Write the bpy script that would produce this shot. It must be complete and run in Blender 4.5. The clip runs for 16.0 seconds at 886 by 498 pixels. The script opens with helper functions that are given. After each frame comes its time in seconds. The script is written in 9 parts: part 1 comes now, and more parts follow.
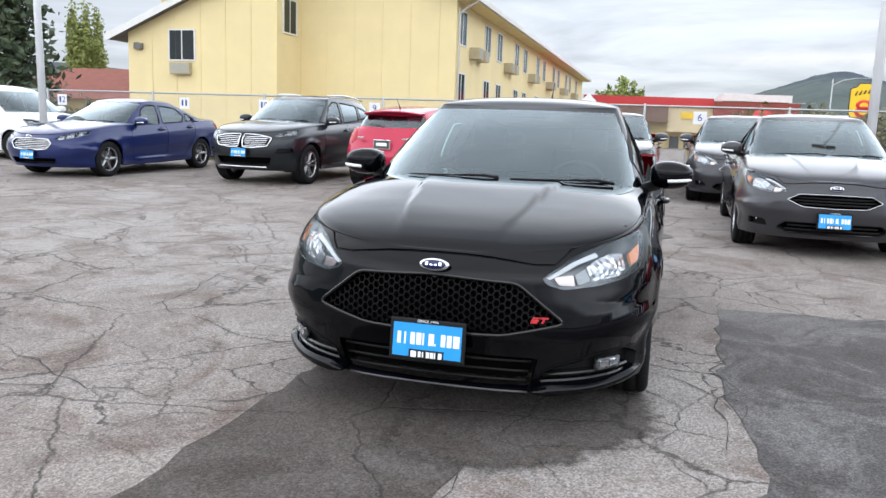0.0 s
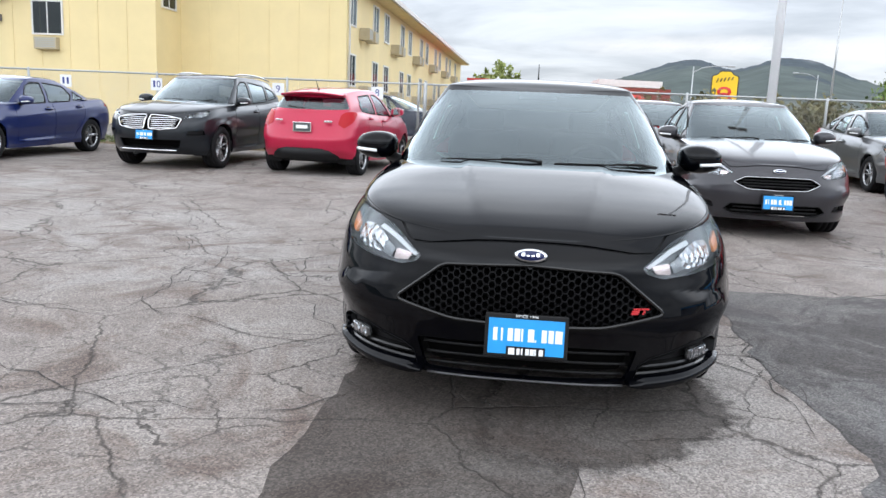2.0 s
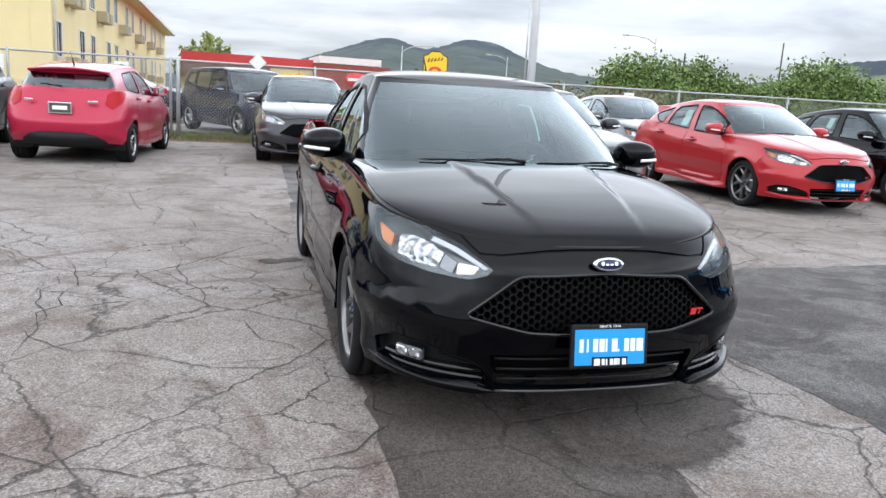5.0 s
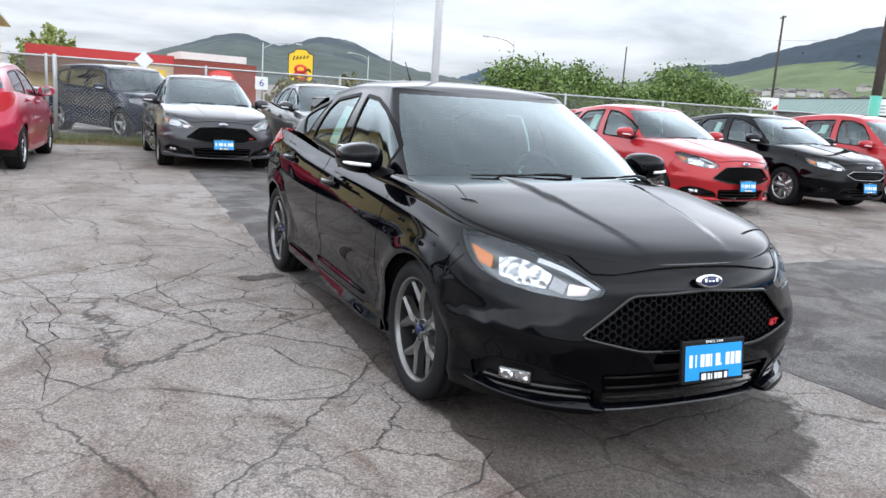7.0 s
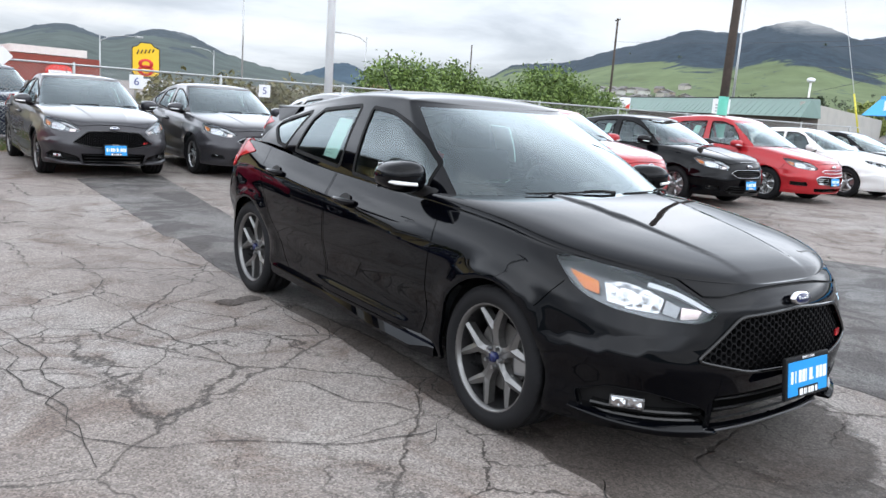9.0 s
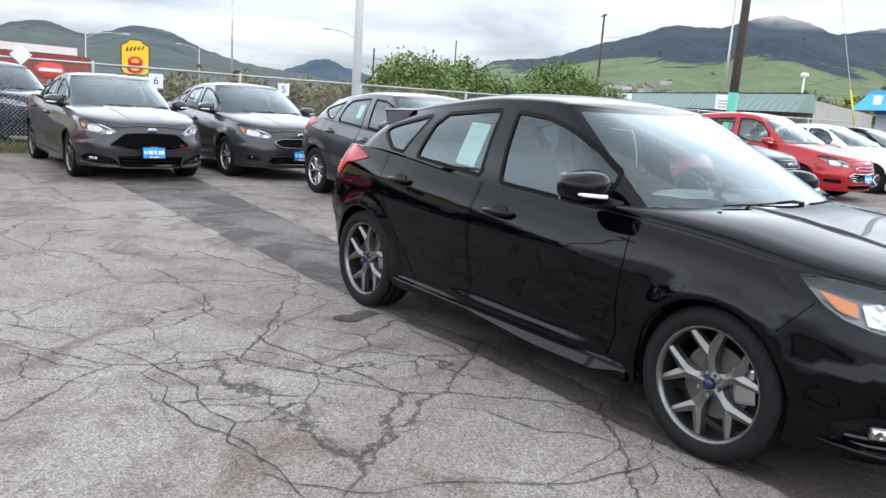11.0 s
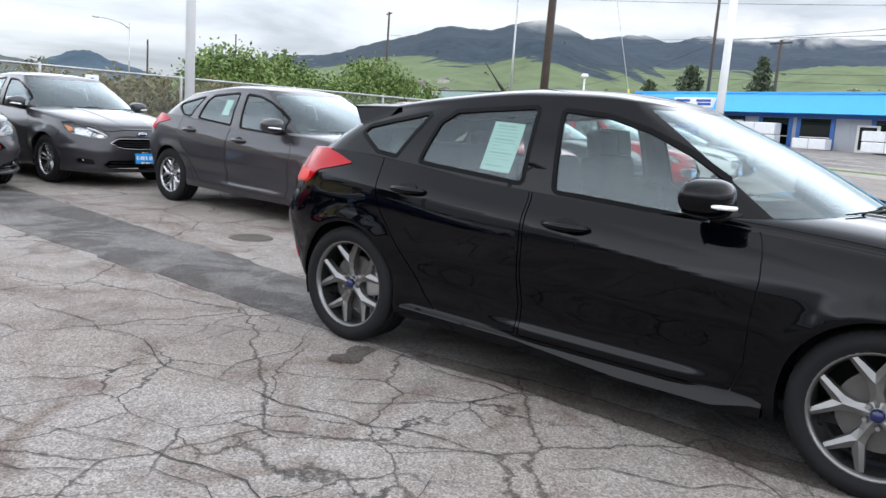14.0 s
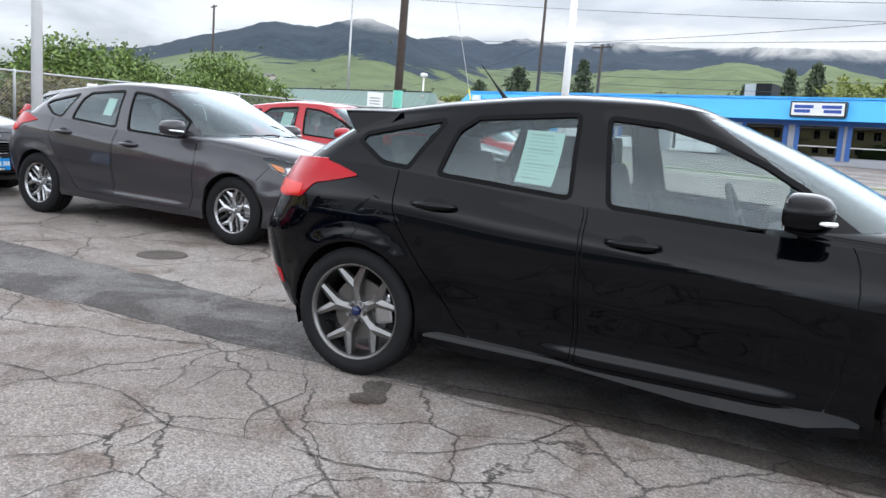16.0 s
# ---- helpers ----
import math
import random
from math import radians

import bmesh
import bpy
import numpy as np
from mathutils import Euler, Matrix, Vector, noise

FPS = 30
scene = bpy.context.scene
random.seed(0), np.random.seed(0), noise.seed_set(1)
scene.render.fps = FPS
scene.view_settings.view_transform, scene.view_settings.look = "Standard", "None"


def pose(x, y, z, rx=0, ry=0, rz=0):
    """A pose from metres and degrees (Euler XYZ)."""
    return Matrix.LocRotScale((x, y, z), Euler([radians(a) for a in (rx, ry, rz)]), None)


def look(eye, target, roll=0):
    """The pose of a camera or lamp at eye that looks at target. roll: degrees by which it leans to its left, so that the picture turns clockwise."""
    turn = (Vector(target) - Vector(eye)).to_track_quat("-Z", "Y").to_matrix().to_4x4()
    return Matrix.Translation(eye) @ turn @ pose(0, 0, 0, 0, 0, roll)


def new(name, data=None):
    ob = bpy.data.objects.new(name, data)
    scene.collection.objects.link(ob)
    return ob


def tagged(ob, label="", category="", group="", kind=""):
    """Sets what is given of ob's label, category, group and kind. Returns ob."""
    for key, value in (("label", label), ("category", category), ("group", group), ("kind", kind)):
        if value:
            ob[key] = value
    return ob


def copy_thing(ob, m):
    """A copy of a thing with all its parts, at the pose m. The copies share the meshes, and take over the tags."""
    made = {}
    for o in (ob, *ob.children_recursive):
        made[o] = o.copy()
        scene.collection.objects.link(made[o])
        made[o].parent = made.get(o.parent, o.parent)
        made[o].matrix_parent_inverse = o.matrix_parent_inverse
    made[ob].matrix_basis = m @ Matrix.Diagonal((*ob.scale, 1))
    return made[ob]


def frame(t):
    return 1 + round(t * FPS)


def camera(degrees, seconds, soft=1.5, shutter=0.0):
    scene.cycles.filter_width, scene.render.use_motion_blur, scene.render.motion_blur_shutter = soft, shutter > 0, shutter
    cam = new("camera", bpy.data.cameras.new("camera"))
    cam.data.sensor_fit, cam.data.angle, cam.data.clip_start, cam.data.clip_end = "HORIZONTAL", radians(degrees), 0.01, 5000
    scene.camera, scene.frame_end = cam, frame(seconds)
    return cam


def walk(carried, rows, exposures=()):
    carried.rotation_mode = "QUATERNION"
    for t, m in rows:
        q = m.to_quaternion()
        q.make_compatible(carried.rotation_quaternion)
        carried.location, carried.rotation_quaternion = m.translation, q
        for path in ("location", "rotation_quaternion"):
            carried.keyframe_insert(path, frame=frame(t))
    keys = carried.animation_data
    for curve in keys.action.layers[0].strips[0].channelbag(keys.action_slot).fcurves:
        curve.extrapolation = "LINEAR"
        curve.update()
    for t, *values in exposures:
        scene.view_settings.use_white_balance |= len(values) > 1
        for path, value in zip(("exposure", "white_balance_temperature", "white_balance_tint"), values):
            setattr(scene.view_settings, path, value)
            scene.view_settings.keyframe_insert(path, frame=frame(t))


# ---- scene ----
cam = camera(58.9, 16.0)
PATH = [
    (0, (0.91, -5.284, 1.351), (0.384, -3.385, 1.011), 1.7),
    (0.5, (0.671, -5.283, 1.323), (0.206, -3.368, 0.984), 1.9),
    (1, (0.451, -5.27, 1.316), (0.064, -3.339, 0.963), 2.0),
    (1.5, (0.23, -5.256, 1.309), (-0.075, -3.314, 0.941), 2.1),
    (2, (0.001, -5.24, 1.315), (-0.207, -3.285, 0.943), 2.3),
    (2.5, (-0.231, -5.21, 1.332), (-0.33, -3.248, 0.954), 2.5),
    (3, (-0.472, -5.154, 1.327), (-0.498, -3.191, 0.946), 2.6),
    (3.5, (-0.702, -5.086, 1.325), (-0.651, -3.124, 0.939), 2.8),
    (4, (-0.927, -5.021, 1.324), (-0.701, -3.073, 0.931), 3.1),
    (4.5, (-1.154, -4.964, 1.331), (-0.784, -3.038, 0.938), 3.3),
    (4.7, (-1.245, -4.944, 1.345), (-0.81, -3.033, 0.951), 3.3),
    (6.8, (-2.178, -4.552, 1.375), (-1.363, -2.766, 0.993), 4.0),
    (7, (-2.262, -4.501, 1.377), (-1.408, -2.733, 0.999), 3.9),
    (7.5, (-2.465, -4.371, 1.384), (-1.498, -2.66, 1.013), 4.1),
    (8, (-2.654, -4.206, 1.374), (-1.613, -2.538, 1.006), 4.1),
    (8.5, (-2.834, -4.02, 1.394), (-1.711, -2.405, 1.03), 4.1),
    (9, (-3.025, -3.839, 1.403), (-1.846, -2.265, 1.042), 4.1),
    (9.5, (-3.212, -3.65, 1.401), (-2.029, -2.079, 1.037), 4.1),
    (10, (-3.375, -3.456, 1.41), (-2.185, -1.891, 1.045), 4.1),
    (10.2, (-3.432, -3.375, 1.407), (-2.24, -1.811, 1.041), 4.0),
    (12.3, (-3.808, -2.494, 1.357), (-2.454, -1.067, 0.997), 3.9),
    (12.5, (-3.84, -2.402, 1.353), (-2.45, -1.009, 0.996), 3.9),
    (13, (-3.894, -2.158, 1.317), (-2.43, -0.842, 0.967), 4.0),
    (13.5, (-3.941, -1.904, 1.31), (-2.409, -0.665, 0.968), 4.1),
    (14, (-4.0, -1.631, 1.296), (-2.41, -0.467, 0.958), 4.2),
    (14.5, (-4.06, -1.374, 1.296), (-2.414, -0.288, 0.964), 4.2),
    (15, (-4.106, -1.12, 1.287), (-2.395, -0.137, 0.962), 4.4),
    (15.5, (-4.131, -0.856, 1.275), (-2.37, 0.037, 0.954), 4.3),
    (16, (-4.147, -0.593, 1.27), (-2.34, 0.205, 0.959), 4.5),
]
walk(cam, [(t, look(eye, target, roll)) for t, eye, target, roll in PATH])

# ---- light: an overcast morning ----
world = bpy.data.worlds.new("sky")
scene.world = world
world.use_nodes = True
wt = world.node_tree
sky = wt.nodes.new("ShaderNodeTexSky")
sky.sky_type, sky.sun_disc, sky.sun_elevation, sky.sun_rotation = "NISHITA", False, radians(50), radians(200)
bg = wt.nodes["Background"]
bg.inputs["Strength"].default_value = 0.12
wt.links.new(sky.outputs[0], bg.inputs["Color"])
tc = wt.nodes.new("ShaderNodeTexCoord")
sep = wt.nodes.new("ShaderNodeSeparateXYZ")
wt.links.new(tc.outputs["Generated"], sep.inputs[0])


def wmath(op, a, b=0.0, clamp=False):
    m = wt.nodes.new("ShaderNodeMath")
    m.operation, m.use_clamp = op, clamp
    for sock, val in zip(m.inputs, (a, b)):
        if isinstance(val, (int, float)):
            sock.default_value = val
        else:
            wt.links.new(val, sock)
    return m.outputs[0]


# a cloud sheet overhead, drawn out towards the horizon
lift = wmath("ADD", wmath("MAXIMUM", sep.outputs["Z"], 0.0), 0.11)
flat = wt.nodes.new("ShaderNodeCombineXYZ")
wt.links.new(wmath("DIVIDE", sep.outputs["X"], lift), flat.inputs[0])
wt.links.new(wmath("DIVIDE", sep.outputs["Y"], lift), flat.inputs[1])
cl = wt.nodes.new("ShaderNodeTexNoise")
cl.inputs["Scale"].default_value, cl.inputs["Detail"].default_value, cl.inputs["Roughness"].default_value, cl.inputs["Distortion"].default_value = 0.62, 8, 0.55, 0.35
wt.links.new(flat.outputs[0], cl.inputs["Vector"])


def wramp(stops, kind="LINEAR"):
    node = wt.nodes.new("ShaderNodeValToRGB")
    node.color_ramp.interpolation = kind
    els = node.color_ramp.elements
    els.remove(els[1])
    els[0].position, els[0].color = stops[0][0], (*stops[0][1], 1)
    for where, colour in stops[1:]:
        els.new(where).color = (*colour, 1)
    return node


cr = wramp([(0.28, (0.46, 0.51, 0.585)), (0.42, (0.62, 0.67, 0.75)), (0.54, (0.815, 0.87, 0.955)), (0.68, (0.96, 1.0, 1.07))])
wt.links.new(cl.outputs["Fac"], cr.inputs["Fac"])
bg2 = wt.nodes.new("ShaderNodeBackground")
# the cloud is bright a little above the hills and heavier overhead
glow = wramp([(z, (k, k, k)) for z, k in ((0.0, 0.29), (0.15, 0.34), (0.29, 1.25), (0.45, 1.0), (0.70, 0.62), (1.0, 0.58))], "EASE")
wt.links.new(wmath("MAXIMUM", sep.outputs["Z"], 0.0), glow.inputs["Fac"])
wt.links.new(wmath("MULTIPLY", glow.outputs["Color"], 3.0), bg2.inputs["Strength"])
wt.links.new(cr.outputs["Color"], bg2.inputs["Color"])
wmix = wt.nodes.new("ShaderNodeMixShader")
wmix.inputs[0].default_value = 0.9
wt.links.new(bg.outputs[0], wmix.inputs[1])
wt.links.new(bg2.outputs[0], wmix.inputs[2])
wt.links.new(wmix.outputs[0], wt.nodes["World Output"].inputs["Surface"])
sun = new("sun", bpy.data.lights.new("sun", "SUN"))
sun.data.energy, sun.data.angle, sun.data.color = 0.7, radians(110), (1.0, 0.99, 0.98)
sun.matrix_basis = look((0, 0, 50), (-43 * math.sin(radians(200)), -43 * math.cos(radians(200)), 0))
scene.view_settings.exposure = 0.24


# ---- materials ----
def material(name, base=(0.5, 0.5, 0.5), rough=0.5, metal=0.0, coat=0.0, spec=0.5):
    m = bpy.data.materials.new(name)
    m.use_nodes = True
    b = m.node_tree.nodes["Principled BSDF"]
    b.inputs["Base Color"].default_value = (*base, 1)
    b.inputs["Roughness"].default_value = rough
    b.inputs["Metallic"].default_value = metal
    b.inputs["Coat Weight"].default_value = coat
    b.inputs["Coat Roughness"].default_value = 0.03
    b.inputs["Coat IOR"].default_value = 1.38
    b.inputs["Specular IOR Level"].default_value = spec
    return m


def nodes_of(m):
    t = m.node_tree
    return t, t.nodes, t.links, t.nodes["Principled BSDF"]


def noise_node(t, scale, detail=6, rough=0.6, coord=None, distort=0.0):
    n = t.nodes.new("ShaderNodeTexNoise")
    n.inputs["Scale"].default_value, n.inputs["Detail"].default_value = scale, detail
    n.inputs["Roughness"].default_value, n.inputs["Distortion"].default_value = rough, distort
    if coord is not None:
        t.links.new(coord, n.inputs["Vector"])
    return n


def ramp_node(t, fac, stops):
    r = t.nodes.new("ShaderNodeValToRGB")
    while len(r.color_ramp.elements) < len(stops):
        r.color_ramp.elements.new(0.5)
    for e, (p, c) in zip(r.color_ramp.elements, stops):
        e.position, e.color = p, (*c, 1) if len(c) == 3 else c
    t.links.new(fac, r.inputs["Fac"])
    return r


def mix_node(t, fac, a, b, kind="MIX"):
    m = t.nodes.new("ShaderNodeMix")
    m.data_type, m.blend_type = "RGBA", kind
    for sock, val in ((m.inputs[0], fac), (m.inputs[6], a), (m.inputs[7], b)):
        if isinstance(val, (int, float)):
            sock.default_value = val
        elif isinstance(val, tuple):
            sock.default_value = (*val, 1)
        else:
            t.links.new(val, sock)
    return m.outputs[2]


def math_node(t, op, a, b=0.0, clamp=False):
    m = t.nodes.new("ShaderNodeMath")
    m.operation, m.use_clamp = op, clamp
    for sock, val in zip(m.inputs, (a, b)):
        if isinstance(val, (int, float)):
            sock.default_value = val
        else:
            t.links.new(val, sock)
    return m.outputs[0]


def bump_of(t, height, strength, dist, to):
    b = t.nodes.new("ShaderNodeBump")
    b.inputs["Strength"].default_value, b.inputs["Distance"].default_value = strength, dist
    t.links.new(height, b.inputs["Height"])
    t.links.new(b.outputs["Normal"], to.inputs["Normal"])


def place(t, world=False):
    """Metres: the object's own, or the world's."""
    if world:
        return t.nodes.new("ShaderNodeNewGeometry").outputs["Position"]
    return t.nodes.new("ShaderNodeTexCoord").outputs["Object"]


def grained(name, base, rough=0.6, var=0.25, scale=8.0, fine=120.0, bump=0.15, metal=0.0, dist=0.003, world=False):
    """A plain surface with stains and a fine grain."""
    m = material(name, base, rough, metal)
    t, n, l, b = nodes_of(m)
    co = place(t, world)
    a, f = noise_node(t, scale, 5, 0.6, co), noise_node(t, fine, 3, 0.6, co)
    lo, hi = tuple(c * (1 - var) for c in base), tuple(min(1, c * (1 + var)) for c in base)
    r = ramp_node(t, a.outputs["Fac"], [(0.3, lo), (0.7, hi)])
    col = mix_node(t, 0.25, r.outputs["Color"], ramp_node(t, f.outputs["Fac"], [(0.3, lo), (0.7, hi)]).outputs["Color"])
    l.new(col, b.inputs["Base Color"])
    rr = math_node(t, "ADD", math_node(t, "MULTIPLY", a.outputs["Fac"], 0.2), rough - 0.1, True)
    l.new(rr, b.inputs["Roughness"])
    if bump:
        bump_of(t, f.outputs["Fac"], bump, dist, b)
    return m


def paint(name, base, flake=0.0, rough=0.32, metal=0.0, ior=1.33):
    """Car paint under a clear coat, with a little dust and dried rain on it."""
    m = material(name, base, rough, metal, 1.0, 0.0 if not metal else 0.3)
    t, n, l, b = nodes_of(m)
    b.inputs["Coat IOR"].default_value = ior
    co = place(t)
    dust = noise_node(t, 3.0, 6, 0.65, co)
    drops = t.nodes.new("ShaderNodeTexVoronoi")
    drops.inputs["Scale"].default_value = 55
    l.new(co, drops.inputs["Vector"])
    spots = ramp_node(t, drops.outputs["Distance"], [(0.10, (1, 1, 1)), (0.2, (0, 0, 0))])
    where = ramp_node(t, noise_node(t, 5.0, 3, 0.6, co).outputs["Fac"], [(0.5, (0, 0, 0)), (0.75, (1, 1, 1))])
    dr = math_node(t, "MULTIPLY", spots.outputs["Color"], where.outputs["Color"])
    up = t.nodes.new("ShaderNodeSeparateXYZ")
    l.new(t.nodes.new("ShaderNodeNewGeometry").outputs["Normal"], up.inputs[0])
    flat = ramp_node(t, up.outputs["Z"], [(0.35, (0, 0, 0)), (0.9, (1, 1, 1))])
    dusty = math_node(t, "MULTIPLY", ramp_node(t, dust.outputs["Fac"], [(0.35, (0.2, 0.2, 0.2)), (0.75, (1, 1, 1))]).outputs["Color"], flat.outputs["Color"])
    col = mix_node(t, math_node(t, "MULTIPLY", dusty, 0.004), tuple(base), (0.27, 0.28, 0.30))
    l.new(col, b.inputs["Base Color"])
    cr = math_node(t, "ADD", 0.012, math_node(t, "ADD", math_node(t, "MULTIPLY", dusty, 0.03), math_node(t, "MULTIPLY", dr, 0.10)))
    l.new(cr, b.inputs["Coat Roughness"])
    if flake:
        fl = noise_node(t, 900, 2, 0.5, co)
        l.new(mix_node(t, flake, col, ramp_node(t, fl.outputs["Fac"], [(0.45, tuple(c * 0.7 for c in base)), (0.65, tuple(min(1, c * 1.6) for c in base))]).outputs["Color"]), b.inputs["Base Color"])
    return m


def pane(name, tint, gloss=1.0, rough=0.0):
    """Thin glass: clear with a tint, and a sharp reflection."""
    m = bpy.data.materials.new(name)
    m.use_nodes = True
    t = m.node_tree
    t.nodes.clear()
    out = t.nodes.new("ShaderNodeOutputMaterial")
    tr, gl, mx = t.nodes.new("ShaderNodeBsdfTransparent"), t.nodes.new("ShaderNodeBsdfGlossy"), t.nodes.new("ShaderNodeMixShader")
    fr = t.nodes.new("ShaderNodeFresnel")
    fr.inputs["IOR"].default_value = 1.52
    gl.inputs["Color"].default_value = (0.86, 0.97, 1.0, 1)
    tr.inputs["Color"].default_value, gl.inputs["Roughness"].default_value = (*tint, 1), rough
    fac = math_node(t, "ADD", math_node(t, "MULTIPLY", fr.outputs[0], 1.8 * gloss), 0.025 * gloss, True)
    t.links.new(fac, mx.inputs[0])
    t.links.new(tr.outputs[0], mx.inputs[1])
    t.links.new(gl.outputs[0], mx.inputs[2])
    t.links.new(mx.outputs[0], out.inputs[0])
    return m


BLACK = paint("black_paint", (0.0007, 0.0009, 0.0018), ior=1.30)
MAGNETIC = paint("grey_metallic_paint", (0.040, 0.039, 0.044), 0.5, 0.38, 0.4)
SILVER_GREY = paint("silver_grey_paint", (0.13, 0.135, 0.14), 0.4, 0.35, 0.5)
RED_TRI = paint("red_metallic_paint", (0.37, 0.012, 0.018), 0.25, 0.35, 0.15)
RED_PINK = paint("raspberry_red_paint", (0.42, 0.012, 0.048), 0.2, 0.35, 0.1)
BLUE_DEEP = paint("deep_blue_paint", (0.005, 0.014, 0.085), 0.3, 0.35, 0.2)
DARK_SUV = paint("dark_charcoal_paint", (0.010, 0.013, 0.017), 0.3, 0.35, 0.3)
WHITE_CAR = paint("white_car_paint", (0.75, 0.75, 0.74))
NAVY = paint("navy_paint", (0.012, 0.018, 0.035), 0.2)
GLASS = pane("window_glass", (0.70, 0.77, 0.76), 0.62)
SCREEN_GLASS = pane("windscreen_glass", (0.66, 0.73, 0.72), 0.95)
GLASS_DARK = pane("privacy_glass", (0.10, 0.11, 0.11))
GLASS_SMOKE = pane("smoked_rear_glass", (0.30, 0.32, 0.32))
LENS = pane("lamp_lens", (0.96, 0.97, 0.98), 0.32)
RUBBER = grained("tyre_rubber", (0.009, 0.009, 0.010), 0.75, 0.3, 14, 160, 0.3)
RUBBER.node_tree.nodes["Principled BSDF"].inputs["Specular IOR Level"].default_value = 0.2
GRILLE_BLACK = material("grille_black", (0.004, 0.004, 0.0045), 0.45, spec=0.14)
DEEP_BLACK = material("dark_duct", (0.003, 0.003, 0.003), 0.8, spec=0.03)
SEAL = material("rubber_seal", (0.004, 0.004, 0.0045), 0.5, spec=0.08)
TRIM = grained("black_trim", (0.006, 0.006, 0.0065), 0.5, 0.2, 20, 300, 0.1)
TRIM.node_tree.nodes["Principled BSDF"].inputs["Specular IOR Level"].default_value = 0.25
GLOSSY_BLACK = material("gloss_black_trim", (0.006, 0.006, 0.006), 0.12)
CLOTH = grained("dark_seat_cloth", (0.05, 0.052, 0.055), 0.85, 0.25, 12, 400, 0.0)
CABIN = grained("cabin_plastic", (0.028, 0.029, 0.031), 0.6, 0.2, 10, 300, 0.2)
LINER = grained("grey_headliner", (0.42, 0.42, 0.41), 0.9, 0.1, 6, 300, 0.1)
CHROME = material("chrome", (0.75, 0.76, 0.77), 0.08, 1.0)
CHROME_DULL = material("dull_chrome", (0.42, 0.43, 0.44), 0.15, 1.0)
SATIN = material("satin_metal", (0.42, 0.43, 0.44), 0.28, 1.0)
ALLOY_DARK = grained("dark_alloy", (0.19, 0.188, 0.185), 0.32, 0.1, 20, 300, 0.05, 0.85)
ALLOY = grained("bright_alloy", (0.36, 0.365, 0.37), 0.28, 0.1, 20, 300, 0.05, 0.9)
ALLOY_BLACK = grained("black_alloy", (0.02, 0.02, 0.021), 0.3, 0.1, 20, 300, 0.05, 0.2)
DISC = grained("brake_disc", (0.13, 0.125, 0.12), 0.5, 0.15, 30, 200, 0.1, 0.9)
CHIN = material("dull_grey_strip", (0.10, 0.10, 0.105), 0.4, 0.6)
REFLECTOR = material("lamp_reflector", (0.82, 0.83, 0.84), 0.12, 1.0)
LAMP_DARK = material("lamp_housing", (0.22, 0.225, 0.23), 0.25, 0.85)
AMBER = material("amber_lens", (0.62, 0.20, 0.05), 0.25)
LAMP_BLACK = material("dark_lamp_bezel", (0.15, 0.153, 0.16), 0.30, 0.7)
TURN = material("rosy_turn_bowl", (0.50, 0.42, 0.40), 0.2, 1.0)
STRIP = material("white_light_strip", (0.62, 0.64, 0.66), 0.3)
FACETS = material("faceted_chrome", (0.55, 0.56, 0.58), 0.10, 1.0)
t, n, l, b = nodes_of(FACETS)
cells = t.nodes.new("ShaderNodeTexVoronoi")
cells.inputs["Scale"].default_value = 34
l.new(place(t), cells.inputs["Vector"])
bump_of(t, cells.outputs["Distance"], 0.8, 0.012, b)
RED_LENS = material("red_lens", (0.36, 0.004, 0.010), 0.06, 0.0, 0.5, 0.1)
RED_CORE = material("bright_red_core", (0.60, 0.018, 0.010), 0.25)
RED_BADGE = material("red_badge", (0.48, 0.02, 0.025), 0.3)
BLUE_BADGE = material("blue_badge", (0.010, 0.016, 0.07), 0.2)
PLATE_BLUE = grained("plate_blue", (0.010, 0.30, 0.75), 0.4, 0.06, 20, 200, 0.02)
WHITE_PRINT = material("white_print", (0.85, 0.86, 0.86), 0.5)
GREY_PRINT = material("grey_print", (0.35, 0.38, 0.38), 0.6)
FAINT_PRINT = material("faint_print", (0.44, 0.58, 0.53), 0.7)
PAPER = grained("pale_green_paper", (0.62, 0.80, 0.72), 0.7, 0.04, 6, 200, 0.0)


# ---- mesh helpers ----
def part(name, data, material, parent, label=""):
    """Links a bmesh or a mesh as one object under a thing or a part."""
    if isinstance(data, bmesh.types.BMesh):
        me = bpy.data.meshes.new(name)
        data.to_mesh(me)
        data.free()
    else:
        me = data
    mats = material if isinstance(material, (list, tuple)) else [material]
    if not me.materials:
        for m in mats:
            me.materials.append(m)
    ob = new(name, me)
    ob.parent = parent
    if label:
        ob["label"] = label
    return ob


def thing(name, label, category, group="", m=None, kind=""):
    ob = new(name)
    ob.empty_display_size = 0.2
    if m is not None:
        ob.matrix_basis = m
    return tagged(ob, label, category, group, kind)


def mesh_of(name, verts, faces, smooth=False):
    me = bpy.data.meshes.new(name)
    me.from_pydata([tuple(map(float, v)) for v in verts], [], [tuple(map(int, f)) for f in faces])
    if smooth:
        me.polygons.foreach_set("use_smooth", [True] * len(me.polygons))
    me.update()
    return me


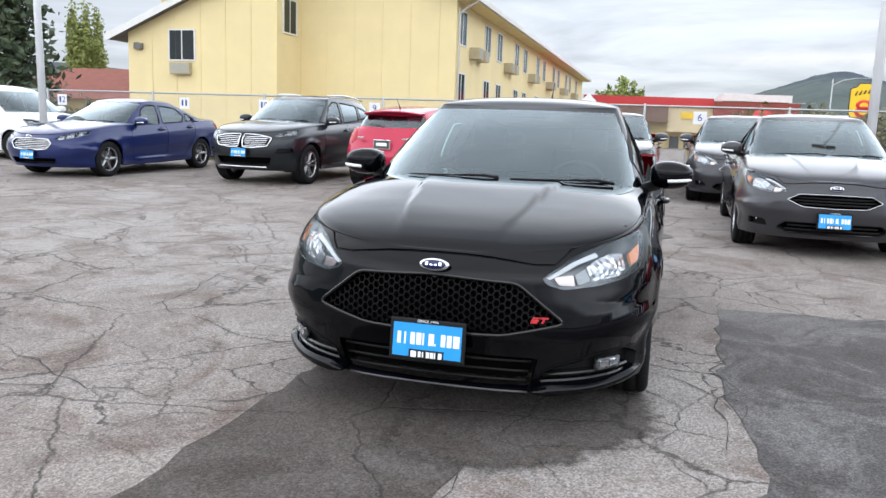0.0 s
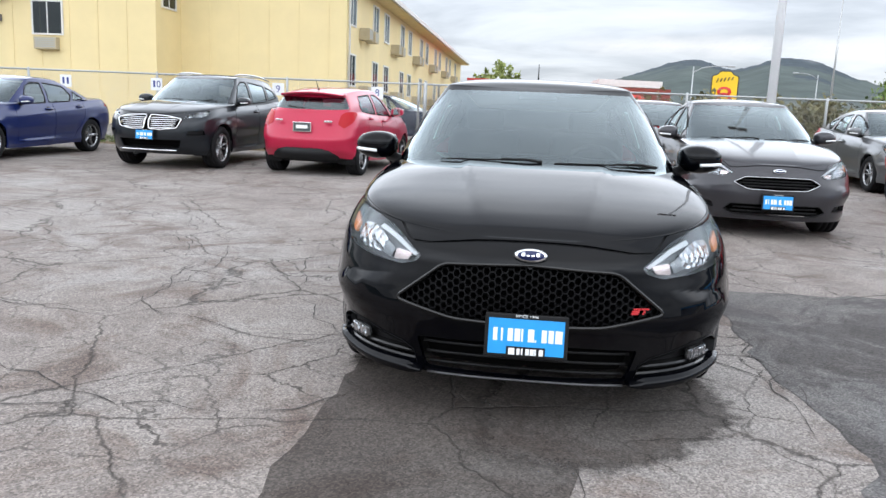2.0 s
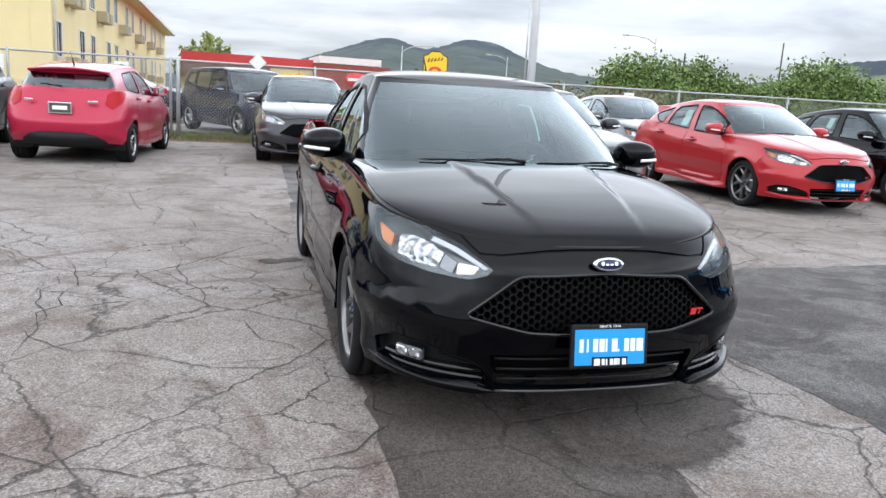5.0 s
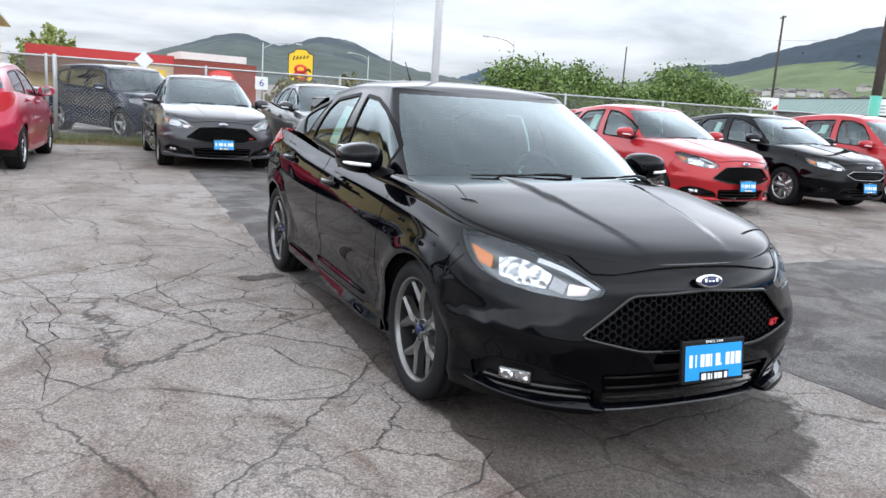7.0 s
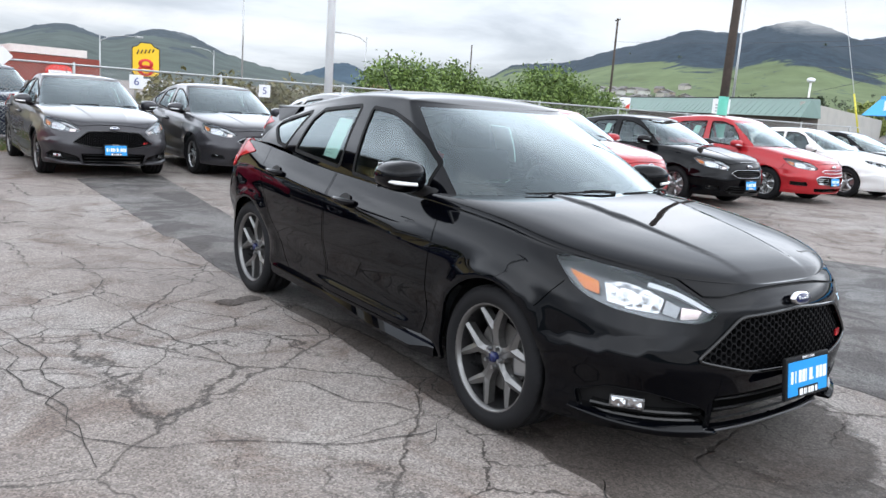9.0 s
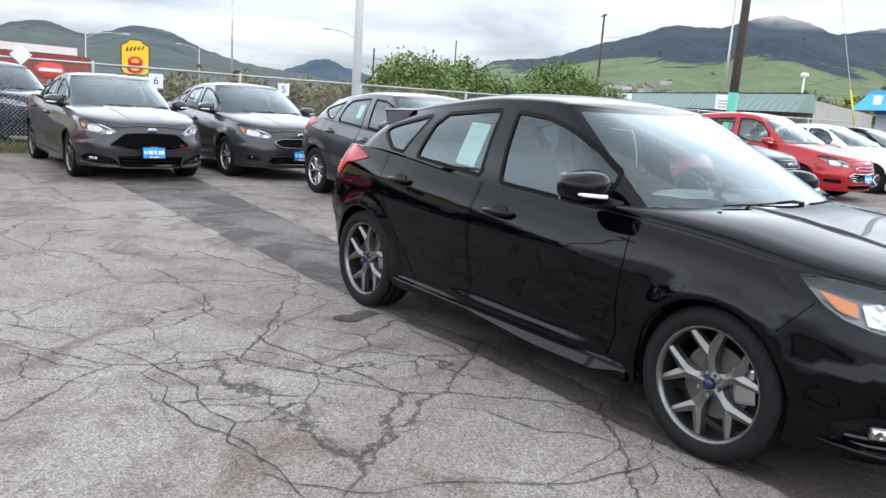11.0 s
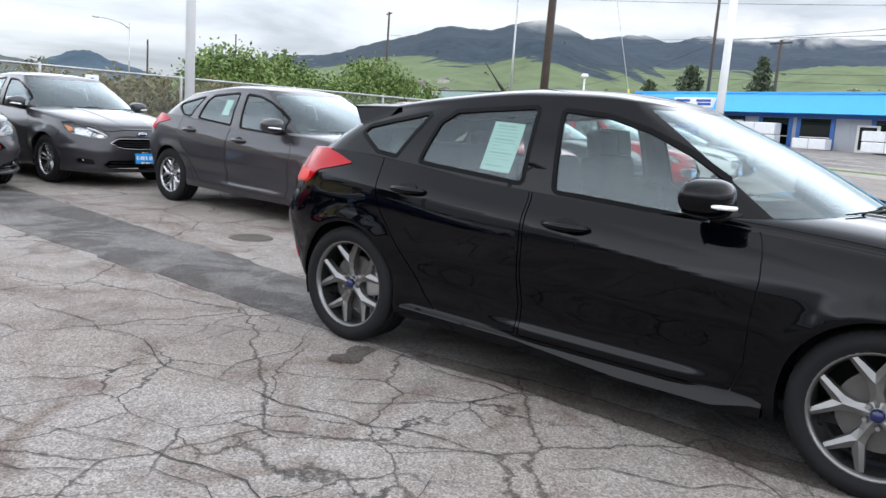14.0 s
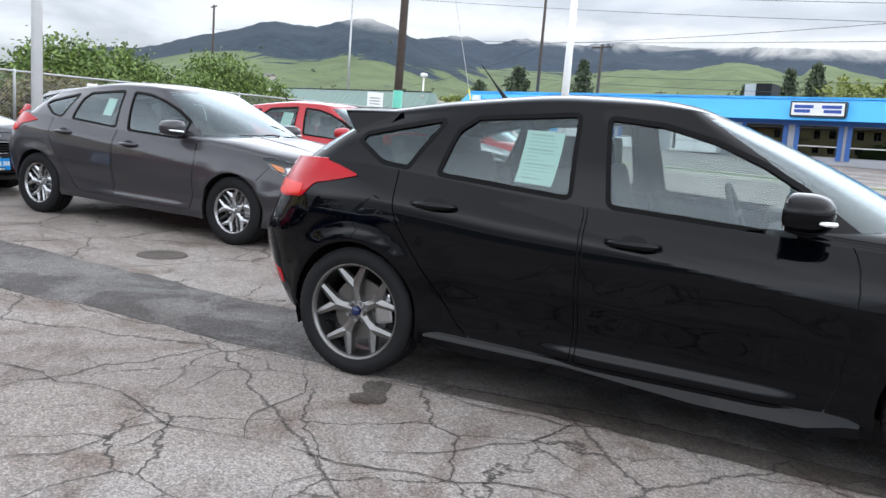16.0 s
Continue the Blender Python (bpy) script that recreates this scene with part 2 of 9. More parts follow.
def box(bm, x0, y0, z0, x1, y1, z1, bevel=0.0, m=None, mat=0):
    """A bevelled box into bm."""
    r = bmesh.ops.create_cube(bm, size=1.0)
    vs = r["verts"]
    for v in vs:
        v.co = Vector(((x0 + x1) / 2 + v.co.x * (x1 - x0), (y0 + y1) / 2 + v.co.y * (y1 - y0), (z0 + z1) / 2 + v.co.z * (z1 - z0)))
    if bevel:
        es = list({e for v in vs for e in v.link_edges})
        r2 = bmesh.ops.bevel(bm, geom=es, offset=bevel, segments=2, affect="EDGES", profile=0.6)
        vs = list({v for f in r2["faces"] for v in f.verts} | {v for v in vs if v.is_valid})
    fs = {f for v in vs for f in v.link_faces}
    for f in fs:
        f.material_index = mat
    if m is not None:
        bmesh.ops.transform(bm, matrix=m, verts=vs)
    return vs


def tube(bm, pts, radii, sides=10, cap=True, mat=0, smooth=True):
    """A round bar along pts; one radius or one each."""
    pts = [Vector(p) for p in pts]
    if not isinstance(radii, (list, tuple)):
        radii = [radii] * len(pts)
    rings, up = [], None
    for i, p in enumerate(pts):
        d = (pts[min(i + 1, len(pts) - 1)] - pts[max(i - 1, 0)]).normalized()
        if up is None:
            up = d.orthogonal().normalized()
        up = (up - d * up.dot(d)).normalized()
        side = d.cross(up)
        rings.append([bm.verts.new(p + radii[i] * (math.cos(a) * up + math.sin(a) * side)) for a in [2 * math.pi * k / sides for k in range(sides)]])
    for a, b in zip(rings, rings[1:]):
        for k in range(sides):
            f = bm.faces.new((a[k], a[(k + 1) % sides], b[(k + 1) % sides], b[k]))
            f.smooth, f.material_index = smooth, mat
    if cap:
        for r, flip in ((rings[0], True), (rings[-1], False)):
            f = bm.faces.new(r[::-1] if flip else r)
            f.material_index = mat
    return [v for r in rings for v in r]


def revolve(bm, profile, steps=40, mat=0, axis="x", smooth=True, closed=False):
    """Turns a profile of (along axis, radius) about the axis."""
    rings = []
    for k in range(steps):
        a = 2 * math.pi * k / steps
        c, s = math.cos(a), math.sin(a)
        rings.append([bm.verts.new((d, r * c, r * s) if axis == "x" else ((r * c, d, r * s) if axis == "y" else (r * c, r * s, d))) for d, r in profile])
    n = len(profile)
    for k in range(steps):
        a, b = rings[k], rings[(k + 1) % steps]
        for i in range(n if closed else n - 1):
            f = bm.faces.new((a[i], a[(i + 1) % n], b[(i + 1) % n], b[i]))
            f.smooth, f.material_index = smooth, mat
    return [v for r in rings for v in r]


def pchip(knots):
    """A smooth curve through knots that does not overshoot."""
    kx = np.array([k[0] for k in knots], float)
    ky = np.array([k[1] for k in knots], float)
    h = np.diff(kx)
    d = np.diff(ky) / h
    m = np.zeros_like(ky)
    m[0], m[-1] = d[0], d[-1]
    for i in range(1, len(kx) - 1):
        if d[i - 1] * d[i] > 0:
            w1, w2 = 2 * h[i] + h[i - 1], h[i] + 2 * h[i - 1]
            m[i] = (w1 + w2) / (w1 / d[i - 1] + w2 / d[i])

    def f(x):
        x = np.clip(np.asarray(x, float), kx[0], kx[-1])
        i = np.clip(np.searchsorted(kx, x) - 1, 0, len(h) - 1)
        t = (x - kx[i]) / h[i]
        return ((1 + 2 * t) * (1 - t) ** 2 * ky[i] + t * (1 - t) ** 2 * h[i] * m[i] + t * t * (3 - 2 * t) * ky[i + 1] + t * t * (t - 1) * h[i] * m[i + 1])
    return f


def inside(poly, pts):
    """Which points lie in a polygon (arrays of 2D points)."""
    res = np.zeros(len(pts), bool)
    x, y = pts[:, 0], pts[:, 1]
    for (x0, y0), (x1, y1) in zip(poly, np.roll(poly, -1, axis=0)):
        if y0 != y1:
            res ^= ((y0 > y) != (y1 > y)) & (x < (x1 - x0) * (y - y0) / (y1 - y0) + x0)
    return res


def rounded(poly, r=0.3, steps=4):
    """A closed polygon with its corners cut round; r: share of the shorter side."""
    p = [np.array(q, float) for q in poly]
    out = []
    for i in range(len(p)):
        a, b, c = p[i - 1], p[i], p[(i + 1) % len(p)]
        k = r * min(np.linalg.norm(a - b), np.linalg.norm(c - b))
        s = b + (a - b) / max(np.linalg.norm(a - b), 1e-9) * k
        e = b + (c - b) / max(np.linalg.norm(c - b), 1e-9) * k
        for t in np.linspace(0, 1, steps + 1):
            out.append((1 - t) ** 2 * s + 2 * t * (1 - t) * b + t * t * e)
    return np.array(out)


def dense(poly, step):
    out = []
    for a, b in zip(poly, np.roll(poly, -1, axis=0)):
        n = max(1, int(np.ceil(np.linalg.norm(b - a) / step)))
        out += [a + (b - a) * k / n for k in range(n)]
    return np.array(out)


def shrunk(poly, d):
    """A closed plane polygon moved inwards by d."""
    area = 0.5 * np.sum(poly[:, 0] * np.roll(poly[:, 1], -1) - np.roll(poly[:, 0], -1) * poly[:, 1])
    sgn = 1 if area > 0 else -1
    e = np.roll(poly, -1, axis=0) - poly
    e /= np.maximum(np.linalg.norm(e, axis=1), 1e-9)[:, None]
    nrm = np.stack([-e[:, 1], e[:, 0]], 1) * sgn
    v = nrm + np.roll(nrm, 1, axis=0)
    v /= np.maximum(np.linalg.norm(v, axis=1), 1e-9)[:, None]
    k = np.clip(np.sum(v * nrm, axis=1), 0.4, 1)
    return poly + v * (d / k)[:, None]


# ---- car bodies: one half as a smooth sheet over (u, v), cut into panels ----
class Sheet:
    def __init__(self, fn, us, vs):
        self.fn = fn
        bm = self.bm = bmesh.new()
        grid = [[bm.verts.new((u, v, 0)) for v in vs] for u in us]
        for a, b in zip(grid, grid[1:]):
            for k in range(len(vs) - 1):
                bm.faces.new((a[k], b[k], b[k + 1], a[k + 1]))
        self.tag = bm.faces.layers.int.new("region")
        self.names = ["body"]
        tu, tv = np.meshgrid(np.linspace(0, 1, 260), np.linspace(0, 2, 200), indexing="ij")
        self.tu, self.tv = tu.ravel(), tv.ravel()
        self.tp = fn(self.tu, self.tv)

    def find(self, pts, weight=(1, 1, 1), vrange=(0, 2), urange=(0, 1)):
        """The (u, v) of the nearest places of the sheet."""
        w = np.array(weight, float)
        ok = (self.tv >= vrange[0]) & (self.tv <= vrange[1]) & (self.tu >= urange[0]) & (self.tu <= urange[1])
        tu, tv, tp = self.tu[ok], self.tv[ok], self.tp[ok] * w
        out = []
        for p in np.asarray(pts, float):
            q = p * w
            i = np.argmin(((tp - q) ** 2).sum(1))
            u, v, du, dv = tu[i], tv[i], 1 / 259, 2 / 199
            for _ in range(4):
                gu, gv = np.meshgrid(np.linspace(u - du, u + du, 5), np.linspace(v - dv, v + dv, 5), indexing="ij")
                gu, gv = np.clip(gu.ravel(), *urange), np.clip(gv.ravel(), *vrange)
                k = np.argmin(((self.fn(gu, gv) * w - q) ** 2).sum(1))
                u, v, du, dv = gu[k], gv[k], du * 0.5, dv * 0.5
            out.append((u, v))
        return np.array(out)

    def cut(self, uv, name, only=None):
        """Cuts a closed polygon of (u, v) out and names what lies inside."""
        bm, lay = self.bm, self.tag
        lo, hi = uv.min(0) - 1e-6, uv.max(0) + 1e-6

        def touching(faces, e0, e1):
            near = []
            for f in faces:
                c = [v.co for v in f.verts]
                if max(q.x for q in c) >= e0[0] and min(q.x for q in c) <= e1[0] and max(q.y for q in c) >= e0[1] and min(q.y for q in c) <= e1[1]:
                    near.append(f)
            return near
        cand = set(touching(bm.faces, lo, hi))
        for a, b in zip(uv, np.roll(uv, -1, axis=0)):
            d = b - a
            if np.hypot(*d) < 1e-7:
                continue
            near = touching(cand, np.minimum(a, b) - 1e-6, np.maximum(a, b) + 1e-6)
            if not near:
                continue
            near.sort(key=lambda f: tuple(f.calc_center_median()))
            geom = near + list(dict.fromkeys(e for f in near for e in f.edges)) + list(dict.fromkeys(v for f in near for v in f.verts))
            got = bmesh.ops.bisect_plane(bm, geom=geom, dist=1e-6, plane_co=(a[0], a[1], 0), plane_no=(-d[1], d[0], 0))
            cand.update(g for g in got["geom"] if isinstance(g, bmesh.types.BMFace))
        fs = list(cand)
        if name not in self.names:
            self.names.append(name)
        if not fs:
            return
        ins = inside(uv, np.array([f.calc_center_median()[:2] for f in fs]))
        k = self.names.index(name)
        for f, i in zip(fs, ins):
            if i and (only is None or self.names[f[lay]] in only):
                f[lay] = k

    def mark(self, name, test, only=("body",)):
        """Names whole faces by a test on their middle (u, v) and place."""
        if name not in self.names:
            self.names.append(name)
        k, fs = self.names.index(name), list(self.bm.faces)
        cen = np.array([f.calc_center_median()[:2] for f in fs])
        p = self.fn(cen[:, 0], cen[:, 1])
        for f, c, q in zip(fs, cen, p):
            if self.names[f[self.tag]] in only and test(c[0], c[1], q):
                f[self.tag] = k

    def normal(self, u, v):
        e = 2e-3
        u, v = np.clip(u, 3e-3, 1 - 3e-3), np.clip(v, 1e-3, 2 - 6e-3)
        a = self.fn(u + e, v) - self.fn(u - e, v)
        b = self.fn(u, v + e) - self.fn(u, v - e)
        n = np.cross(a, b)
        n /= np.maximum(np.linalg.norm(n, axis=1), 1e-12)[:, None]
        return n

    def pull(self, name):
        """The faces of that name: places, normals, polygons of one half."""
        ks = {self.names.index(k) for k in ([name] if isinstance(name, str) else name) if k in self.names}
        fs = [f for f in self.bm.faces if f[self.tag] in ks]
        vs = list({v for f in fs for v in f.verts})
        idx = {v: i for i, v in enumerate(vs)}
        uv = np.array([v.co[:2] for v in vs]).reshape(-1, 2)
        if not len(uv):
            return np.zeros((0, 3)), np.zeros((0, 3)), [], uv
        p, n = self.fn(uv[:, 0], uv[:, 1]), self.normal(uv[:, 0], uv[:, 1])
        mid = np.abs(p[:, 0]) < 1e-3
        n[mid, 0] = 0
        n /= np.maximum(np.linalg.norm(n, axis=1), 1e-9)[:, None]
        return p, n, [[idx[v] for v in f.verts] for f in fs], uv


def shell_mesh(name, halves, lip=0.012, push=0.0):
    """One mesh from half sheets (places, normals, polygons, mirrored), with an edge turned in by lip."""
    V, N, F = [], [], []
    for p, n, fs, mirror in halves:
        if not len(p):
            continue
        q, m = p - n * push, n.copy()
        if mirror:
            q, m = q * (-1, 1, 1), m * (-1, 1, 1)
        o = len(V)
        V += list(q)
        N += list(m)
        F += [[o + i for i in (f[::-1] if mirror else f)] for f in fs]
        if lip:
            count = {}
            for f in F[-len(fs):]:
                for a, b in zip(f, f[1:] + f[:1]):
                    count[(a, b)] = 1
            made = {}

            def low(i):
                if i not in made:
                    made[i] = (len(V), len(V) + 1)
                    V.extend([V[i].copy(), V[i] - N[i] * lip])
                    N.extend([np.zeros(3), np.zeros(3)])
                return made[i]
            for a, b in list(count):
                if (b, a) not in count and not (abs(V[a][0]) < 1e-3 and abs(V[b][0]) < 1e-3):
                    (a0, a1), (b0, b1) = low(a), low(b)
                    F.append([b0, a0, a1, b1])
    me = mesh_of(name, V, F, True)
    if len(V):
        me.normals_split_custom_set_from_vertices([tuple(n) for n in N])
    return me


def sup(t, n):
    """Quarter of a superellipse: (sine, cosine) for t in 0..1."""
    a = np.clip(t, 0, 1) * math.pi / 2
    return np.sin(a) ** (2 / n), np.maximum(np.cos(a), 0) ** (2 / n)


class Shape:
    """Body forms of a car from a few curves; nose towards -y, the origin on the ground between the axles."""

    def __init__(self, width, wb, wr, arch, flare, cf, nf, cr, nr, ridge, nose, tail, prof, taper, low, shoulder, crown, belt, top, roof, roof_crown, crease=None):
        self.width, self.wb, self.wr, self.arch, self.flare, self.ridge = width, wb, wr, arch, flare, ridge
        self.cf, self.nf, self.cr, self.nr, self.belt, self.top = cf, nf, cr, nr, belt, top
        self.nose, self.tail, self.step = nose, tail, 0.015
        self.nf_f = pchip(nf) if isinstance(nf, list) else None
        self.crease_f = pchip(crease) if crease else None
        self.nose_f, self.tail_f, self.prof_f, self.taper_f = pchip(nose), pchip(tail), pchip(prof), pchip(taper)
        self.low_f, self.shoulder_f, self.crown_f = pchip(low), pchip(shoulder), pchip(crown)
        self.roof_f, self.roof_crown_f = pchip(roof), pchip(roof_crown)

    def lower(self, u, v):
        u, v = np.asarray(u, float), np.asarray(v, float)
        vl = np.minimum(v, 1.0)
        W = self.width * self.prof_f(vl)
        yf, yr = self.nose_f(vl), self.tail_f(vl)
        cf, cr = self.cf, self.cr
        s, c = sup(u / 0.3, self.nf if self.nf_f is None else self.nf_f(vl))
        s2, c2 = sup((1 - u) / 0.25, self.nr)
        t = np.clip((u - 0.3) / 0.45, 0, 1)
        x = np.where(u < 0.3, W * s, np.where(u > 0.75, W * s2, W))
        y = np.where(u < 0.3, yf + cf * (1 - c), np.where(u > 0.75, yr - cr * (1 - c2), yf + cf + t * (yr - cr - yf - cf)))
        x = x * self.taper_f(y)
        zl, zs = self.low_f(y), self.shoulder_f(y)
        z = zl + (zs - zl) * vl
        # swellings round the wheels
        for ya in (-self.wb / 2, self.wb / 2):
            r = np.hypot(y - ya, (z - self.wr) * 1.0)
            x = x + self.flare * np.exp(-((r - self.arch - 0.015) / 0.055) ** 2) * (u > 0.1) * (u < 0.95) * (v <= 1.0) * np.clip((zs - z) / 0.12, 0, 1)
        # the sharp step along the foot of the doors
        x = x + self.step / (1 + np.exp((z - 0.335 - 0.015 * y) / 0.009)) * np.clip((0.75 + y) / 0.15, 0, 1) * np.clip((0.45 - y) / 0.3, 0, 1) * (v <= 1)
        # the fold across the bumper's corner, from the grille to the wheel
        if self.crease_f is not None:
            d = z - (0.500 + 0.05 * np.clip((-1.75 - y) / 0.35, 0, 1))
            fold = np.clip(1 - np.where(d > 0, d / 0.055, -d / 0.15), 0, 1) * np.clip((u - 0.115) / 0.05, 0, 1) * np.clip((-1.62 - y) / 0.12, 0, 1) * (v <= 1) * (u < 0.4)
            x, y = x + 0.011 * fold * s, y - 0.011 * fold * c
        # the fold that climbs along the doors to the tail lamps
        if self.crease_f is not None:
            d = z - self.crease_f(y)
            fold = np.clip(1 - np.where(d > 0, d / 0.09, -d / 0.26), 0, 1)
            x = x + 0.010 * fold * np.where(d > 0, 1, fold) * np.clip((1.05 + y) / 0.5, 0, 1) * np.clip((1.5 - y) / 0.3, 0, 1) * (v <= 1)
        # the top: bonnet and boot lid
        ph, n = np.clip(v - 1, 0, 1), 2.6
        s3, c3 = sup(ph, n)
        cr_ = self.crown_f(y)
        xt = x * c3
        zt = zs + cr_ * s3
        f = np.clip((y - self.nose[-1][1]) / 0.6, 0, 1) * np.clip((-0.9 - y) / 0.25, 0, 1)
        line = 0.26 + 0.15 * (y + 1.7)
        d = np.clip((xt - line) / 0.045, 0, 1)
        zt = zt + self.ridge * f * (1 - d * d * (3 - 2 * d)) * (0.6 + 0.4 * np.clip(xt / line, 0, 1) ** 2)
        up = v > 1
        return np.stack([np.where(up, xt, x), y, np.where(up, zt, z)], -1)

    def top_z(self, x, y):
        """The height of the body's top at a place."""
        xs = np.maximum(self.shoulder_x(y), 0.05)
        return self.shoulder_f(y) + self.crown_f(y) * np.maximum(1 - np.clip(np.abs(x) / xs, 0, 1) ** 2.6, 0) ** (1 / 2.6)

    def shoulder_x(self, y):
        return self.width * self.prof_f(1.0) * self.taper_f(y)

    def house(self, u, v):
        u, v = np.asarray(u, float), np.asarray(v, float)
        vl = np.minimum(v, 1.0)
        s, c = sup(u / 0.3, 2.3)
        s2, c2 = sup((1 - u) / 0.25, 2.8)
        t = np.clip((u - 0.3) / 0.45, 0, 1)

        def ring(yf, cf, yr, cr, xf, xr):
            y = np.where(u < 0.3, yf + cf * (1 - c), np.where(u > 0.75, yr - cr * (1 - c2), yf + cf + t * (yr - cr - yf - cf)))
            k = np.clip((y - yf) / (yr - yf), 0, 1)
            w = xf + (xr - xf) * k ** 2
            return np.where(u < 0.3, w * s, np.where(u > 0.75, w * s2, w)), y
        xb, yb = ring(*self.belt)
        xt, yt = ring(*self.top)
        zb = self.top_z(xb, yb) - 0.012
        zt = self.roof_f(yt)
        bow = np.sin(vl * math.pi)
        x = xb + (xt - xb) * vl + 0.022 * bow * np.clip(xb / 0.3, 0, 1)
        y = yb + (yt - yb) * vl + bow * np.where(u < 0.3, -0.025 * c, np.where(u > 0.75, 0.02 * c2, 0))
        z = zb + (zt - zb) * vl + 0.012 * bow * (u < 0.3) * c
        s3, c3 = sup(np.clip(v - 1, 0, 1), 2.2)
        xr_ = xt * c3
        zr_ = zt + self.roof_crown_f(yt) * s3
        up = v > 1
        return np.stack([np.where(up, xr_, x), np.where(up, yt, y), np.where(up, zr_, z)], -1)


def grid_lines(fine, close=False):
    us = np.concatenate([0.3 * np.linspace(0, 1, 13 * fine + 1) ** 0.9, np.linspace(0.3, 0.75, 18 * fine + 1)[1:], 1 - 0.25 * np.linspace(1, 0, 10 * fine + 1)[1:] ** 0.9])
    if close:
        side = np.concatenate([np.linspace(0, 0.09, 4), np.arange(0.10, 0.26, 0.011), np.linspace(0.28, 0.60, 9), np.arange(0.63, 0.925, 0.0125), np.linspace(0.94, 1, 4)])
        return us, np.concatenate([side, 1 + np.linspace(0, 1, 46)[1:]])
    return us, np.concatenate([np.linspace(0, 1, 10 * fine + 1), 1 + np.linspace(0, 1, 9 * fine + 1)[1:]])


def hex_mesh(sheet, poly, cell, bar, back, depth):
    """A honeycomb screen within a polygon of (x, z) of the nose, set back from the sheet."""
    cen = []
    lo, hi = poly.min(0), poly.max(0)
    dx, dz = cell * 3.0, cell * 1.05
    r = 0
    z = lo[1]
    while z < hi[1] + cell:
        x = lo[0] + (dx / 2 if r % 2 else 0)
        while x < hi[0] + cell:
            cen.append((x, z))
            x += dx
        z += dz
        r += 1
    cen = np.array(cen)
    grown = shrunk(poly, -cell * 0.5)
    cen = cen[inside(grown, cen)]
    xs = np.linspace(0, hi[0] + 0.05, 24)
    zs = np.linspace(0.15, hi[1] + 0.05, 26)
    uv = sheet.find([(x, -3, z) for x in xs for z in zs], (1, 0.001, 1), (0, 1.0), (0, 0.29))
    ys = sheet.fn(uv[:, 0], uv[:, 1])[:, 1].reshape(len(xs), len(zs))

    def face_y(x, z):
        i = np.clip((abs(x)) / (xs[1] - xs[0]), 0, len(xs) - 1.001)
        j = np.clip((z - zs[0]) / (zs[1] - zs[0]), 0, len(zs) - 1.001)
        a, b = int(i), int(j)
        fi, fj = i - a, j - b
        return (ys[a, b] * (1 - fi) + ys[a + 1, b] * fi) * (1 - fj) + (ys[a, b + 1] * (1 - fi) + ys[a + 1, b + 1] * fi) * fj
    V, F = [], []
    for cx, cz in cen:
        o = len(V)
        for rr, dd in ((1.0, 0.0), (1.0 - bar, 0.0), (1.0 - bar, depth)):
            for k in range(6):
                a = math.pi / 3 * k
                x, z = cx + cell * rr * math.cos(a), cz + cell * rr * 1.212 * math.sin(a)
                V.append((x, face_y(x, z) + back + dd, z))
        for q in range(2):
            for k in range(6):
                F.append((o + q * 6 + k, o + q * 6 + (k + 1) % 6, o + q * 6 + 6 + (k + 1) % 6, o + q * 6 + 6 + k))
    return mesh_of("grille_screen", V, F), face_y


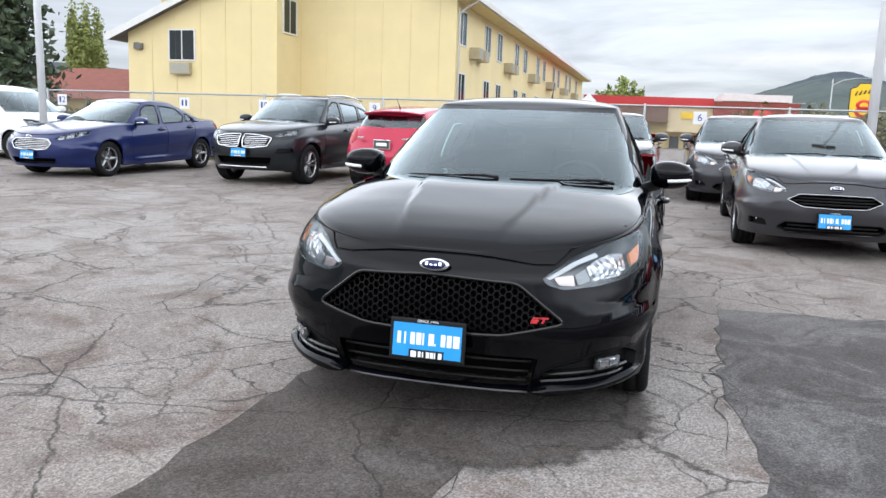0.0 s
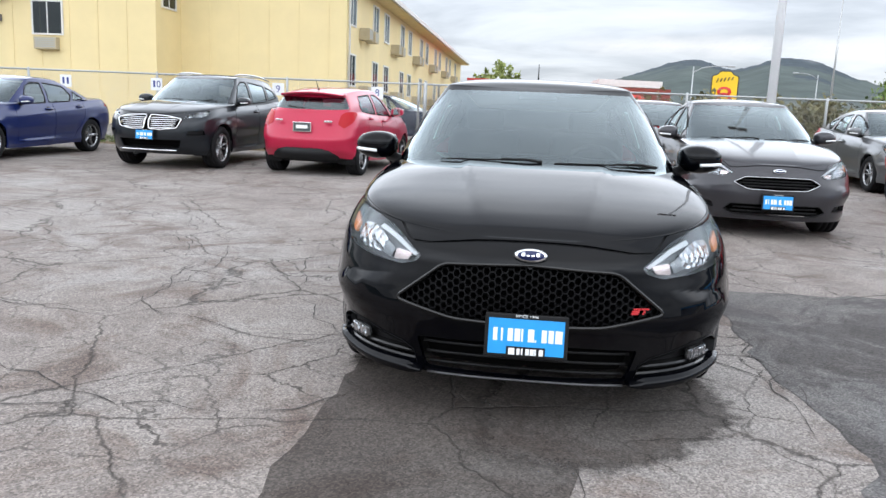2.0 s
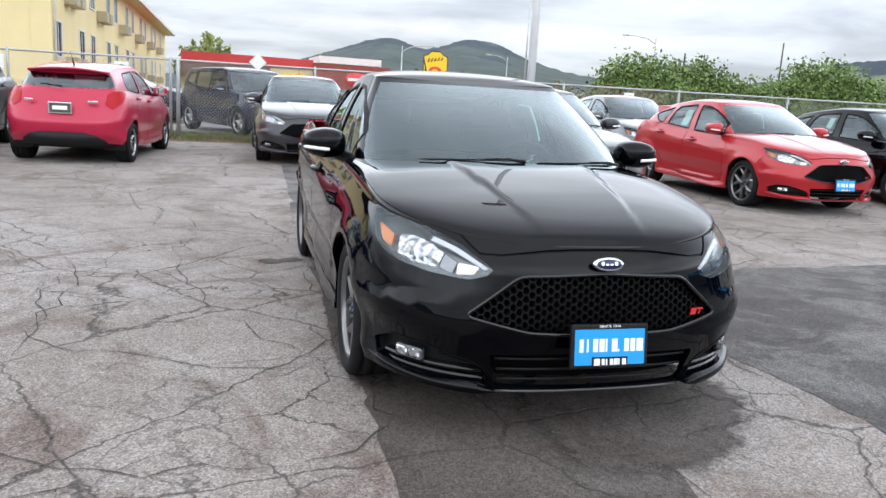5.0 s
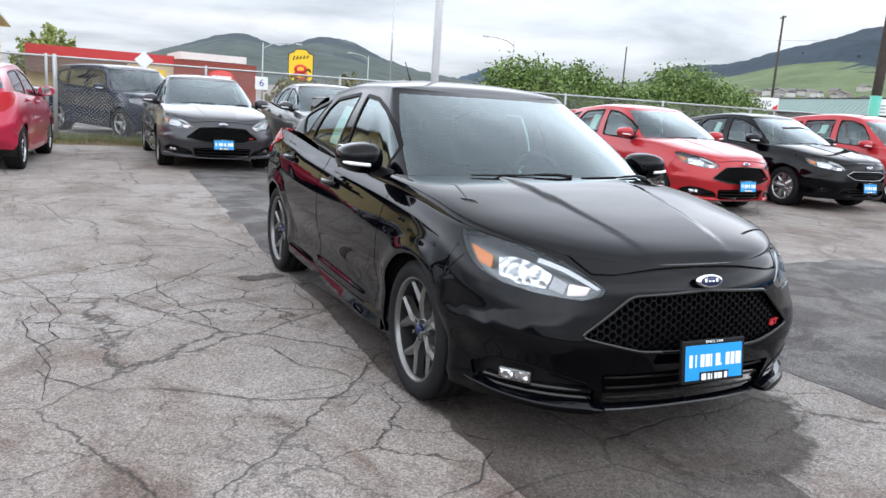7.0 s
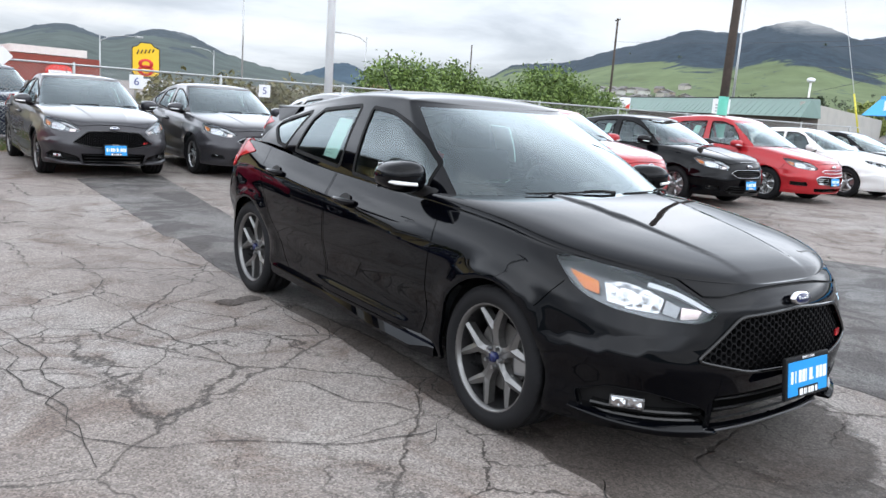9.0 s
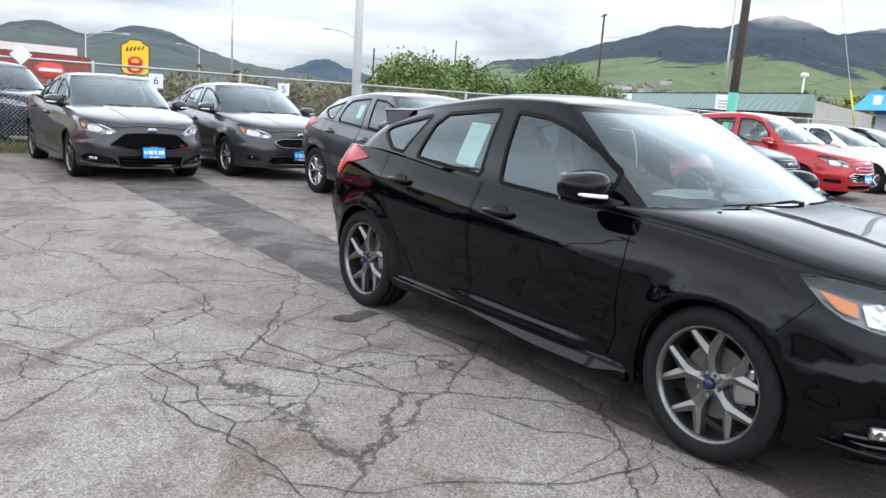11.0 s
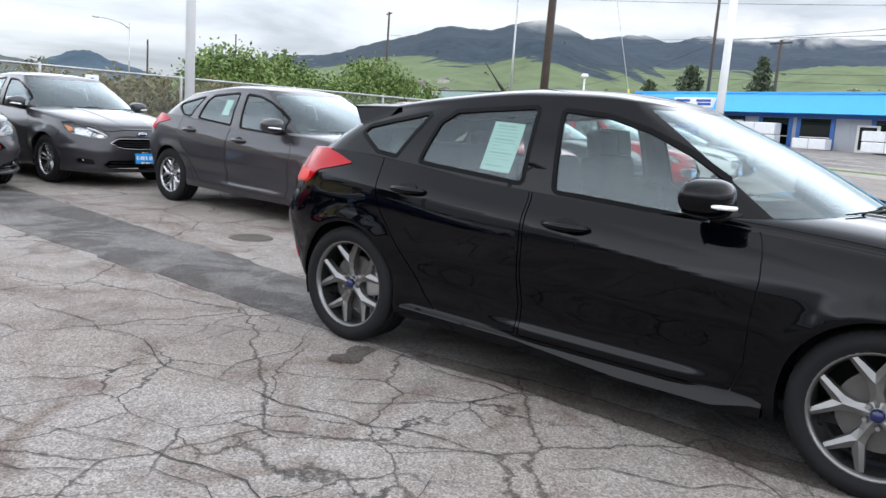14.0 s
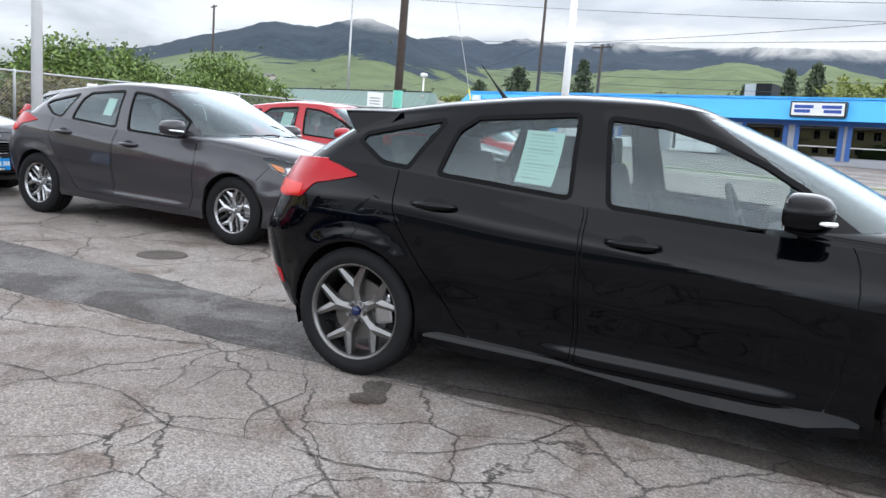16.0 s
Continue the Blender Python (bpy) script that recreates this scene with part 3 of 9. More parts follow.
# ---- car parts ----
def wheel_parts(root, style, R=0.3225, rim_r=0.229, tw=0.235):
    """Tyre, rim and brake under a wheel; the outer side towards +x."""
    h = tw / 2
    bm = bmesh.new()
    prof = [(h * 0.88, rim_r - 0.004), (h, rim_r + 0.018), (h * 1.02, (R + rim_r) / 2), (h * 0.93, R - 0.014), (h * 0.80, R - 0.002)]
    for g in (0.5, 0.0, -0.5):
        prof += [(h * (g + 0.12), R), (h * (g + 0.11), R - 0.008), (h * (g - 0.01), R - 0.008), (h * (g - 0.02), R)]
    prof += [(-h * 0.80, R - 0.002), (-h * 0.93, R - 0.014), (-h, (R + rim_r) / 2), (-h * 0.9, rim_r)]
    revolve(bm, prof, 56)
    for k in range(56):
        a = 2 * math.pi * k / 56
        c, s = math.cos(a), math.sin(a)
        for sg in (1, -1):
            r0, r1 = R - 0.020, R + 0.0005
            vs = []
            for d, r in ((h * 0.97, r0), (h * 0.82, r1)):
                for da in (-0.012, 0.012):
                    vs.append(bm.verts.new((sg * d * 1.006, r * math.cos(a + da), r * math.sin(a + da))))
            bm.faces.new((vs[0], vs[1], vs[3], vs[2]))
    part("tyre", bm, RUBBER, root, "black low-profile rubber tyre")
    face = {"st": ALLOY_DARK, "mesh": ALLOY, "ten": ALLOY, "hub": ALLOY, "five": ALLOY}[style]
    rim = bmesh.new()
    revolve(rim, [(h * 0.86, rim_r + 0.004), (h * 0.90, rim_r), (h * 0.86, rim_r - 0.010), (h * 0.70, rim_r - 0.016)], 48, 0)
    revolve(rim, [(h * 0.70, rim_r - 0.016), (h * 0.1, rim_r - 0.028), (-h * 0.8, rim_r - 0.012), (-h * 0.86, rim_r)], 48, 1)
    xo = h * 0.72

    def bar(r0, a0, r1, a1, w0, w1, x0=xo - 0.02, x1=xo, mat=0):
        p0, p1 = Vector((0, r0 * math.sin(a0), r0 * math.cos(a0))), Vector((0, r1 * math.sin(a1), r1 * math.cos(a1)))
        d = (p1 - p0).normalized()
        sd = Vector((1, 0, 0)).cross(d)
        vs = []
        for p, w, x in ((p0, w0, x0), (p1, w1, x1)):
            for k, dx in ((-1, -0.050), (-1, -0.014), (0, 0.0), (1, -0.014), (1, -0.050)):
                vs.append(rim.verts.new(p + sd * (k * w / 2) + Vector((x + dx, 0, 0))))
        for k in range(4):
            f = rim.faces.new((vs[k], vs[k + 1], vs[k + 6], vs[k + 5]))
            f.material_index, f.smooth = mat, False
    re = rim_r - 0.012

    def forked(a):
        """One forked spoke with a raised middle and deep flanks."""
        ca, sa = math.cos(a), math.sin(a)

        def at_(r, s, drop):
            y, z = r * sa + s * ca, r * ca - s * sa
            return rim.verts.new((xo - 0.018 + 0.018 * r / re - drop, y, z))
        top, foot = {}, {}
        for sg in (-1, 1):
            for key, r, q, drop in (("e0", 0.028, 0.030, 0.010), ("e1", 0.080, 0.0215, 0.010), ("e2", 0.122, 0.030, 0.010), ("eo", re * math.cos(0.385), re * math.sin(0.385), 0.008),
                                    ("ei", re * math.cos(0.255), re * math.sin(0.255), 0.008), ("m", 0.141, 0.0185, 0.0), ("mo", re * math.cos(0.32), re * math.sin(0.32), 0.0)):
                top[key, sg] = at_(r, q * sg, drop)
                foot[key, sg] = at_(r, q * sg, 0.045)
        for key, r in (("c0", 0.028), ("c1", 0.080), ("c2", 0.120)):
            top[key, 0] = at_(r, 0, 0.0)
        top["n", 0], foot["n", 0] = at_(0.158, 0, 0.012), at_(0.158, 0, 0.045)
        quads = []
        for sg in (-1, 1):
            quads += [[("e0", sg), ("c0", 0), ("c1", 0), ("e1", sg)], [("e1", sg), ("c1", 0), ("c2", 0), ("e2", sg)], [("e2", sg), ("c2", 0), ("m", sg)], [("c2", 0), ("n", 0), ("m", sg)],
                      [("e2", sg), ("m", sg), ("mo", sg), ("eo", sg)], [("m", sg), ("n", 0), ("ei", sg), ("mo", sg)]]
            for p, q in ((("e0", sg), ("e1", sg)), (("e1", sg), ("e2", sg)), (("e2", sg), ("eo", sg)), (("n", 0), ("ei", sg))):
                f = rim.faces.new((top[p], top[q], foot[q], foot[p]))
                f.material_index = 0
        for q in quads:
            rim.faces.new([top[k] for k in q])

    for k in range(5):
        a = 2 * math.pi * k / 5
        if style == "st":
            forked(a)
        elif style == "mesh":
            forked(a)
            bar(0.045, a + 0.628, re, a + 0.628, 0.016, 0.020, xo - 0.022, xo - 0.012)
        elif style == "ten":
            for sg in (-1, 1):
                bar(0.03, a + sg * 0.25, re, a + sg * 0.20, 0.024, 0.032)
        elif style == "five":
            bar(0.03, a, re, a, 0.062, 0.045)
        else:
            bar(0.03, a, re, a, 0.070, 0.10, xo - 0.005, xo - 0.01)
            bar(0.10, a + 0.63, re, a + 0.63, 0.03, 0.05, xo - 0.02, xo - 0.012)
    revolve(rim, [(xo - 0.018, 0.0005), (xo - 0.018, 0.050), (xo - 0.028, 0.057), (xo - 0.06, 0.060)], 24)
    if style in ("st", "mesh"):
        bmesh.ops.recalc_face_normals(rim, faces=rim.faces)
    part("rim", rim, [face, ALLOY_BLACK], root, {"st": "dark grey alloy rim with five split spokes", "mesh": "machined black and silver alloy rim"}.get(style, "silver wheel rim"))
    hb = bmesh.new()
    revolve(hb, [(xo + 0.006, 0.0005), (xo + 0.004, 0.020), (xo - 0.002, 0.024), (xo - 0.02, 0.025)], 20)
    part("hub_cap", hb, BLUE_BADGE if style == "st" else SATIN, root)
    for k in range(5):
        a = 2 * math.pi * (k + 0.5) / 5
        nb = bmesh.new()
        revolve(nb, [(xo + 0.006, 0.0005), (xo + 0.006, 0.009), (xo - 0.015, 0.0105)], 6, smooth=False)
        bmesh.ops.translate(nb, vec=(0, 0.044 * math.sin(a), 0.044 * math.cos(a)), verts=nb.verts)
        part("lug_nut", nb, SATIN, root)
    db = bmesh.new()
    revolve(db, [(h * 0.2, 0.05), (h * 0.2, 0.155), (h * 0.0, 0.155), (h * 0.0, 0.05)], 32, smooth=False)
    part("brake_disc", db, DISC, root)
    cb = bmesh.new()
    box(cb, h * -0.15, 0.085, -0.075, h * 0.38, 0.185, 0.075, 0.015)
    part("brake_caliper", cb, SATIN, root)


def mirror_parts(root, S, paint_m, side, at, size=(0.120, 0.110, 0.080)):
    """A door mirror on side +1 or -1."""
    bm = bmesh.new()
    bmesh.ops.create_uvsphere(bm, u_segments=28, v_segments=18, radius=1.0)
    for v in bm.verts:
        c = v.co
        q = Vector([math.copysign(abs(k) ** 0.72, k) for k in c])
        if q.y > 0.55:
            q.y = 0.55
        q.z *= 1 - 0.18 * max(0, q.x)
        q.y += 0.16 * q.x * q.x
        v.co = Vector((q.x * size[0] * side, q.y * size[1], q.z * size[2])) + Vector((at[0] * side, at[1], at[2]))
    if side < 0:
        bmesh.ops.reverse_faces(bm, faces=bm.faces)
    for f in bm.faces:
        f.smooth = True
    m = part("door_mirror", bm, paint_m, root, "folded-out door mirror in a glossy shell")
    g = bmesh.new()
    box(g, (at[0] - size[0] * 0.8) * side, at[1] + size[1] * 0.55, at[2] - size[2] * 0.72, (at[0] + size[0] * 0.82) * side, at[1] + size[1] * 0.60, at[2] + size[2] * 0.72, 0.002)
    part("mirror_glass", g, CHROME, m)
    i = bmesh.new()
    pts = []
    for k in range(9):
        t = k / 8
        x = at[0] - size[0] * 0.15 + t * size[0] * 1.05
        q = (x - at[0]) / size[0]
        yy = at[1] - size[1] * (max(0.0, 1 - abs(q) ** 2.8) ** (1 / 2.8)) + size[1] * 0.16 * q * q - 0.002
        pts.append((x * side, yy, at[2] - size[2] * (0.36 - 0.1 * t)))
    tube(i, pts, [0.009] * 8 + [0.005], 8)
    part("indicator", i, WHITE_PRINT, m, "clear indicator strip")
    a = bmesh.new()
    vs = [(at[0] - size[0] * 0.6, at[1] + 0.01, at[2] - size[2] * 0.75), (at[0] - size[0] * 1.3, at[1] - 0.05, at[2] - size[2] * 1.0), (at[0] - size[0] * 1.65, at[1] - 0.10, at[2] - size[2] * 1.0)]
    tube(a, [(x * side, y, z) for x, y, z in vs], [0.032, 0.030, 0.045], 10)
    part("mirror_arm", a, TRIM, m)


def text_mesh(word, size, extrude=0.001, align="CENTER"):
    c = bpy.data.curves.new("letters", "FONT")
    c.body, c.size, c.extrude, c.align_x, c.align_y = word, size, extrude, align, "CENTER"
    o = bpy.data.objects.new("letters", c)
    me = bpy.data.meshes.new_from_object(o)
    bpy.data.objects.remove(o)
    bpy.data.curves.remove(c)
    return me


def words(name, word, size, width, material_, parent, m, extrude=0.001):
    """Lettering fitted to a width, facing +z of m."""
    me = text_mesh(word, size, extrude)
    xs = [v.co.x for v in me.vertices]
    k = width / max(1e-6, max(xs) - min(xs))
    for v in me.vertices:
        v.co.x *= k
    ob = part(name, me, material_, parent)
    ob.matrix_basis = m
    return ob


def dealer_plate(root, y, z, tilt=8, bright=True):
    """The blue dealer plate in a black frame, facing the nose."""
    m = pose(0, y, z, 90 - tilt, 0, 0)
    bm = bmesh.new()
    box(bm, -0.162, -0.086, -0.008, 0.162, 0.086, 0.010, 0.006)
    fr = part("plate_frame", bm, TRIM, root, "black dealer plate frame")
    fr.matrix_basis = m
    bm = bmesh.new()
    box(bm, -0.147, -0.072, 0.0, 0.147, 0.066, 0.0125, 0.001)
    pl = part("dealer_plate", bm, PLATE_BLUE, fr, "bright blue dealer plate with white lettering")
    # white letter blocks, drawn as plain bars
    for k, w in enumerate((0.018, 0.008, 0.022, 0.024, 0.008, 0.026, 0.007, 0.022, 0.022, 0.030)):
        x = -0.128 + k * 0.0262 + (0.004 if k else 0)
        h = 0.050 if k != 6 else 0.010
        bm = bmesh.new()
        box(bm, x, -0.021, 0.0, x + w * 0.92, -0.021 + h, 0.0136, 0.001)
        part("letter_block", bm, WHITE_PRINT, fr)
    bm = bmesh.new()
    box(bm, -0.075, -0.077, 0.0, 0.075, -0.041, 0.014, 0.001)
    part("frame_tab", bm, TRIM, fr)
    for k, w in enumerate((0.012, 0.006, 0.014, 0.015, 0.006, 0.016)):
        bm = bmesh.new()
        box(bm, -0.034 + k * 0.0172, -0.072, 0.0, -0.034 + k * 0.0172 + w, -0.048, 0.0150)
        part("letter_block", bm, WHITE_PRINT, fr)
    bm = bmesh.new()
    box(bm, -0.066, -0.073, 0.0, -0.042, -0.047, 0.0148)
    part("plate_mark", bm, WHITE_PRINT, fr)
    words("lettering", "SINCE 1946", 0.014, 0.09, WHITE_PRINT, fr, pose(0, 0.077, 0.0112))
    return fr


def seat(root, x, y, w=0.50, bench=False):
    """A seat: cushion, back and headrests."""
    def soft(name, sx, sy, sz, m, label=""):
        bm = bmesh.new()
        box(bm, -sx / 2, -sy / 2, -sz / 2, sx / 2, sy / 2, sz / 2, min(sx, sy, sz) * 0.35)
        for f in bm.faces:
            f.smooth = True
        ob = part(name, bm, CLOTH, root, label)
        ob.matrix_basis = m
    soft("seat_cushion", w, 0.50, 0.16, pose(x, y, 0.50, 6))
    soft("seat_back", w, 0.14, 0.62, pose(x, y + 0.32, 0.82, -14))
    for hx in ((x - w / 3, x + w / 3) if bench else (x,)):
        soft("headrest", 0.26, 0.10, 0.17, pose(hx, y + 0.43, 1.18 if not bench else 1.12, -10), "dark cloth headrest")
        for s in (-0.06, 0.06):
            bm = bmesh.new()
            tube(bm, [(hx + s, y + 0.40, 1.0), (hx + s, y + 0.425, 1.12)], 0.007, 6)
            part("headrest_post", bm, SATIN, root)


def build_car(name, label, category, S, paint_m, o):
    """A parked car. S: its Shape; o: openings and fittings."""
    root = thing(name, label, category, o.get("group", "parked cars"))
    fine = o.get("fine", 1)
    us, vs = grid_lines(fine)
    low, house = Sheet(S.lower, *grid_lines(fine, o.get("close", True))), Sheet(S.house, us, vs)
    side = (0.0005, 1, 1)

    def side_uv(sh, poly, vr=(0, 1.0), ur=(0.06, 0.94)):
        return sh.find([(0.85 if sh is low else 0.65, y, z) for y, z in poly], side, vr, ur)

    def near_uv(sh, poly, ur=(0, 1), vr=(0, 2), w=(1, 1, 1)):
        return sh.find(poly, w, vr, ur)

    # doors
    for k, poly in enumerate(o["doors"]):
        p = dense(rounded(poly, 0.10, 3), 0.09)
        low.cut(side_uv(low, p), "gap", ("body",))
        low.cut(side_uv(low, shrunk(p, 0.006)), "door%d" % k, ("gap",))
    # wheel openings
    for k, ya in enumerate((-S.wb / 2, S.wb / 2)):
        circ = np.array([(ya + S.arch * math.cos(a), S.wr + 0.005 + S.arch * math.sin(a)) for a in np.linspace(-0.5, math.pi + 0.5, 26)])
        circ = np.vstack([circ, [(ya - S.arch * 0.95, -0.2), (ya + S.arch * 0.95, -0.2)]])
        uv = side_uv(low, [(y, max(z, 0.0)) for y, z in circ])
        uv[-2:, 1] = -0.1
        uv[:, 1] = np.where(circ[:, 1] < S.low_f(circ[:, 0]) + 0.004, -0.1, uv[:, 1])
        low.cut(uv, "arch")
    # bonnet and its shut line
    low.mark("cover", lambda u, v, q: v > 1 and q[1] > o.get("cowl", -0.62) and q[1] < o.get("deck", 9))
    vh = pchip(o.get("shut", [(0, 0.99), (0.08, 1.0), (0.16, 1.06), (0.26, 1.13), (1, 1.13)]))
    su = np.concatenate([[-0.01], np.linspace(0.02, 0.52, 24)])
    low.cut(np.vstack([np.column_stack([su, vh(su) - 0.007]), np.column_stack([su, vh(su) + 0.007])[::-1]]), "gap", ("body",))
    low.mark("hood", lambda u, v, q: v > vh(u) and q[1] < o.get("cowl", -0.62) and u < 0.6)
    for key in ("head", "tail", "fog", "rear_fog"):
        if key in o:
            p = dense(rounded(o[key], 0.22, 3), 0.08)
            ur = (0.0, 0.5) if key in ("head", "fog") else (0.5, 1)
            uv = near_uv(low, p, ur)
            low.cut(uv, key)
    lamps = [k for k in ("lamp_strip", "lamp_bowl", "lamp_panel", "lamp_turn", "amber") if k in o]
    for key in lamps:
        low.cut(near_uv(low, dense(rounded(o[key], 0.15, 3), 0.06), (0, 0.5)), key, ("head",))
    for key in ("grille", "intake"):
        if key in o:
            p = dense(rounded(o[key], 0.12, 3), 0.08)
            half = [(max(x, -0.0), z) for x, z in p if x > -1e-6]
            uv = low.find([(x, -3, z) for x, z in half], (1, 0.001, 1), (0, 1.05), (0, 0.29))
            uv[np.array([q[0] for q in half]) < 1e-4, 0] = -0.01
            low.cut(uv, key)
    # bumper seam ahead of the front wheel
    if "seam" in o:
        for a, b in o["seam"]:
            d = np.array([b[0] - a[0], b[1] - a[1]])
            n = np.array([-d[1], d[0]]) / np.linalg.norm(d) * 0.0025
            strip = np.array([np.array(a) - n, np.array(b) - n, np.array(b) + n, np.array(a) + n])
            low.cut(side_uv(low, dense(strip, 0.08)), "gap", ("body",))
    # glass
    W = o["windscreen"]
    house.cut(np.array([(-0.01, W[0]), (W[1], W[0]), (W[2], W[3]), (-0.01, W[3] + 0.015)]), "windscreen")
    W = o["rear_glass"]
    house.cut(dense(rounded([(1.01, W[0]), (1.01, W[1]), (W[2], W[1] - 0.03), (W[2] - 0.005, W[0] + 0.03)], 0.15, 3), 0.1), "rear_glass")
    for k, poly in enumerate(o["windows"]):
        p = dense(rounded(poly, 0.06, 3), 0.07)
        house.cut(side_uv(house, shrunk(p, -0.022), (0, 0.985)), "seal")
        house.cut(side_uv(house, p, (0, 0.985)), "glass%d" % k)
    house.mark("roof", lambda u, v, q: v > 1)

    def emit(pname, sh, region, mat, parent=root, lip=0.012, push=0.0, sides=None, label="", sub=None):
        p, n, f, _ = sh.pull(region)
        if not len(f):
            return []
        if sides:
            return [part(pname, shell_mesh(pname, [(p, n, f, s)], lip, push), mat, parent if sub is None else sub[i], label) for i, s in enumerate((False, True))]
        return [part(pname, shell_mesh(pname, [(p, n, f, False), (p, n, f, True)], lip, push), mat, parent, label)]

    emit("body_shell", low, "body", paint_m, lip=0.02)
    emit("bonnet", low, "hood", paint_m, lip=0.01)
    door_obs = []
    for k in range(len(o["doors"])):
        d = emit("door", low, "door%d" % k, paint_m, sides=True)
        door_obs.append(d)
        if fine > 1 or o.get("trim", True):
            emit("door_lining", low, "door%d" % k, CABIN, push=0.06, lip=0, sides=True, sub=d)
    for key, nm, mat in (("grille", "grille_backing", DEEP_BLACK), ("intake", "intake_backing", DEEP_BLACK)):
        if key in o:
            emit(nm, low, key, mat, push=0.075, lip=0)
    emit("shut_line", low, "gap", TRIM, push=0.010, lip=0)
    hl = emit("headlight", low, ["head"] + lamps, LENS, sides=True, lip=0.004, label="clear-lensed headlight")
    if hl:
        emit("housing", low, ["head"] + lamps, LAMP_BLACK if lamps else LAMP_DARK, push=0.05, lip=-0.05, sides=True, sub=hl)
        for key, nm, mt, dp in (("lamp_bowl", "reflector", FACETS, 0.028), ("lamp_panel", "lamp_panel", LAMP_DARK, 0.022), ("lamp_turn", "turn_signal", TURN, 0.024), ("lamp_strip", "light_strip", STRIP, 0.010), ("amber", "side_marker", AMBER, 0.012)):
            if key in lamps:
                emit(nm, low, key, mt, push=dp, lip=0.012, sides=True, sub=hl)
        p, n, f, uv = low.pull("head")
        cen = p.mean(0)
        nc = n.mean(0)
        for s, ob in zip((1, -1), hl):
            for (t, r, mt) in o.get("bulbs", ((0.25, 0.045, REFLECTOR), (0.5, 0.05, REFLECTOR), (0.75, 0.04, REFLECTOR))):
                i = np.argsort(p[:, 1])
                q = p[i[int(t * (len(i) - 1))]]
                band = p[np.abs(p[:, 1] - q[1]) < 0.05].mean(0)
                nb = n[np.abs(p[:, 1] - q[1]) < 0.05].mean(0)
                nb = nb / np.linalg.norm(nb)
                nb = nb * 0.4 + np.array([0.1, -1, 0.05]) * 0.6
                c = band - nb * 0.034
                bm = bmesh.new()
                revolve(bm, [(-0.035, 0.004), (-0.030, r * 0.45), (-0.008, r * 0.85), (0.014, r), (0.016, r * 1.06), (0.008, r * 1.06)], 20, axis="z")
                bmesh.ops.create_uvsphere(bm, u_segments=10, v_segments=8, radius=r * 0.35)
                dirv = Vector((nb[0] * s, nb[1], nb[2])).normalized()
                bmesh.ops.transform(bm, matrix=Matrix.Translation((c[0] * s, c[1], c[2])) @ dirv.to_track_quat("Z", "Y").to_matrix().to_4x4(), verts=bm.verts)
                part("reflector", bm, mt, ob, "chromed reflector bowl")
    tl = emit("tail_lamp", low, "tail", RED_LENS, sides=True, lip=0.02, push=-0.006, label="glossy red tail lamp")
    if "tail_core" in o:
        low.cut(near_uv(low, dense(rounded(o["tail_core"], 0.2, 3), 0.06), (0.5, 1)), "tail_core", ("tail",))
        emit("lamp_core", low, "tail_core", RED_CORE, sides=True, lip=0.004, push=-0.009, sub=tl)
    fg = emit("fog_recess", low, "fog", TRIM, sides=True, push=0.045, lip=-0.05, label="black recess round the fog lamp")
    if "rear_fog" in o:
        emit("rear_reflector", low, "rear_fog", RED_LENS, sides=True, lip=0.01, push=-0.003)
    # house
    emit("window_frame", house, "body", paint_m, lip=0.02, sides=True)
    emit("roof", house, "roof", paint_m, lip=0.0)
    emit("headliner", house, "roof", LINER, lip=0.0, push=0.03)
    emit("window_seal", house, "seal", SEAL, lip=0.012, push=-0.002, sides=True)
    emit("windscreen", house, "windscreen", SCREEN_GLASS, lip=0.0, label="tinted curved windscreen")
    emit("rear_window", house, "rear_glass", o.get("back_tint", GLASS), lip=0.0)
    panes = []
    for k in range(len(o["windows"])):
        panes.append(emit("side_window", house, "glass%d" % k, o.get("tints", [GLASS] * 9)[k], sides=True, lip=0.0, push=0.006))
    # underside, arches, cabin tub
    yb0, yb1 = S.nose[0][1] + 0.05, S.tail[0][1] - 0.05
    wi = S.width * 0.86
    bm = bmesh.new()
    box(bm, -wi, yb0 + 0.30, S.low_f(0) + 0.01, wi, yb1 - 0.22, S.low_f(0) + 0.05)
    box(bm, -wi * 0.72, yb0 + 0.09, S.low_f(0) + 0.03, wi * 0.72, yb0 + 0.33, S.low_f(0) + 0.32)
    box(bm, -wi * 0.6, yb0 + 0.3, S.low_f(0) + 0.05, wi * 0.6, -0.95, S.low_f(0) + 0.42)
    part("underbody", bm, TRIM, root, "dark underbody")
    for ya in (-S.wb / 2, S.wb / 2):
        for s in (1, -1):
            bm = bmesh.new()
            r = S.arch + 0.012
            ring = [(ya + r * math.cos(a), S.wr + 0.005 + r * math.sin(a)) for a in np.linspace(-0.35, math.pi + 0.35, 22)]
            x0, x1 = S.width * 0.93 * s, (S.width - 0.36) * s
            a = [bm.verts.new((x0, y, z)) for y, z in ring]
            b = [bm.verts.new((x1, y, z)) for y, z in ring]
            for i in range(len(ring) - 1):
                bm.faces.new((a[i], a[i + 1], b[i + 1], b[i]))
            bm.faces.new(b)
            part("wheel_arch_liner", bm, TRIM, root)
    dash_y = o.get("dash", -0.62)
    bm = bmesh.new()
    zt = float(S.shoulder_f(dash_y)) - 0.02
    box(bm, -wi * 0.84, dash_y - 0.32, 0.5, wi * 0.84, dash_y + 0.14, zt, 0.05)
    box(bm, 0.20, dash_y + 0.05, zt - 0.1, 0.52, dash_y + 0.16, zt + 0.05, 0.03)
    part("dashboard", bm, CABIN, root, "black plastic dashboard")
    sw = bmesh.new()
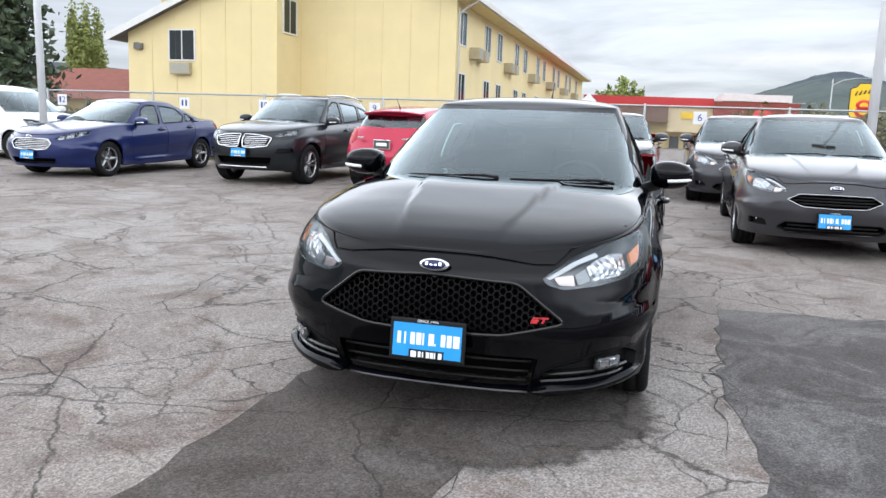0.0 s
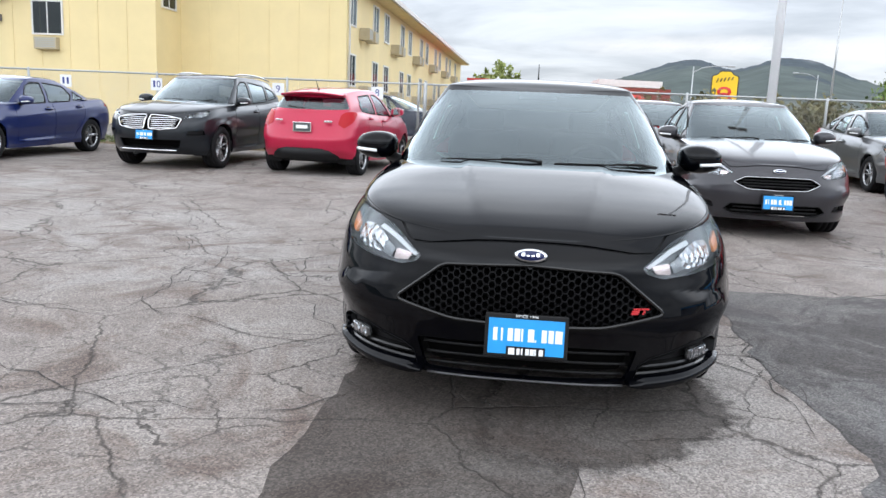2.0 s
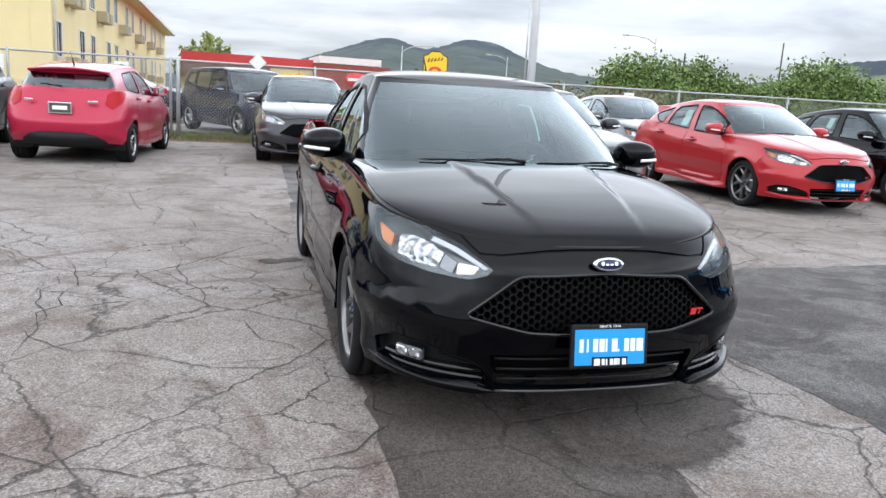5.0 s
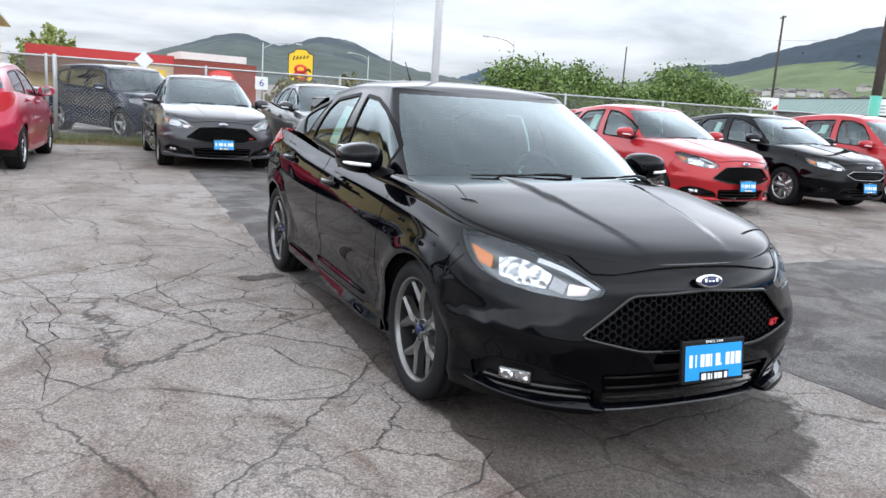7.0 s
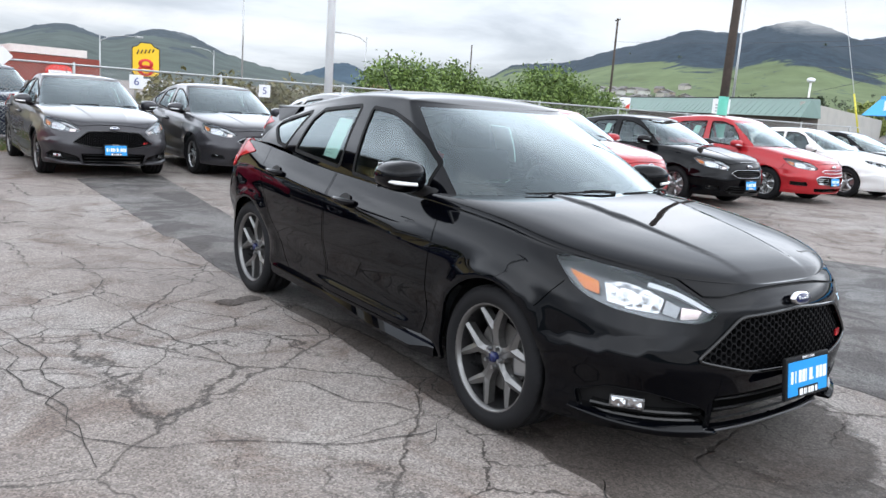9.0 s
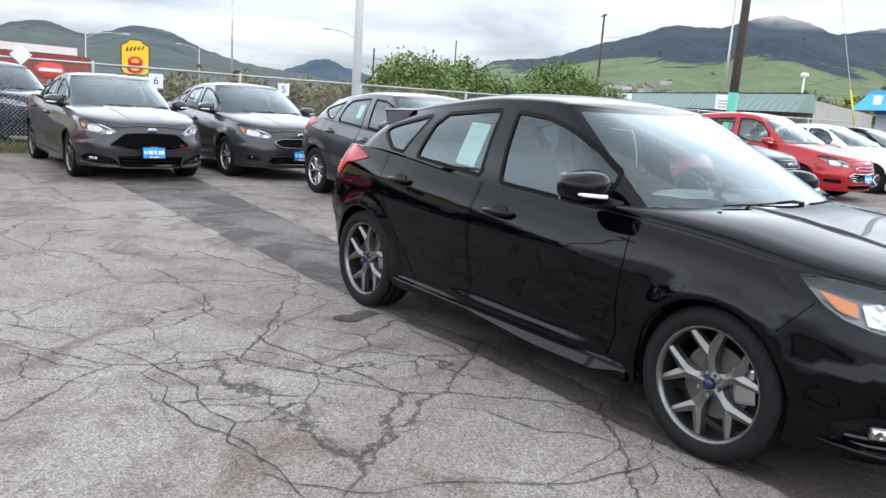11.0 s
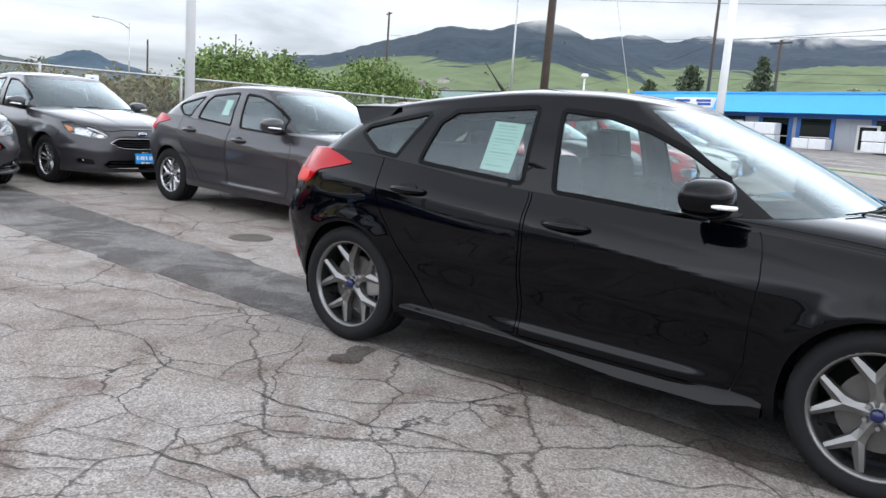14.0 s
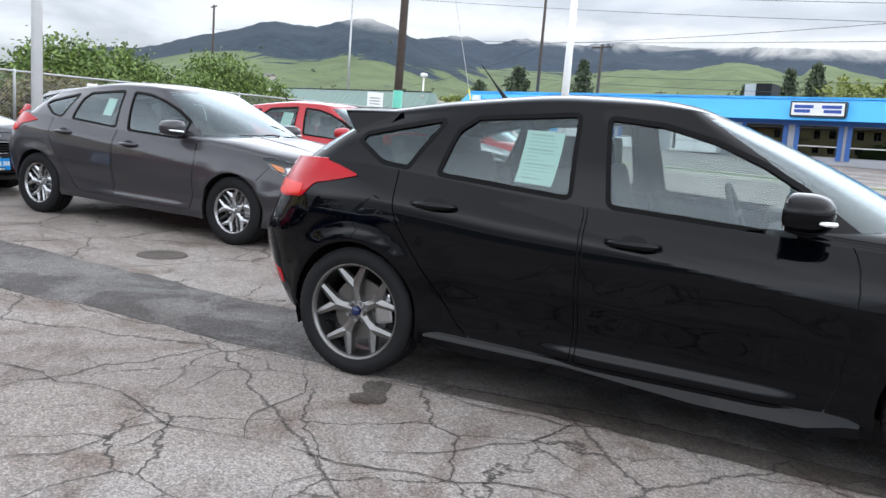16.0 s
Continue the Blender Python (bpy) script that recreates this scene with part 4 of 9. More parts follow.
    ring = [(0.185 * math.cos(a), 0.185 * math.sin(a), 0) for a in np.linspace(0, 2 * math.pi, 33)]
    tube(sw, ring, 0.016, 8, False)
    for a in (math.pi / 2 * 3, 0.1, math.pi - 0.1):
        tube(sw, [(0, 0, -0.02), (0.18 * math.cos(a), 0.18 * math.sin(a), 0)], 0.016, 6)
    bmesh.ops.transform(sw, matrix=pose(0.36, dash_y + 0.30, zt - 0.02, 68), verts=sw.verts)
    part("steering_wheel", sw, CABIN, root)
    sy = o.get("seat_y", 0.02)
    for x in (-0.36, 0.36):
        seat(root, x, sy)
    if o.get("bench", True):
        seat(root, 0, sy + 0.86, 1.2, True)
    bm = bmesh.new()
    ym = float(S.top[0]) + 0.18
    box(bm, -0.12, ym - 0.02, float(S.roof_f(ym)) - 0.075, 0.12, ym, float(S.roof_f(ym)) - 0.01, 0.008)
    part("rear_view_mirror", bm, CABIN, root)
    # wheels
    hx = S.width - 0.115 - o.get("inset", 0.022)
    wref = None
    for ya in (-S.wb / 2, S.wb / 2):
        for s in (1, -1):
            w = new("wheel")
            w.parent = root
            w.matrix_basis = pose(hx * s, ya, S.wr) @ pose(0, 0, 0, 0, 0, 0 if s > 0 else 180) @ pose(0, 0, 0, 23 * (1 + s) + 11, 0, 0)
            if wref is None:
                wheel_parts(w, o["wheel"], S.wr, o.get("rim", 0.229))
                wref = w
            else:
                for c in wref.children:
                    k = c.copy()
                    scene.collection.objects.link(k)
                    k.parent = w
    # mirrors and handles
    ma = o.get("mirror", (0.93, -0.63, 1.045))
    for s in (1, -1):
        mirror_parts(root, S, o.get("mirror_paint", paint_m), s, ma)
    for d, (y0, y1, z) in zip(door_obs, o["handles"]):
        uv = side_uv(low, [(y, z) for y in np.linspace(y0, y1, 7)], (0, 1))
        q = S.lower(uv[:, 0], uv[:, 1])
        mid, nn = q[3], low.normal(uv[3:4, 0], uv[3:4, 1])[0]
        for s, ob in zip((1, -1), d):
            bm = bmesh.new()
            off = [0.006, 0.026, 0.036, 0.038, 0.036, 0.028, 0.006]
            tube(bm, [((a[0] + f) * s, a[1], a[2]) for a, f in zip(q, off)], [0.012, 0.016, 0.018, 0.018, 0.018, 0.016, 0.012], 10)
            part("handle", bm, paint_m, ob)
            # a flat black disc paints the shade of the hollow behind the handle
            bm = bmesh.new()
            bmesh.ops.create_circle(bm, cap_ends=True, segments=24, radius=1.0)
            bmesh.ops.transform(bm, matrix=Matrix.Translation(((mid[0] + 0.006) * s, mid[1], mid[2] + 0.006)) @ Vector((nn[0] * s, nn[1], nn[2])).to_track_quat("Z", "Y").to_matrix().to_4x4() @ Matrix.Diagonal((0.058, 0.036, 1, 1)), verts=bm.verts)
            part("handle_cup", bm, GRILLE_BLACK, ob)
    # wipers
    for x0, x1 in ((0.10, 0.62), (-0.50, 0.02)):
        pts = []
        for k in range(9):
            x = x0 + (x1 - x0) * k / 8
            v = 0.032 + 0.022 * (k / 8)
            us_ = np.linspace(0, 0.29, 120)
            line = S.house(us_, np.full(120, v))
            u = float(np.interp(abs(x), line[:, 0], us_))
            q = S.house(np.array([u]), np.array([v]))[0]
            pts.append((x, q[1] - 0.003, q[2] + 0.008))
        bm = bmesh.new()
        tube(bm, pts, [0.003] + [0.0045] * 7 + [0.003], 6)
        tube(bm, [(x1 + 0.015, pts[-1][1] - 0.020, pts[-1][2] - 0.006), (pts[7][0], pts[7][1] - 0.006, pts[7][2] + 0.004), (pts[5][0], pts[5][1], pts[5][2] + 0.004)], [0.009, 0.008, 0.005], 6)
        part("wiper", bm, TRIM, root)
    ay = o.get("antenna")
    if ay is not None:
        zt = float(S.roof_f(ay) + S.roof_crown_f(ay))
        bm = bmesh.new()
        tube(bm, [(0, ay, zt - 0.005), (0, ay + 0.02, zt + 0.02), (0, ay + 0.10, zt + 0.11), (0, ay + 0.17, zt + 0.19)], [0.02, 0.012, 0.004, 0.003], 8)
        part("antenna", bm, TRIM, root)
    return root, low, house, panes, hl, fg, door_obs


# ---- ground ----
def rise(x, y):
    """Height of the ground: level in the lot, falling away behind the fence, rising across the road."""
    a = np.maximum(0, y - 16.0)
    b = np.maximum(0, x - 24.0)
    return -0.016 * a * a / (a + 6) * (1 / (1 + np.exp((x - 22) / 5))) + 0.020 * b * b / (b + 10)


def asphalt_material(name, base, cracks, wet):
    m = material(name, base, 0.85, spec=0.3)
    t, n, l, b = nodes_of(m)
    co = place(t, True)
    big, mid, fine = noise_node(t, 0.35, 6, 0.62, co, 0.6), noise_node(t, 2.2, 6, 0.65, co, 0.4), noise_node(t, 55, 4, 0.7, co)
    stone = t.nodes.new("ShaderNodeTexVoronoi")
    stone.inputs["Scale"].default_value = 130
    l.new(co, stone.inputs["Vector"])
    grit = ramp_node(t, stone.outputs["Color"], [(0.0, (0.50, 0.49, 0.48)), (0.5, (1.0, 1.0, 1.0)), (1.0, (1.70, 1.68, 1.64))])
    warm = ramp_node(t, big.outputs["Fac"], [(0.30, tuple(c * k for c, k in zip(base, (0.62, 0.56, 0.54)))), (0.47, tuple(c * k for c, k in zip(base, (0.92, 0.87, 0.84)))), (0.66, tuple(c * 1.12 for c in base))])
    mids = ramp_node(t, mid.outputs["Fac"], [(0.28, (0.76, 0.73, 0.71)), (0.5, (1.0, 0.99, 0.975)), (0.72, (1.13, 1.13, 1.11))])
    col = mix_node(t, 1.0, warm.outputs["Color"], mids.outputs["Color"], "MULTIPLY")
    col = mix_node(t, 1.0, col, grit.outputs["Color"], "MULTIPLY")
    col = mix_node(t, 0.5, col, ramp_node(t, fine.outputs["Fac"], [(0.3, (0.6, 0.6, 0.6)), (0.7, (1.3, 1.3, 1.3))]).outputs["Color"], "MULTIPLY")
    # brownish damp stains
    stain = ramp_node(t, noise_node(t, 1.1, 7, 0.7, co, 1.2).outputs["Fac"], [(0.50, (1, 1, 1)), (0.64, (0.58, 0.50, 0.465))])
    col = mix_node(t, 0.9 if cracks else 0.4, col, stain.outputs["Color"], "MULTIPLY")
    height = math_node(t, "MULTIPLY", fine.outputs["Fac"], 0.5)
    if cracks:
        warp = noise_node(t, 3.2, 5, 0.65, co)
        v1 = t.nodes.new("ShaderNodeVectorMath")
        v1.operation = "SCALE"
        l.new(warp.outputs["Color"], v1.inputs[0])
        v1.inputs["Scale"].default_value = 0.20
        v2 = t.nodes.new("ShaderNodeVectorMath")
        l.new(co, v2.inputs[0])
        l.new(v1.outputs[0], v2.inputs[1])
        total = None
        for scale, wide, lo, hi in ((0.70, 0.0070, 0.25, 0.42), (1.8, 0.0052, 0.42, 0.54)):
            vo = t.nodes.new("ShaderNodeTexVoronoi")
            vo.feature = "DISTANCE_TO_EDGE"
            vo.inputs["Scale"].default_value = scale
            l.new(v2.outputs[0], vo.inputs["Vector"])
            jag = math_node(t, "ADD", vo.outputs["Distance"], math_node(t, "MULTIPLY", math_node(t, "SUBTRACT", noise_node(t, 22, 5, 0.75, co).outputs["Fac"], 0.5), 0.013 * scale))
            line = ramp_node(t, jag, [(0.0, (1, 1, 1)), (wide * scale * 0.6, (0.95, 0.95, 0.95)), (wide * scale, (0, 0, 0))])
            where = ramp_node(t, noise_node(t, 0.55, 4, 0.6, co).outputs["Fac"], [(lo, (0, 0, 0)), (hi, (1, 1, 1))])
            k = math_node(t, "MULTIPLY", line.outputs["Color"], where.outputs["Color"])
            total = k if total is None else math_node(t, "MAXIMUM", total, k)
        dirt = ramp_node(t, noise_node(t, 6, 4, 0.6, co).outputs["Fac"], [(0.35, (0.020, 0.018, 0.016)), (0.7, (0.060, 0.052, 0.045))])
        col = mix_node(t, math_node(t, "MULTIPLY", total, 0.85), col, dirt.outputs["Color"])
        height = math_node(t, "SUBTRACT", height, math_node(t, "MULTIPLY", total, 2.2))
    else:
        # blotches where the patch is still damp
        blot = ramp_node(t, noise_node(t, 1.3, 7, 0.68, co, 1.0).outputs["Fac"], [(0.42, (1.22, 1.20, 1.18)), (0.50, (1.0, 0.99, 0.98)), (0.56, (0.62, 0.60, 0.59))])
        col = mix_node(t, 1.0, col, blot.outputs["Color"], "MULTIPLY")
    l.new(col, b.inputs["Base Color"])
    damp = ramp_node(t, big.outputs["Fac"], [(0.30, (wet, wet, wet)), (0.48, (0.85, 0.85, 0.85))])
    l.new(damp.outputs["Color"], b.inputs["Roughness"])
    bump_of(t, height, 0.6, 0.006, b)
    return m


ASPHALT = asphalt_material("old_asphalt", (0.246, 0.231, 0.222), True, 0.62)
PATCH = asphalt_material("patched_asphalt", (0.118, 0.119, 0.122), False, 0.55)
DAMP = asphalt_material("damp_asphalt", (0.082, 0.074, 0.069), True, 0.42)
ROAD = asphalt_material("road_asphalt", (0.215, 0.21, 0.207), False, 0.7)
GRASS = grained("rough_grass", (0.10, 0.13, 0.04), 0.9, 0.45, 1.5, 30, 0.8, dist=0.02, world=True)
LITTER = grained("dry_leaf_litter", (0.16, 0.11, 0.06), 0.9, 0.5, 9, 60, 1.0, dist=0.03, world=True)


def sheet_mesh(name, xs, ys, zfun):
    V = [(x, y, float(zfun(x, y))) for x in xs for y in ys]
    n = len(ys)
    F = [(i * n + j, (i + 1) * n + j, (i + 1) * n + j + 1, i * n + j + 1) for i in range(len(xs) - 1) for j in range(n - 1)]
    return mesh_of(name, V, F, True)


def spread(a, b, c, d, n):
    near = np.linspace(b, c, n)
    return np.concatenate([b - (b - a) * np.linspace(1, 0, 24)[:-1] ** 2.2, near, c + (d - c) * np.linspace(0, 1, 24)[1:] ** 2.2])


gme = sheet_mesh("ground", spread(-2600, -40, 90, 2600, 53), spread(-2600, -40, 100, 2600, 57), rise)
gme.materials.append(ASPHALT)
ground = tagged(new("ground", gme), "worn grey asphalt lot, cracked and stained", "ground", kind="structure")


def ragged_patch(name, corners, thick, mat, seed, step=0.16, wob=0.05):
    """A thin slab with an uneven edge lying on the ground."""
    r = random.Random(seed)
    p = dense(np.array(corners, float), step)
    c = p.mean(0)
    p = np.array([q + (q - c) / np.linalg.norm(q - c) * wob * (r.random() - 0.5) * 2 for q in p])
    bm = bmesh.new()
    top = [bm.verts.new((x, y, thick)) for x, y in p]
    low = [bm.verts.new((x + (x - c[0]) * 0.004, y + (y - c[1]) * 0.004, 0.0005)) for x, y in p]
    bm.faces.new(top)
    for i in range(len(p)):
        j = (i + 1) % len(p)
        bm.faces.new((top[i], low[i], low[j], top[j]))
    bmesh.ops.triangulate(bm, faces=[f for f in bm.faces if len(f.verts) > 4])
    bmesh.ops.recalc_face_normals(bm, faces=bm.faces)
    me = bpy.data.meshes.new(name)
    bm.to_mesh(me)
    bm.free()
    me.materials.append(mat)
    return new(name, me)


for nm, cs, lab, sd in (("asphalt_patch", [(1.36, 0.64), (5.2, 0.95), (7.5, -2.5), (4.0, -6.5), (1.15, -6.5), (1.05, -3.2), (1.40, -2.2), (1.28, -1.2)], "smooth dark asphalt patch set into the old lot", 3),
                        ("asphalt_strip", [(-0.80, 1.2), (-0.60, 8.2), (0.72, 8.7), (0.36, 5.4), (0.05, 2.6), (0.2, -1.0), (-0.62, -1.6)], "dark damp asphalt strip beside the hatchback", 4),
                        ("asphalt_strip", [(-0.80, -1.45), (0.22, -1.3), (0.24, -2.7), (0.10, -4.6), (-1.2, -5.0), (-0.85, -3.2)], "dark damp asphalt strip before the hatchback", 5)):
    tagged(ragged_patch(nm, cs, 0.0052 if sd == 5 else 0.004, DAMP if sd == 5 else PATCH, sd), lab, "asphalt", kind="structure")


def soft_damp_shade(base):
    """The damp asphalt, for stains and painted shade, thinning out through a speckled rim."""
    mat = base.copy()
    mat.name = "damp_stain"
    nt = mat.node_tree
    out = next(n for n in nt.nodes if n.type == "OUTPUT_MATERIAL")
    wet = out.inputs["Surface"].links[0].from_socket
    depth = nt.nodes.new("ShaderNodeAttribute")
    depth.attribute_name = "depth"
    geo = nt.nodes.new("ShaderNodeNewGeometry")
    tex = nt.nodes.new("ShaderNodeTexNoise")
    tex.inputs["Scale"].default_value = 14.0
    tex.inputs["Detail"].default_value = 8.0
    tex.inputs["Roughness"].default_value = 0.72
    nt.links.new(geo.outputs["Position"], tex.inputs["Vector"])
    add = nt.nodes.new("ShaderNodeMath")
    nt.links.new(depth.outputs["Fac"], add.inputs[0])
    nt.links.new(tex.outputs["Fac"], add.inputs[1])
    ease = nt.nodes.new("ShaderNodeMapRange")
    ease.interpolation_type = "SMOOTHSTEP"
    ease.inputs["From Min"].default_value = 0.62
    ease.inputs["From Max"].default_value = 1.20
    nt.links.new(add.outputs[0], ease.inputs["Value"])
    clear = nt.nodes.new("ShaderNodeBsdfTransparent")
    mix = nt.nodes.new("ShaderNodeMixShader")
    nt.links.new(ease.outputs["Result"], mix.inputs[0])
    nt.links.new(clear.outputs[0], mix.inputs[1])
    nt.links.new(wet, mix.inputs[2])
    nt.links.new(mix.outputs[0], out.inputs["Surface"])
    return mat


DAMP_SHADE = soft_damp_shade(DAMP)


def damp_shade_patch(cs, seed, lift, wob):
    """A thin dark patch for damp and painted shade, with a soft wandering outline."""
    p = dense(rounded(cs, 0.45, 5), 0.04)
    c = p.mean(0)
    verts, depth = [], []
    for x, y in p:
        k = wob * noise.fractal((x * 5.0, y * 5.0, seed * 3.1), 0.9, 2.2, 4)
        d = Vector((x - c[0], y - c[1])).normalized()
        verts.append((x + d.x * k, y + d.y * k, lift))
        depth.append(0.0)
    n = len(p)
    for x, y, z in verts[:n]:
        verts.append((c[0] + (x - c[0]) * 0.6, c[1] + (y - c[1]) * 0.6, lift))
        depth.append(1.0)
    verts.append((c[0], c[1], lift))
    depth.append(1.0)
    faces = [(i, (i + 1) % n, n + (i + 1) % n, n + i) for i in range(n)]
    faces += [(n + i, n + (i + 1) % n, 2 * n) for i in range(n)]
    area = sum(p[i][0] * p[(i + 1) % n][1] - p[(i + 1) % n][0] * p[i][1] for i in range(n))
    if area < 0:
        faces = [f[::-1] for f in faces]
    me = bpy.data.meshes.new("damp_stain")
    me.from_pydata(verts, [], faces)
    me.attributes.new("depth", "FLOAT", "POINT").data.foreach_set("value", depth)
    me.materials.append(DAMP_SHADE)
    tagged(new("damp_stain", me), "dark patch of damp and painted shade on the old asphalt", "stain", kind="structure")


damp_shade_patch([(-0.84, 1.10), (-0.80, 0.3), (-0.86, -0.5), (-0.90, -1.2), (-0.84, -1.74), (-0.62, -1.78), (-0.66, -0.9), (-0.58, -0.1), (-0.66, 0.6), (-0.70, 1.10)], 6, 0.0060, 0.05)
# wet splotches, spread under the nose to paint in the bumper's deeper shadow
damp_shade_patch([(-0.30, -1.40), (-0.20, -2.65), (0.40, -2.66), (0.74, -2.36), (1.08, -1.85), (0.98, -1.1)], 7, 0.0062, 0.09)
damp_shade_patch([(-1.25, 1.10), (-1.04, 1.19), (-0.82, 1.17), (-0.84, 1.08), (-1.10, 1.02), (-1.22, 1.03)], 8, 0.0045, 0.10)


def crack(bm, a, b, seed, wide=0.0085, lift=0.0052):
    """A meandering crack between two places of the lot."""
    r = random.Random(seed)
    a, b = np.array(a, float), np.array(b, float)
    L = np.linalg.norm(b - a)
    n = max(6, int(L / 0.05))
    side = np.array([-(b - a)[1], (b - a)[0]]) / L
    off, drift, pts = 0.0, 0.0, []
    for k in range(n + 1):
        t = k / n
        if k % 3 == 0:
            drift = (r.random() - 0.5) * 0.07
        off = (off + drift) * 0.88 + (r.random() - 0.5) * 0.012
        pts.append(a + (b - a) * t + side * off * min(1, 4 * t * (1 - t) + 0.15))
    rows = []
    for k, p in enumerate(pts):
        d = pts[min(k + 1, n)] - pts[max(k - 1, 0)]
        s = np.array([-d[1], d[0]]) / max(np.linalg.norm(d), 1e-6)
        w = wide * (0.35 + 0.9 * r.random()) * min(1, 0.3 + 3 * min(k, n - k) / n)
        rows.append((bm.verts.new((*(p - s * w / 2), lift)), bm.verts.new((*(p + s * w / 2), lift))))
    for p, q in zip(rows, rows[1:]):
        bm.faces.new((p[0], p[1], q[1], q[0]))
    if L > 0.8:
        for k in range(int(L / 1.2)):
            p = pts[r.randrange(2, n - 1)]
            ang = r.random() * 2 * math.pi
            crack(bm, p, p + np.array([math.cos(ang), math.sin(ang)]) * (0.25 + 0.4 * r.random()), seed * 31 + k, wide * 0.6, lift)


CRACK = grained("crack_dirt", (0.045, 0.040, 0.036), 0.95, 0.5, 9, 80, 0.6, world=True)
bm = bmesh.new()
for k, (a, b) in enumerate((((-4.6, -1.4), (-2.6, -1.86)), ((-2.6, -1.86), (-1.19, -2.27)), ((-1.19, -2.27), (-0.75, -1.95)), ((-3.6, 2.8), (-2.56, 1.21)), ((-2.56, 1.21), (-2.39, -0.97)),
                            ((-2.39, -0.97), (-4.2, -1.0)), ((-2.5, 0.68), (-2.43, -0.56)), ((-2.43, -0.56), (-2.09, -0.92)), ((-2.09, -0.92), (-0.95, -1.24)), ((-2.5, 0.68), (-3.4, 1.6)),
                            ((-1.62, 0.79), (-0.93, 0.13)), ((-1.78, 3.17), (-1.78, 1.23)), ((-1.78, 1.23), (-0.84, 1.57)), ((-1.78, 1.23), (-1.49, -0.3)), ((-1.49, -0.3), (-0.98, -1.1)), ((-2.47, 1.83), (-1.78, 1.5)),
                            ((-0.85, 4.2), (-0.78, 1.2)), ((-0.78, 1.2), (-0.75, -1.8)), ((0.24, -2.0), (0.1, -4.4)), ((-3.5, 6.2), (-1.2, 3.9)), ((1.3, 0.62), (5.0, 0.98)), ((1.34, -0.2), (1.25, -2.0)),
                            ((0.95, -1.0), (1.3, -1.5)), ((2.2, 2.2), (5.5, 1.5)), ((-5.5, 3.5), (-3.0, 1.9)), ((-3.2, -2.6), (-1.6, -2.1)), ((4.5, 2.9), (8.5, 2.3)))):
    crack(bm, a, b, 11 + k)
cme = bpy.data.meshes.new("pavement_crack")
bm.to_mesh(cme)
bm.free()
cme.materials.append(CRACK)
tagged(new("pavement_crack", cme), "branching dirt-filled cracks in the asphalt", "crack", kind="stuff")
bm = bmesh.new()
revolve(bm, [(0.006, 0.001), (0.006, 0.15), (0.009, 0.16), (0.009, 0.20), (0.0, 0.21)], 36, axis="z")
drain = thing("manhole_cover", "round iron manhole cover sunk in the asphalt", "manhole", m=pose(0.87, 4.21, 0))
part("cover", bm, grained("rusty_iron", (0.10, 0.085, 0.075), 0.7, 0.4, 20, 120, 0.5, 0.4), drain)

# verge and road behind the fence
tagged(new("verge", sheet_mesh("verge", np.linspace(-30, 26, 60), np.linspace(12.2, 15.0, 8), lambda x, y: rise(x, y) + 0.03 + 0.05 * max(0.0, noise.noise((x * 1.3, y * 1.3, 0)))
                               - (0.08 if y < 12.3 or y > 14.9 else 0))), "strip of rough grass and dead leaves along the fence", "grass", kind="structure").data.materials.append(LITTER)


def stroke_blades(name, n, seed, area, h, mat, label):
    r = random.Random(seed)
    V, F = [], []
    for _ in range(n):
        x, y = r.uniform(*area[0]), r.uniform(*area[1])
        z = float(rise(x, y)) + 0.03
        a, l = r.random() * math.pi * 2, h * (0.4 + r.random())
        dx, dy = 0.012 * math.cos(a), 0.012 * math.sin(a)
        bx, by = r.uniform(-1, 1) * l * 0.4, r.uniform(-1, 1) * l * 0.4
        o = len(V)
        V += [(x - dx, y - dy, z), (x + dx, y + dy, z), (x + bx, y + by, z + l)]
        F.append((o, o + 1, o + 2))
    me = mesh_of(name, V, F)
    me.materials.append(mat)
    return tagged(new(name, me), label, "grass", kind="stuff")


stroke_blades("grass", 9000, 8, ((-12, 8), (12.3, 14.6)), 0.10, GRASS, "short rough grass along the fence foot")
stroke_blades("leaf_litter", 4000, 9, ((-4, 6), (12.4, 14.4)), 0.05, LITTER, "dry brown leaves blown against the fence")
tagged(new("road", sheet_mesh("road", np.linspace(-60, 24, 50), np.linspace(15.4, 24, 10), lambda x, y: rise(x, y) + 0.012)), "grey side street behind the fence", "road", kind="structure").data.materials.append(ROAD)


# ---- fence ----
GALV = grained("galvanised_steel", (0.42, 0.43, 0.43), 0.45, 0.15, 10, 120, 0.1, 0.6)
WHITE_POLE = grained("white_pole_paint", (0.78, 0.80, 0.81), 0.5, 0.06, 4, 60, 0.1)
SIGN_WHITE = grained("sign_white", (0.80, 0.81, 0.82), 0.5, 0.05, 8, 80, 0.05)
NUMBER_INK = material("number_ink", (0.03, 0.05, 0.22), 0.5)


def fence_y(x):
    return 13.2 + 0.07 * x if x < 5 else 13.55 - 0.08 * (x - 5)


fence = thing("chain_link_fence", "galvanised chain-link fence with a top rail along the lot", "fence", kind="")
RAIL = 1.66
xs = [-24 + 3.05 * k for k in range(18)]
bm = bmesh.new()
tube(bm, [(x, fence_y(x), RAIL) for x in (-24, 5, 28.5)], 0.022, 8)
part("top_rail", bm, GALV, fence)
for x in xs + [-2.5]:
    bm = bmesh.new()
    r = 0.030 if x != -2.5 else 0.042
    tube(bm, [(x, fence_y(x), -0.25), (x, fence_y(x), RAIL + 0.02), (x, fence_y(x), RAIL + 0.05)], [r, r, r * 0.6], 10)
    part("post", bm, GALV, fence)
V, F = [], []


